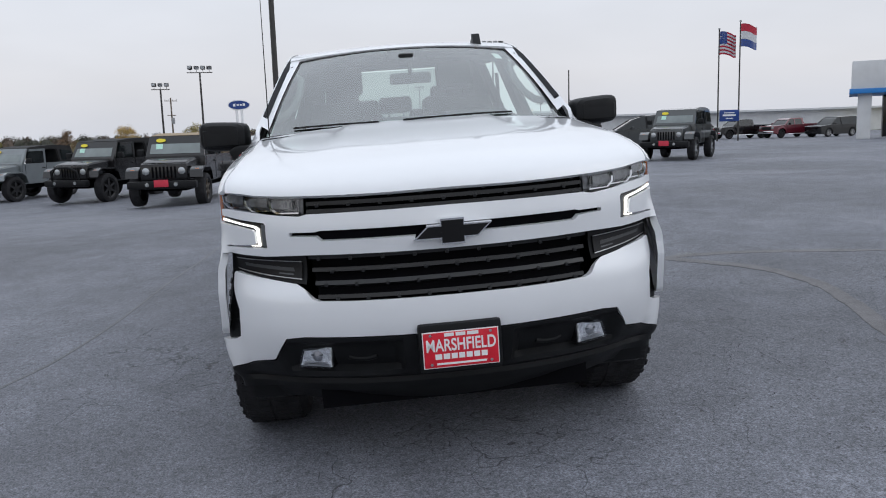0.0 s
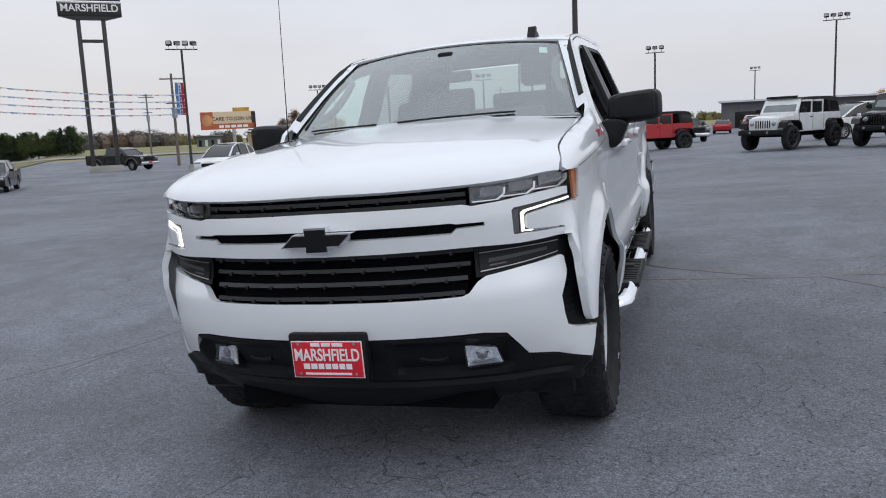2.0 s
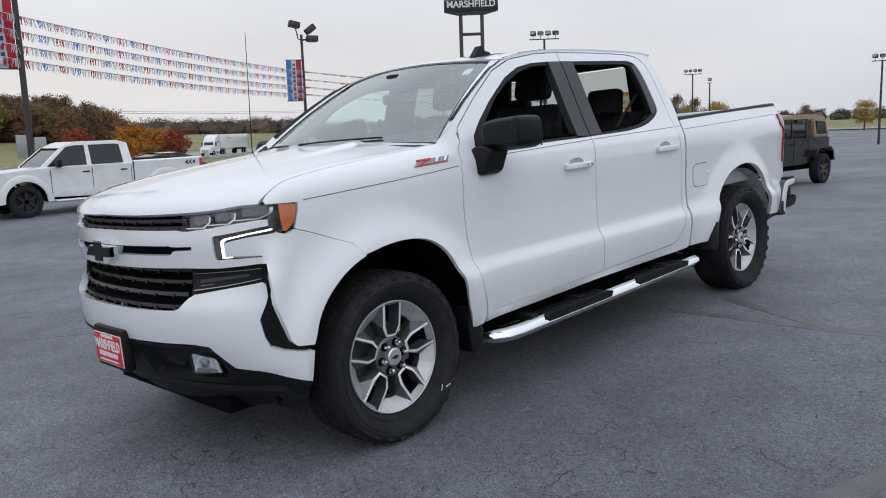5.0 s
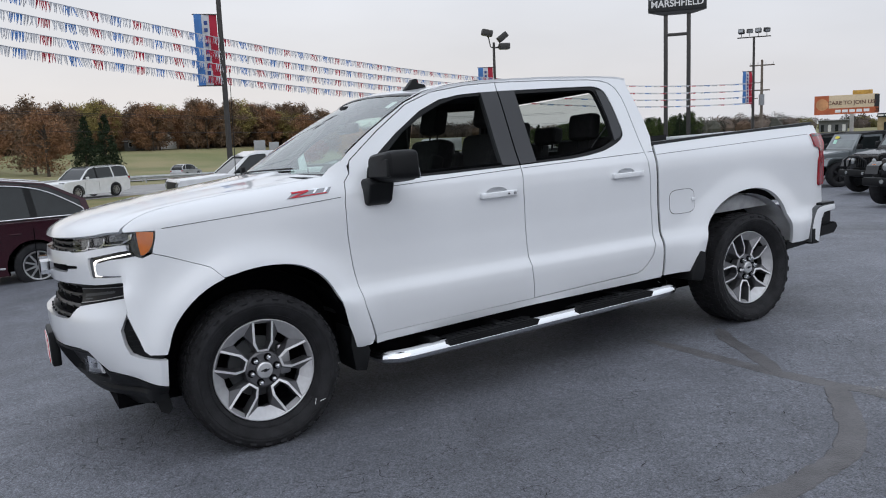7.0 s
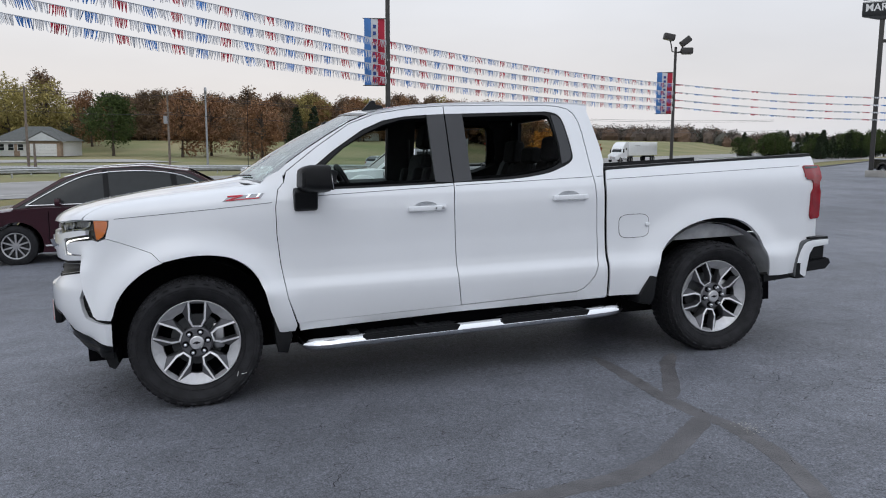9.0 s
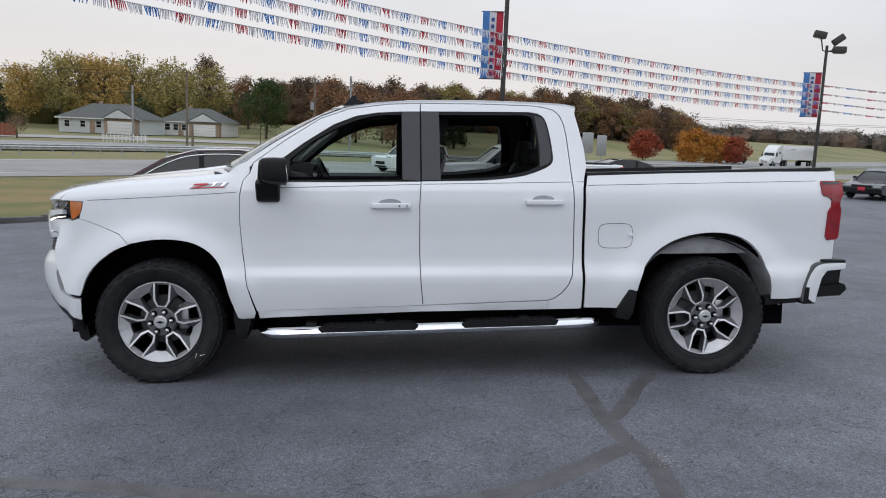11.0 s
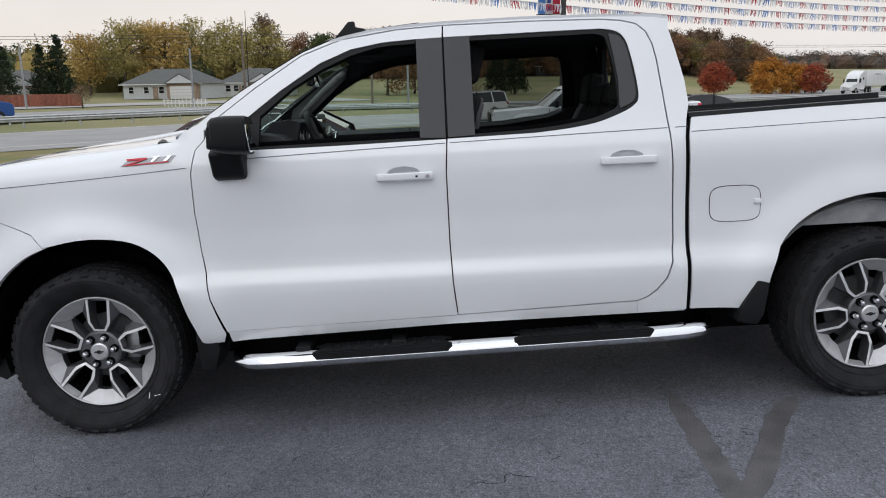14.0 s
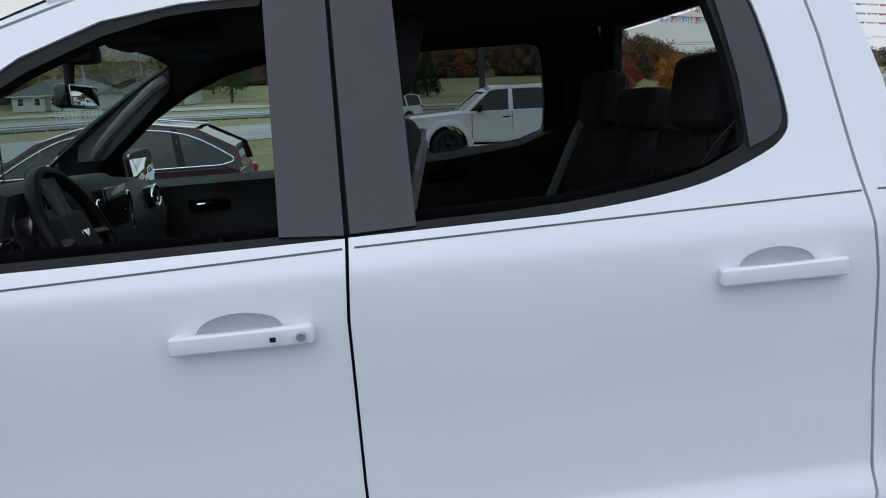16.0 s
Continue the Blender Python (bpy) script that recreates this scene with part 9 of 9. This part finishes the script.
for k, z in enumerate((8.6, 8.3, 6.2)):
    A, B = Vector((-92.5, -21.5, land(-92, -21) + z)), Vector((-104.0, -7.2, land(-104, -7) + z + 0.4))
    w = thing("power_line", "thin black overhead wire", "wire", None, "overhead wires")
    part("wire", tube(bmesh.new(), [A.lerp(B, t) - Vector((0, 0, 0.6 * 4 * t * (1 - t) * 0.3)) for t in np.linspace(0, 1, 9)], 0.02, 5), SIGN_DARK, w)
    C = Vector((-150.0, 120.0, land(-150, 120) + z + 0.5))
    part("wire", tube(bmesh.new(), [B.lerp(C, t) - Vector((0, 0, 4 * t * (1 - t) * 1.2)) for t in np.linspace(0, 1, 15)], 0.025, 5), SIGN_DARK, w)
    D = Vector((-60.0, -75.0, land(-60, -75) + z))
    part("wire", tube(bmesh.new(), [A.lerp(D, t) - Vector((0, 0, 4 * t * (1 - t) * 0.8)) for t in np.linspace(0, 1, 11)], 0.02, 5), SIGN_DARK, w)
hs = thing("highway_sign", "back of two tall grey highway signs", "road sign", pose(-101.0, 31.0, land(-101, 31), 0, 0, 75))
for x, w in ((-0.9, 1.5), (1.0, 1.3)):
    part("sign_board", box(bmesh.new(), (x, 0, 3.1 if x < 0 else 2.8), (w, 0.06, 2.8), 0.02), GALV, hs)
    part("post", box(bmesh.new(), (x, 0.08, 1.6), (0.12, 0.12, 3.4)), GALV, hs)

# ---- trees ----
BARK = mat("bark", (0.075, 0.058, 0.045), 0.95, vary=0.25, scale=4, bump=0.5, bscale=20)
def leaf_mat(name, col, col2):
    return mat(name, col, 0.85, vary=0.0, scale=0.5, col2=col2, island=0.35, spec=0.2)
LEAF = {"russet": leaf_mat("russet_leaves", (0.180, 0.098, 0.056), (0.275, 0.150, 0.078)),
        "brown": leaf_mat("brown_leaves", (0.135, 0.092, 0.064), (0.210, 0.138, 0.086)),
        "gold": leaf_mat("gold_leaves", (0.32, 0.220, 0.070), (0.53, 0.365, 0.125)),
        "olive": leaf_mat("olive_leaves", (0.205, 0.175, 0.060), (0.36, 0.295, 0.105)),
        "green": leaf_mat("green_leaves", (0.036, 0.055, 0.018), (0.072, 0.098, 0.029)),
        "dark": leaf_mat("dark_conifer_leaves", (0.017, 0.029, 0.016), (0.034, 0.049, 0.023)),
        "red": leaf_mat("red_leaves", (0.228, 0.049, 0.032), (0.350, 0.088, 0.038)),
        "orange": leaf_mat("orange_leaves", (0.333, 0.131, 0.025), (0.525, 0.245, 0.044))}

def leaf_clump(bm, c, r, n, rnd, size):
    for _ in range(n):
        v = Vector((rnd.gauss(0, 1), rnd.gauss(0, 1), rnd.gauss(0, 1))).normalized() * r * rnd.random() ** 0.45
        p = c + Vector((v.x, v.y, v.z * 0.8))
        a, b = Vector((rnd.gauss(0, 1), rnd.gauss(0, 1), rnd.gauss(0, 1))).normalized(), Vector((rnd.gauss(0, 1), rnd.gauss(0, 1), rnd.gauss(0, 1))).normalized()
        s = size * rnd.uniform(0.6, 1.3)
        bm.faces.new([bm.verts.new(p + q) for q in (a * s, b * s * 0.8, -a * s * 0.7 + b * s * 0.2)])

def tree_mesh(seed, h, wid, colour, dense=1.0, conifer=False, low=0.25):
    rnd = random.Random(seed)
    t = thing("tree", "autumn tree", "tree", None, "trees across the highway")
    bm = bmesh.new()
    tube(bm, [(0, 0, -0.3), (0.05 * h * rnd.uniform(-0.3, 0.3), 0.05 * h * rnd.uniform(-0.3, 0.3), h * 0.35), (0.1 * rnd.uniform(-1, 1), 0.1 * rnd.uniform(-1, 1), h * 0.85)], [h * 0.028, h * 0.020, h * 0.006], 8)
    bl = bmesh.new()
    if conifer:
        for k in range(26):
            z = h * (0.1 + 0.88 * k / 26)
            rr = wid * (1 - (k / 26)) * 0.95 + 0.2
            for j in range(max(3, int(9 * (1 - k / 26)))):
                a = rnd.uniform(0, math.tau)
                leaf_clump(bl, Vector((rr * 0.7 * math.cos(a), rr * 0.7 * math.sin(a), z)), rr * 0.4 + 0.15, int(26 * dense), rnd, 0.32)
    else:
        for k in range(int(50 * dense)):
            a, u = rnd.uniform(0, math.tau), rnd.random()
            z = h * (low + (0.95 - low) * u)
            prof = math.sin(math.pi * min(max((u + 0.12) / 1.15, 0), 1)) ** 0.6
            rr = wid * prof * rnd.uniform(0.35, 0.95)
            c = Vector((rr * math.cos(a), rr * math.sin(a), z))
            if k % 2 == 0:
                st = Vector((0, 0, h * (0.28 + 0.35 * u)))
                tube(bm, [st, st.lerp(c, 0.5) + Vector((0, 0, 0.1 * h * rnd.uniform(0, 0.5))), c], [h * 0.010, h * 0.006, h * 0.002], 5)
            leaf_clump(bl, c, wid * rnd.uniform(0.24, 0.46), int(95 * dense), rnd, 0.30)
    part("trunk", bm, BARK, t)
    part("crown", bl, LEAF[colour], t, smooth=0)
    return t
base = {}
for i, (c, h, w, kw) in enumerate((("russet", 10, 3.9, {"low": 0.10}), ("brown", 11, 3.8, {"low": 0.08}), ("gold", 10, 4.2, {}), ("olive", 10.5, 4.2, {}), ("green", 9.5, 4.2, {}), ("dark", 10, 2.6, {"conifer": True}), ("red", 5.2, 3.0, {"low": 0.12}), ("orange", 5.0, 3.4, {"low": 0.10}))):
    base[c] = tree_mesh(100 + i, h, w, c, **kw)
used = set()
NAMES = {"russet": "russet-brown autumn tree", "brown": "dull brown autumn tree", "gold": "golden-yellow autumn tree", "olive": "olive-yellow autumn tree", "green": "dark green broad tree", "dark": "dark green conifer", "red": "small deep red autumn tree", "orange": "low orange autumn tree"}
def tree(c, x, y, k=1.0, kz=None):
    rnd = random.Random(int(x * 31 + y * 17))
    m = pose(x, y, land(x, y), 0, 0, rnd.uniform(0, 360))
    if c not in used:
        ob = base[c]
        ob.matrix_basis = m
        used.add(c)
    else:
        ob = copy_thing(base[c], m)
    ob.scale = (k, k, kz or k)
    tagged(ob, NAMES[c] + (" by the houses" if x > -150 else " at the far field's edge"))
    return ob
# round the houses
for c, x, y, k in (("olive", -128, -52, 1.15), ("gold", -132, -45, 1.2), ("olive", -138, -34, 1.15), ("gold", -130, -60, 1.0), ("dark", -119.5, -56.1, 1.05), ("dark", -117.5, -57.8, 0.9), ("green", -112, -64, 1.1), ("dark", -110, -60, 1.0), ("gold", -104, -72, 1.1), ("olive", -142, -26, 1.1), ("olive", -128, -30, 1.0),
                   ("russet", -156, -20, 1.0), ("green", -143, -14, 1.0), ("green", -124, -11.5, 0.95), ("russet", -150, -8, 1.25), ("russet", -158, -3, 1.15), ("brown", -146, 4.5, 1.15), ("russet", -136, 6, 1.05), ("dark", -150, 13, 1.0), ("dark", -156, 17, 1.05), ("olive", -148, -44, 1.2), ("gold", -150, -56, 1.2), ("brown", -160, -30, 1.2)):
    if x < -120 and y < -9:
        x, y, k = x - 30, y - 9, k * 1.22
    tree(c, x, y, k)
# small coloured trees in the field
tree("red", -148.0, 54.0, 1.05)
tree("orange", -146.0, 63.5, 1.2)
tree("orange", -145.0, 67.5, 1.0)
tree("red", -143.5, 70.5, 0.95)
# wood across the field
rnd = random.Random(77)
for k in range(210):
    t = rnd.random()
    x, y = -215 - rnd.uniform(0, 45) + 10 * t, -30 + 122 * t + rnd.uniform(-6, 6)
    tree(rnd.choice(["brown", "brown", "russet", "brown", "brown", "olive", "russet"]), x, y, rnd.uniform(0.92, 1.22) * (1.0 - 0.25 * max(0, (t - 0.8) / 0.2)))
for k in range(60):
    t = 0.40 * k / 60
    x, y = -176 + 75 * t + rnd.uniform(-5, 5), 132 + 70 * t + rnd.uniform(-6, 6)
    tree("dark" if rnd.random() < 0.7 else "green", x, y, rnd.uniform(0.50, 0.74))
for x, y, c, k in ((-62, 132, "gold", 0.55), (-70, 136, "olive", 0.5), (-50, 140, "brown", 0.4), (-38, 132, "gold", 0.48), (-26, 128, "olive", 0.45), (27.4, 125, "gold", 0.46), (-84, 152, "brown", 0.55), (-80, 150, "brown", 0.7), (-76, 150, "brown", 0.62), (-73, 153, "brown", 0.55)):
    tree(c, x, y, k)
sh = thing("round_shrub", "leafless round brown shrub", "shrub", pose(-95.5, -42.5, land(-95, -42)))
bl = bmesh.new()
leaf_clump(bl, Vector((0, 0, 1.7)), 1.5, 900, random.Random(5), 0.13)
part("crown", bl, LEAF["brown"], sh, smooth=0)
part("stem", rod(bmesh.new(), (0, 0, -0.1), (0, 0, 1.2), 0.12, 0.06, 8), BARK, sh)

# leaf colours for far woods, greyed so that haze is mixed into them
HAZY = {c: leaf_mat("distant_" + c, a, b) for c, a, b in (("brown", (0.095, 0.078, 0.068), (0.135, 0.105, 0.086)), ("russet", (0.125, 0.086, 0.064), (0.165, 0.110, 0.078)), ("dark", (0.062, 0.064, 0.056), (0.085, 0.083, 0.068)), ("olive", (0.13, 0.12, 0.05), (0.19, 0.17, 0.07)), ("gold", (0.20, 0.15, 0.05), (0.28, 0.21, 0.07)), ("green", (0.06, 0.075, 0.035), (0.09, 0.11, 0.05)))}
def far_woods(name, pts, n, hgt, cols, seed, label, spread=14, leaf=0.62):
    rnd = random.Random(seed)
    ob = thing(name, label, "woods", None, kind="stuff")
    per = {c: bmesh.new() for c in cols}
    for k in range(n):
        t = rnd.random() * (len(pts) - 1)
        i = min(int(t), len(pts) - 2)
        x = pts[i][0] + (pts[i + 1][0] - pts[i][0]) * (t - i) + rnd.uniform(-spread, spread)
        y = pts[i][1] + (pts[i + 1][1] - pts[i][1]) * (t - i) + rnd.uniform(-spread, spread)
        h = hgt * rnd.uniform(0.7, 1.15)
        bm = per[rnd.choice(cols)]
        z0, w = land(x, y), h * rnd.uniform(0.40, 0.60)
        # dense inner mass of the crown, uneven
        rings = [[bm.verts.new((x + w * k * rnd.uniform(0.8, 1.15) * math.cos(a), y + w * k * rnd.uniform(0.8, 1.15) * math.sin(a), z0 + h * u * rnd.uniform(0.94, 1.06))) for a in (0, 1.05, 2.1, 3.14, 4.2, 5.25)] for u, k in ((-0.02, 0.75), (0.24, 0.92), (0.46, 0.75), (0.64, 0.38))]
        for p_, q_ in zip(rings, rings[1:]):
            for i_ in range(6):
                bm.faces.new((p_[i_], p_[(i_ + 1) % 6], q_[(i_ + 1) % 6], q_[i_]))
        bm.faces.new(rings[-1])
        for j in range(8):
            leaf_clump(bm, Vector((x + rnd.uniform(-0.36, 0.36) * h, y + rnd.uniform(-0.3, 0.3) * h, z0 + h * rnd.uniform(0.12, 0.78))), h * 0.30, 34, rnd, leaf)
    for c, bm in per.items():
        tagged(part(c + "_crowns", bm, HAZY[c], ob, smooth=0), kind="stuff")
    return ob
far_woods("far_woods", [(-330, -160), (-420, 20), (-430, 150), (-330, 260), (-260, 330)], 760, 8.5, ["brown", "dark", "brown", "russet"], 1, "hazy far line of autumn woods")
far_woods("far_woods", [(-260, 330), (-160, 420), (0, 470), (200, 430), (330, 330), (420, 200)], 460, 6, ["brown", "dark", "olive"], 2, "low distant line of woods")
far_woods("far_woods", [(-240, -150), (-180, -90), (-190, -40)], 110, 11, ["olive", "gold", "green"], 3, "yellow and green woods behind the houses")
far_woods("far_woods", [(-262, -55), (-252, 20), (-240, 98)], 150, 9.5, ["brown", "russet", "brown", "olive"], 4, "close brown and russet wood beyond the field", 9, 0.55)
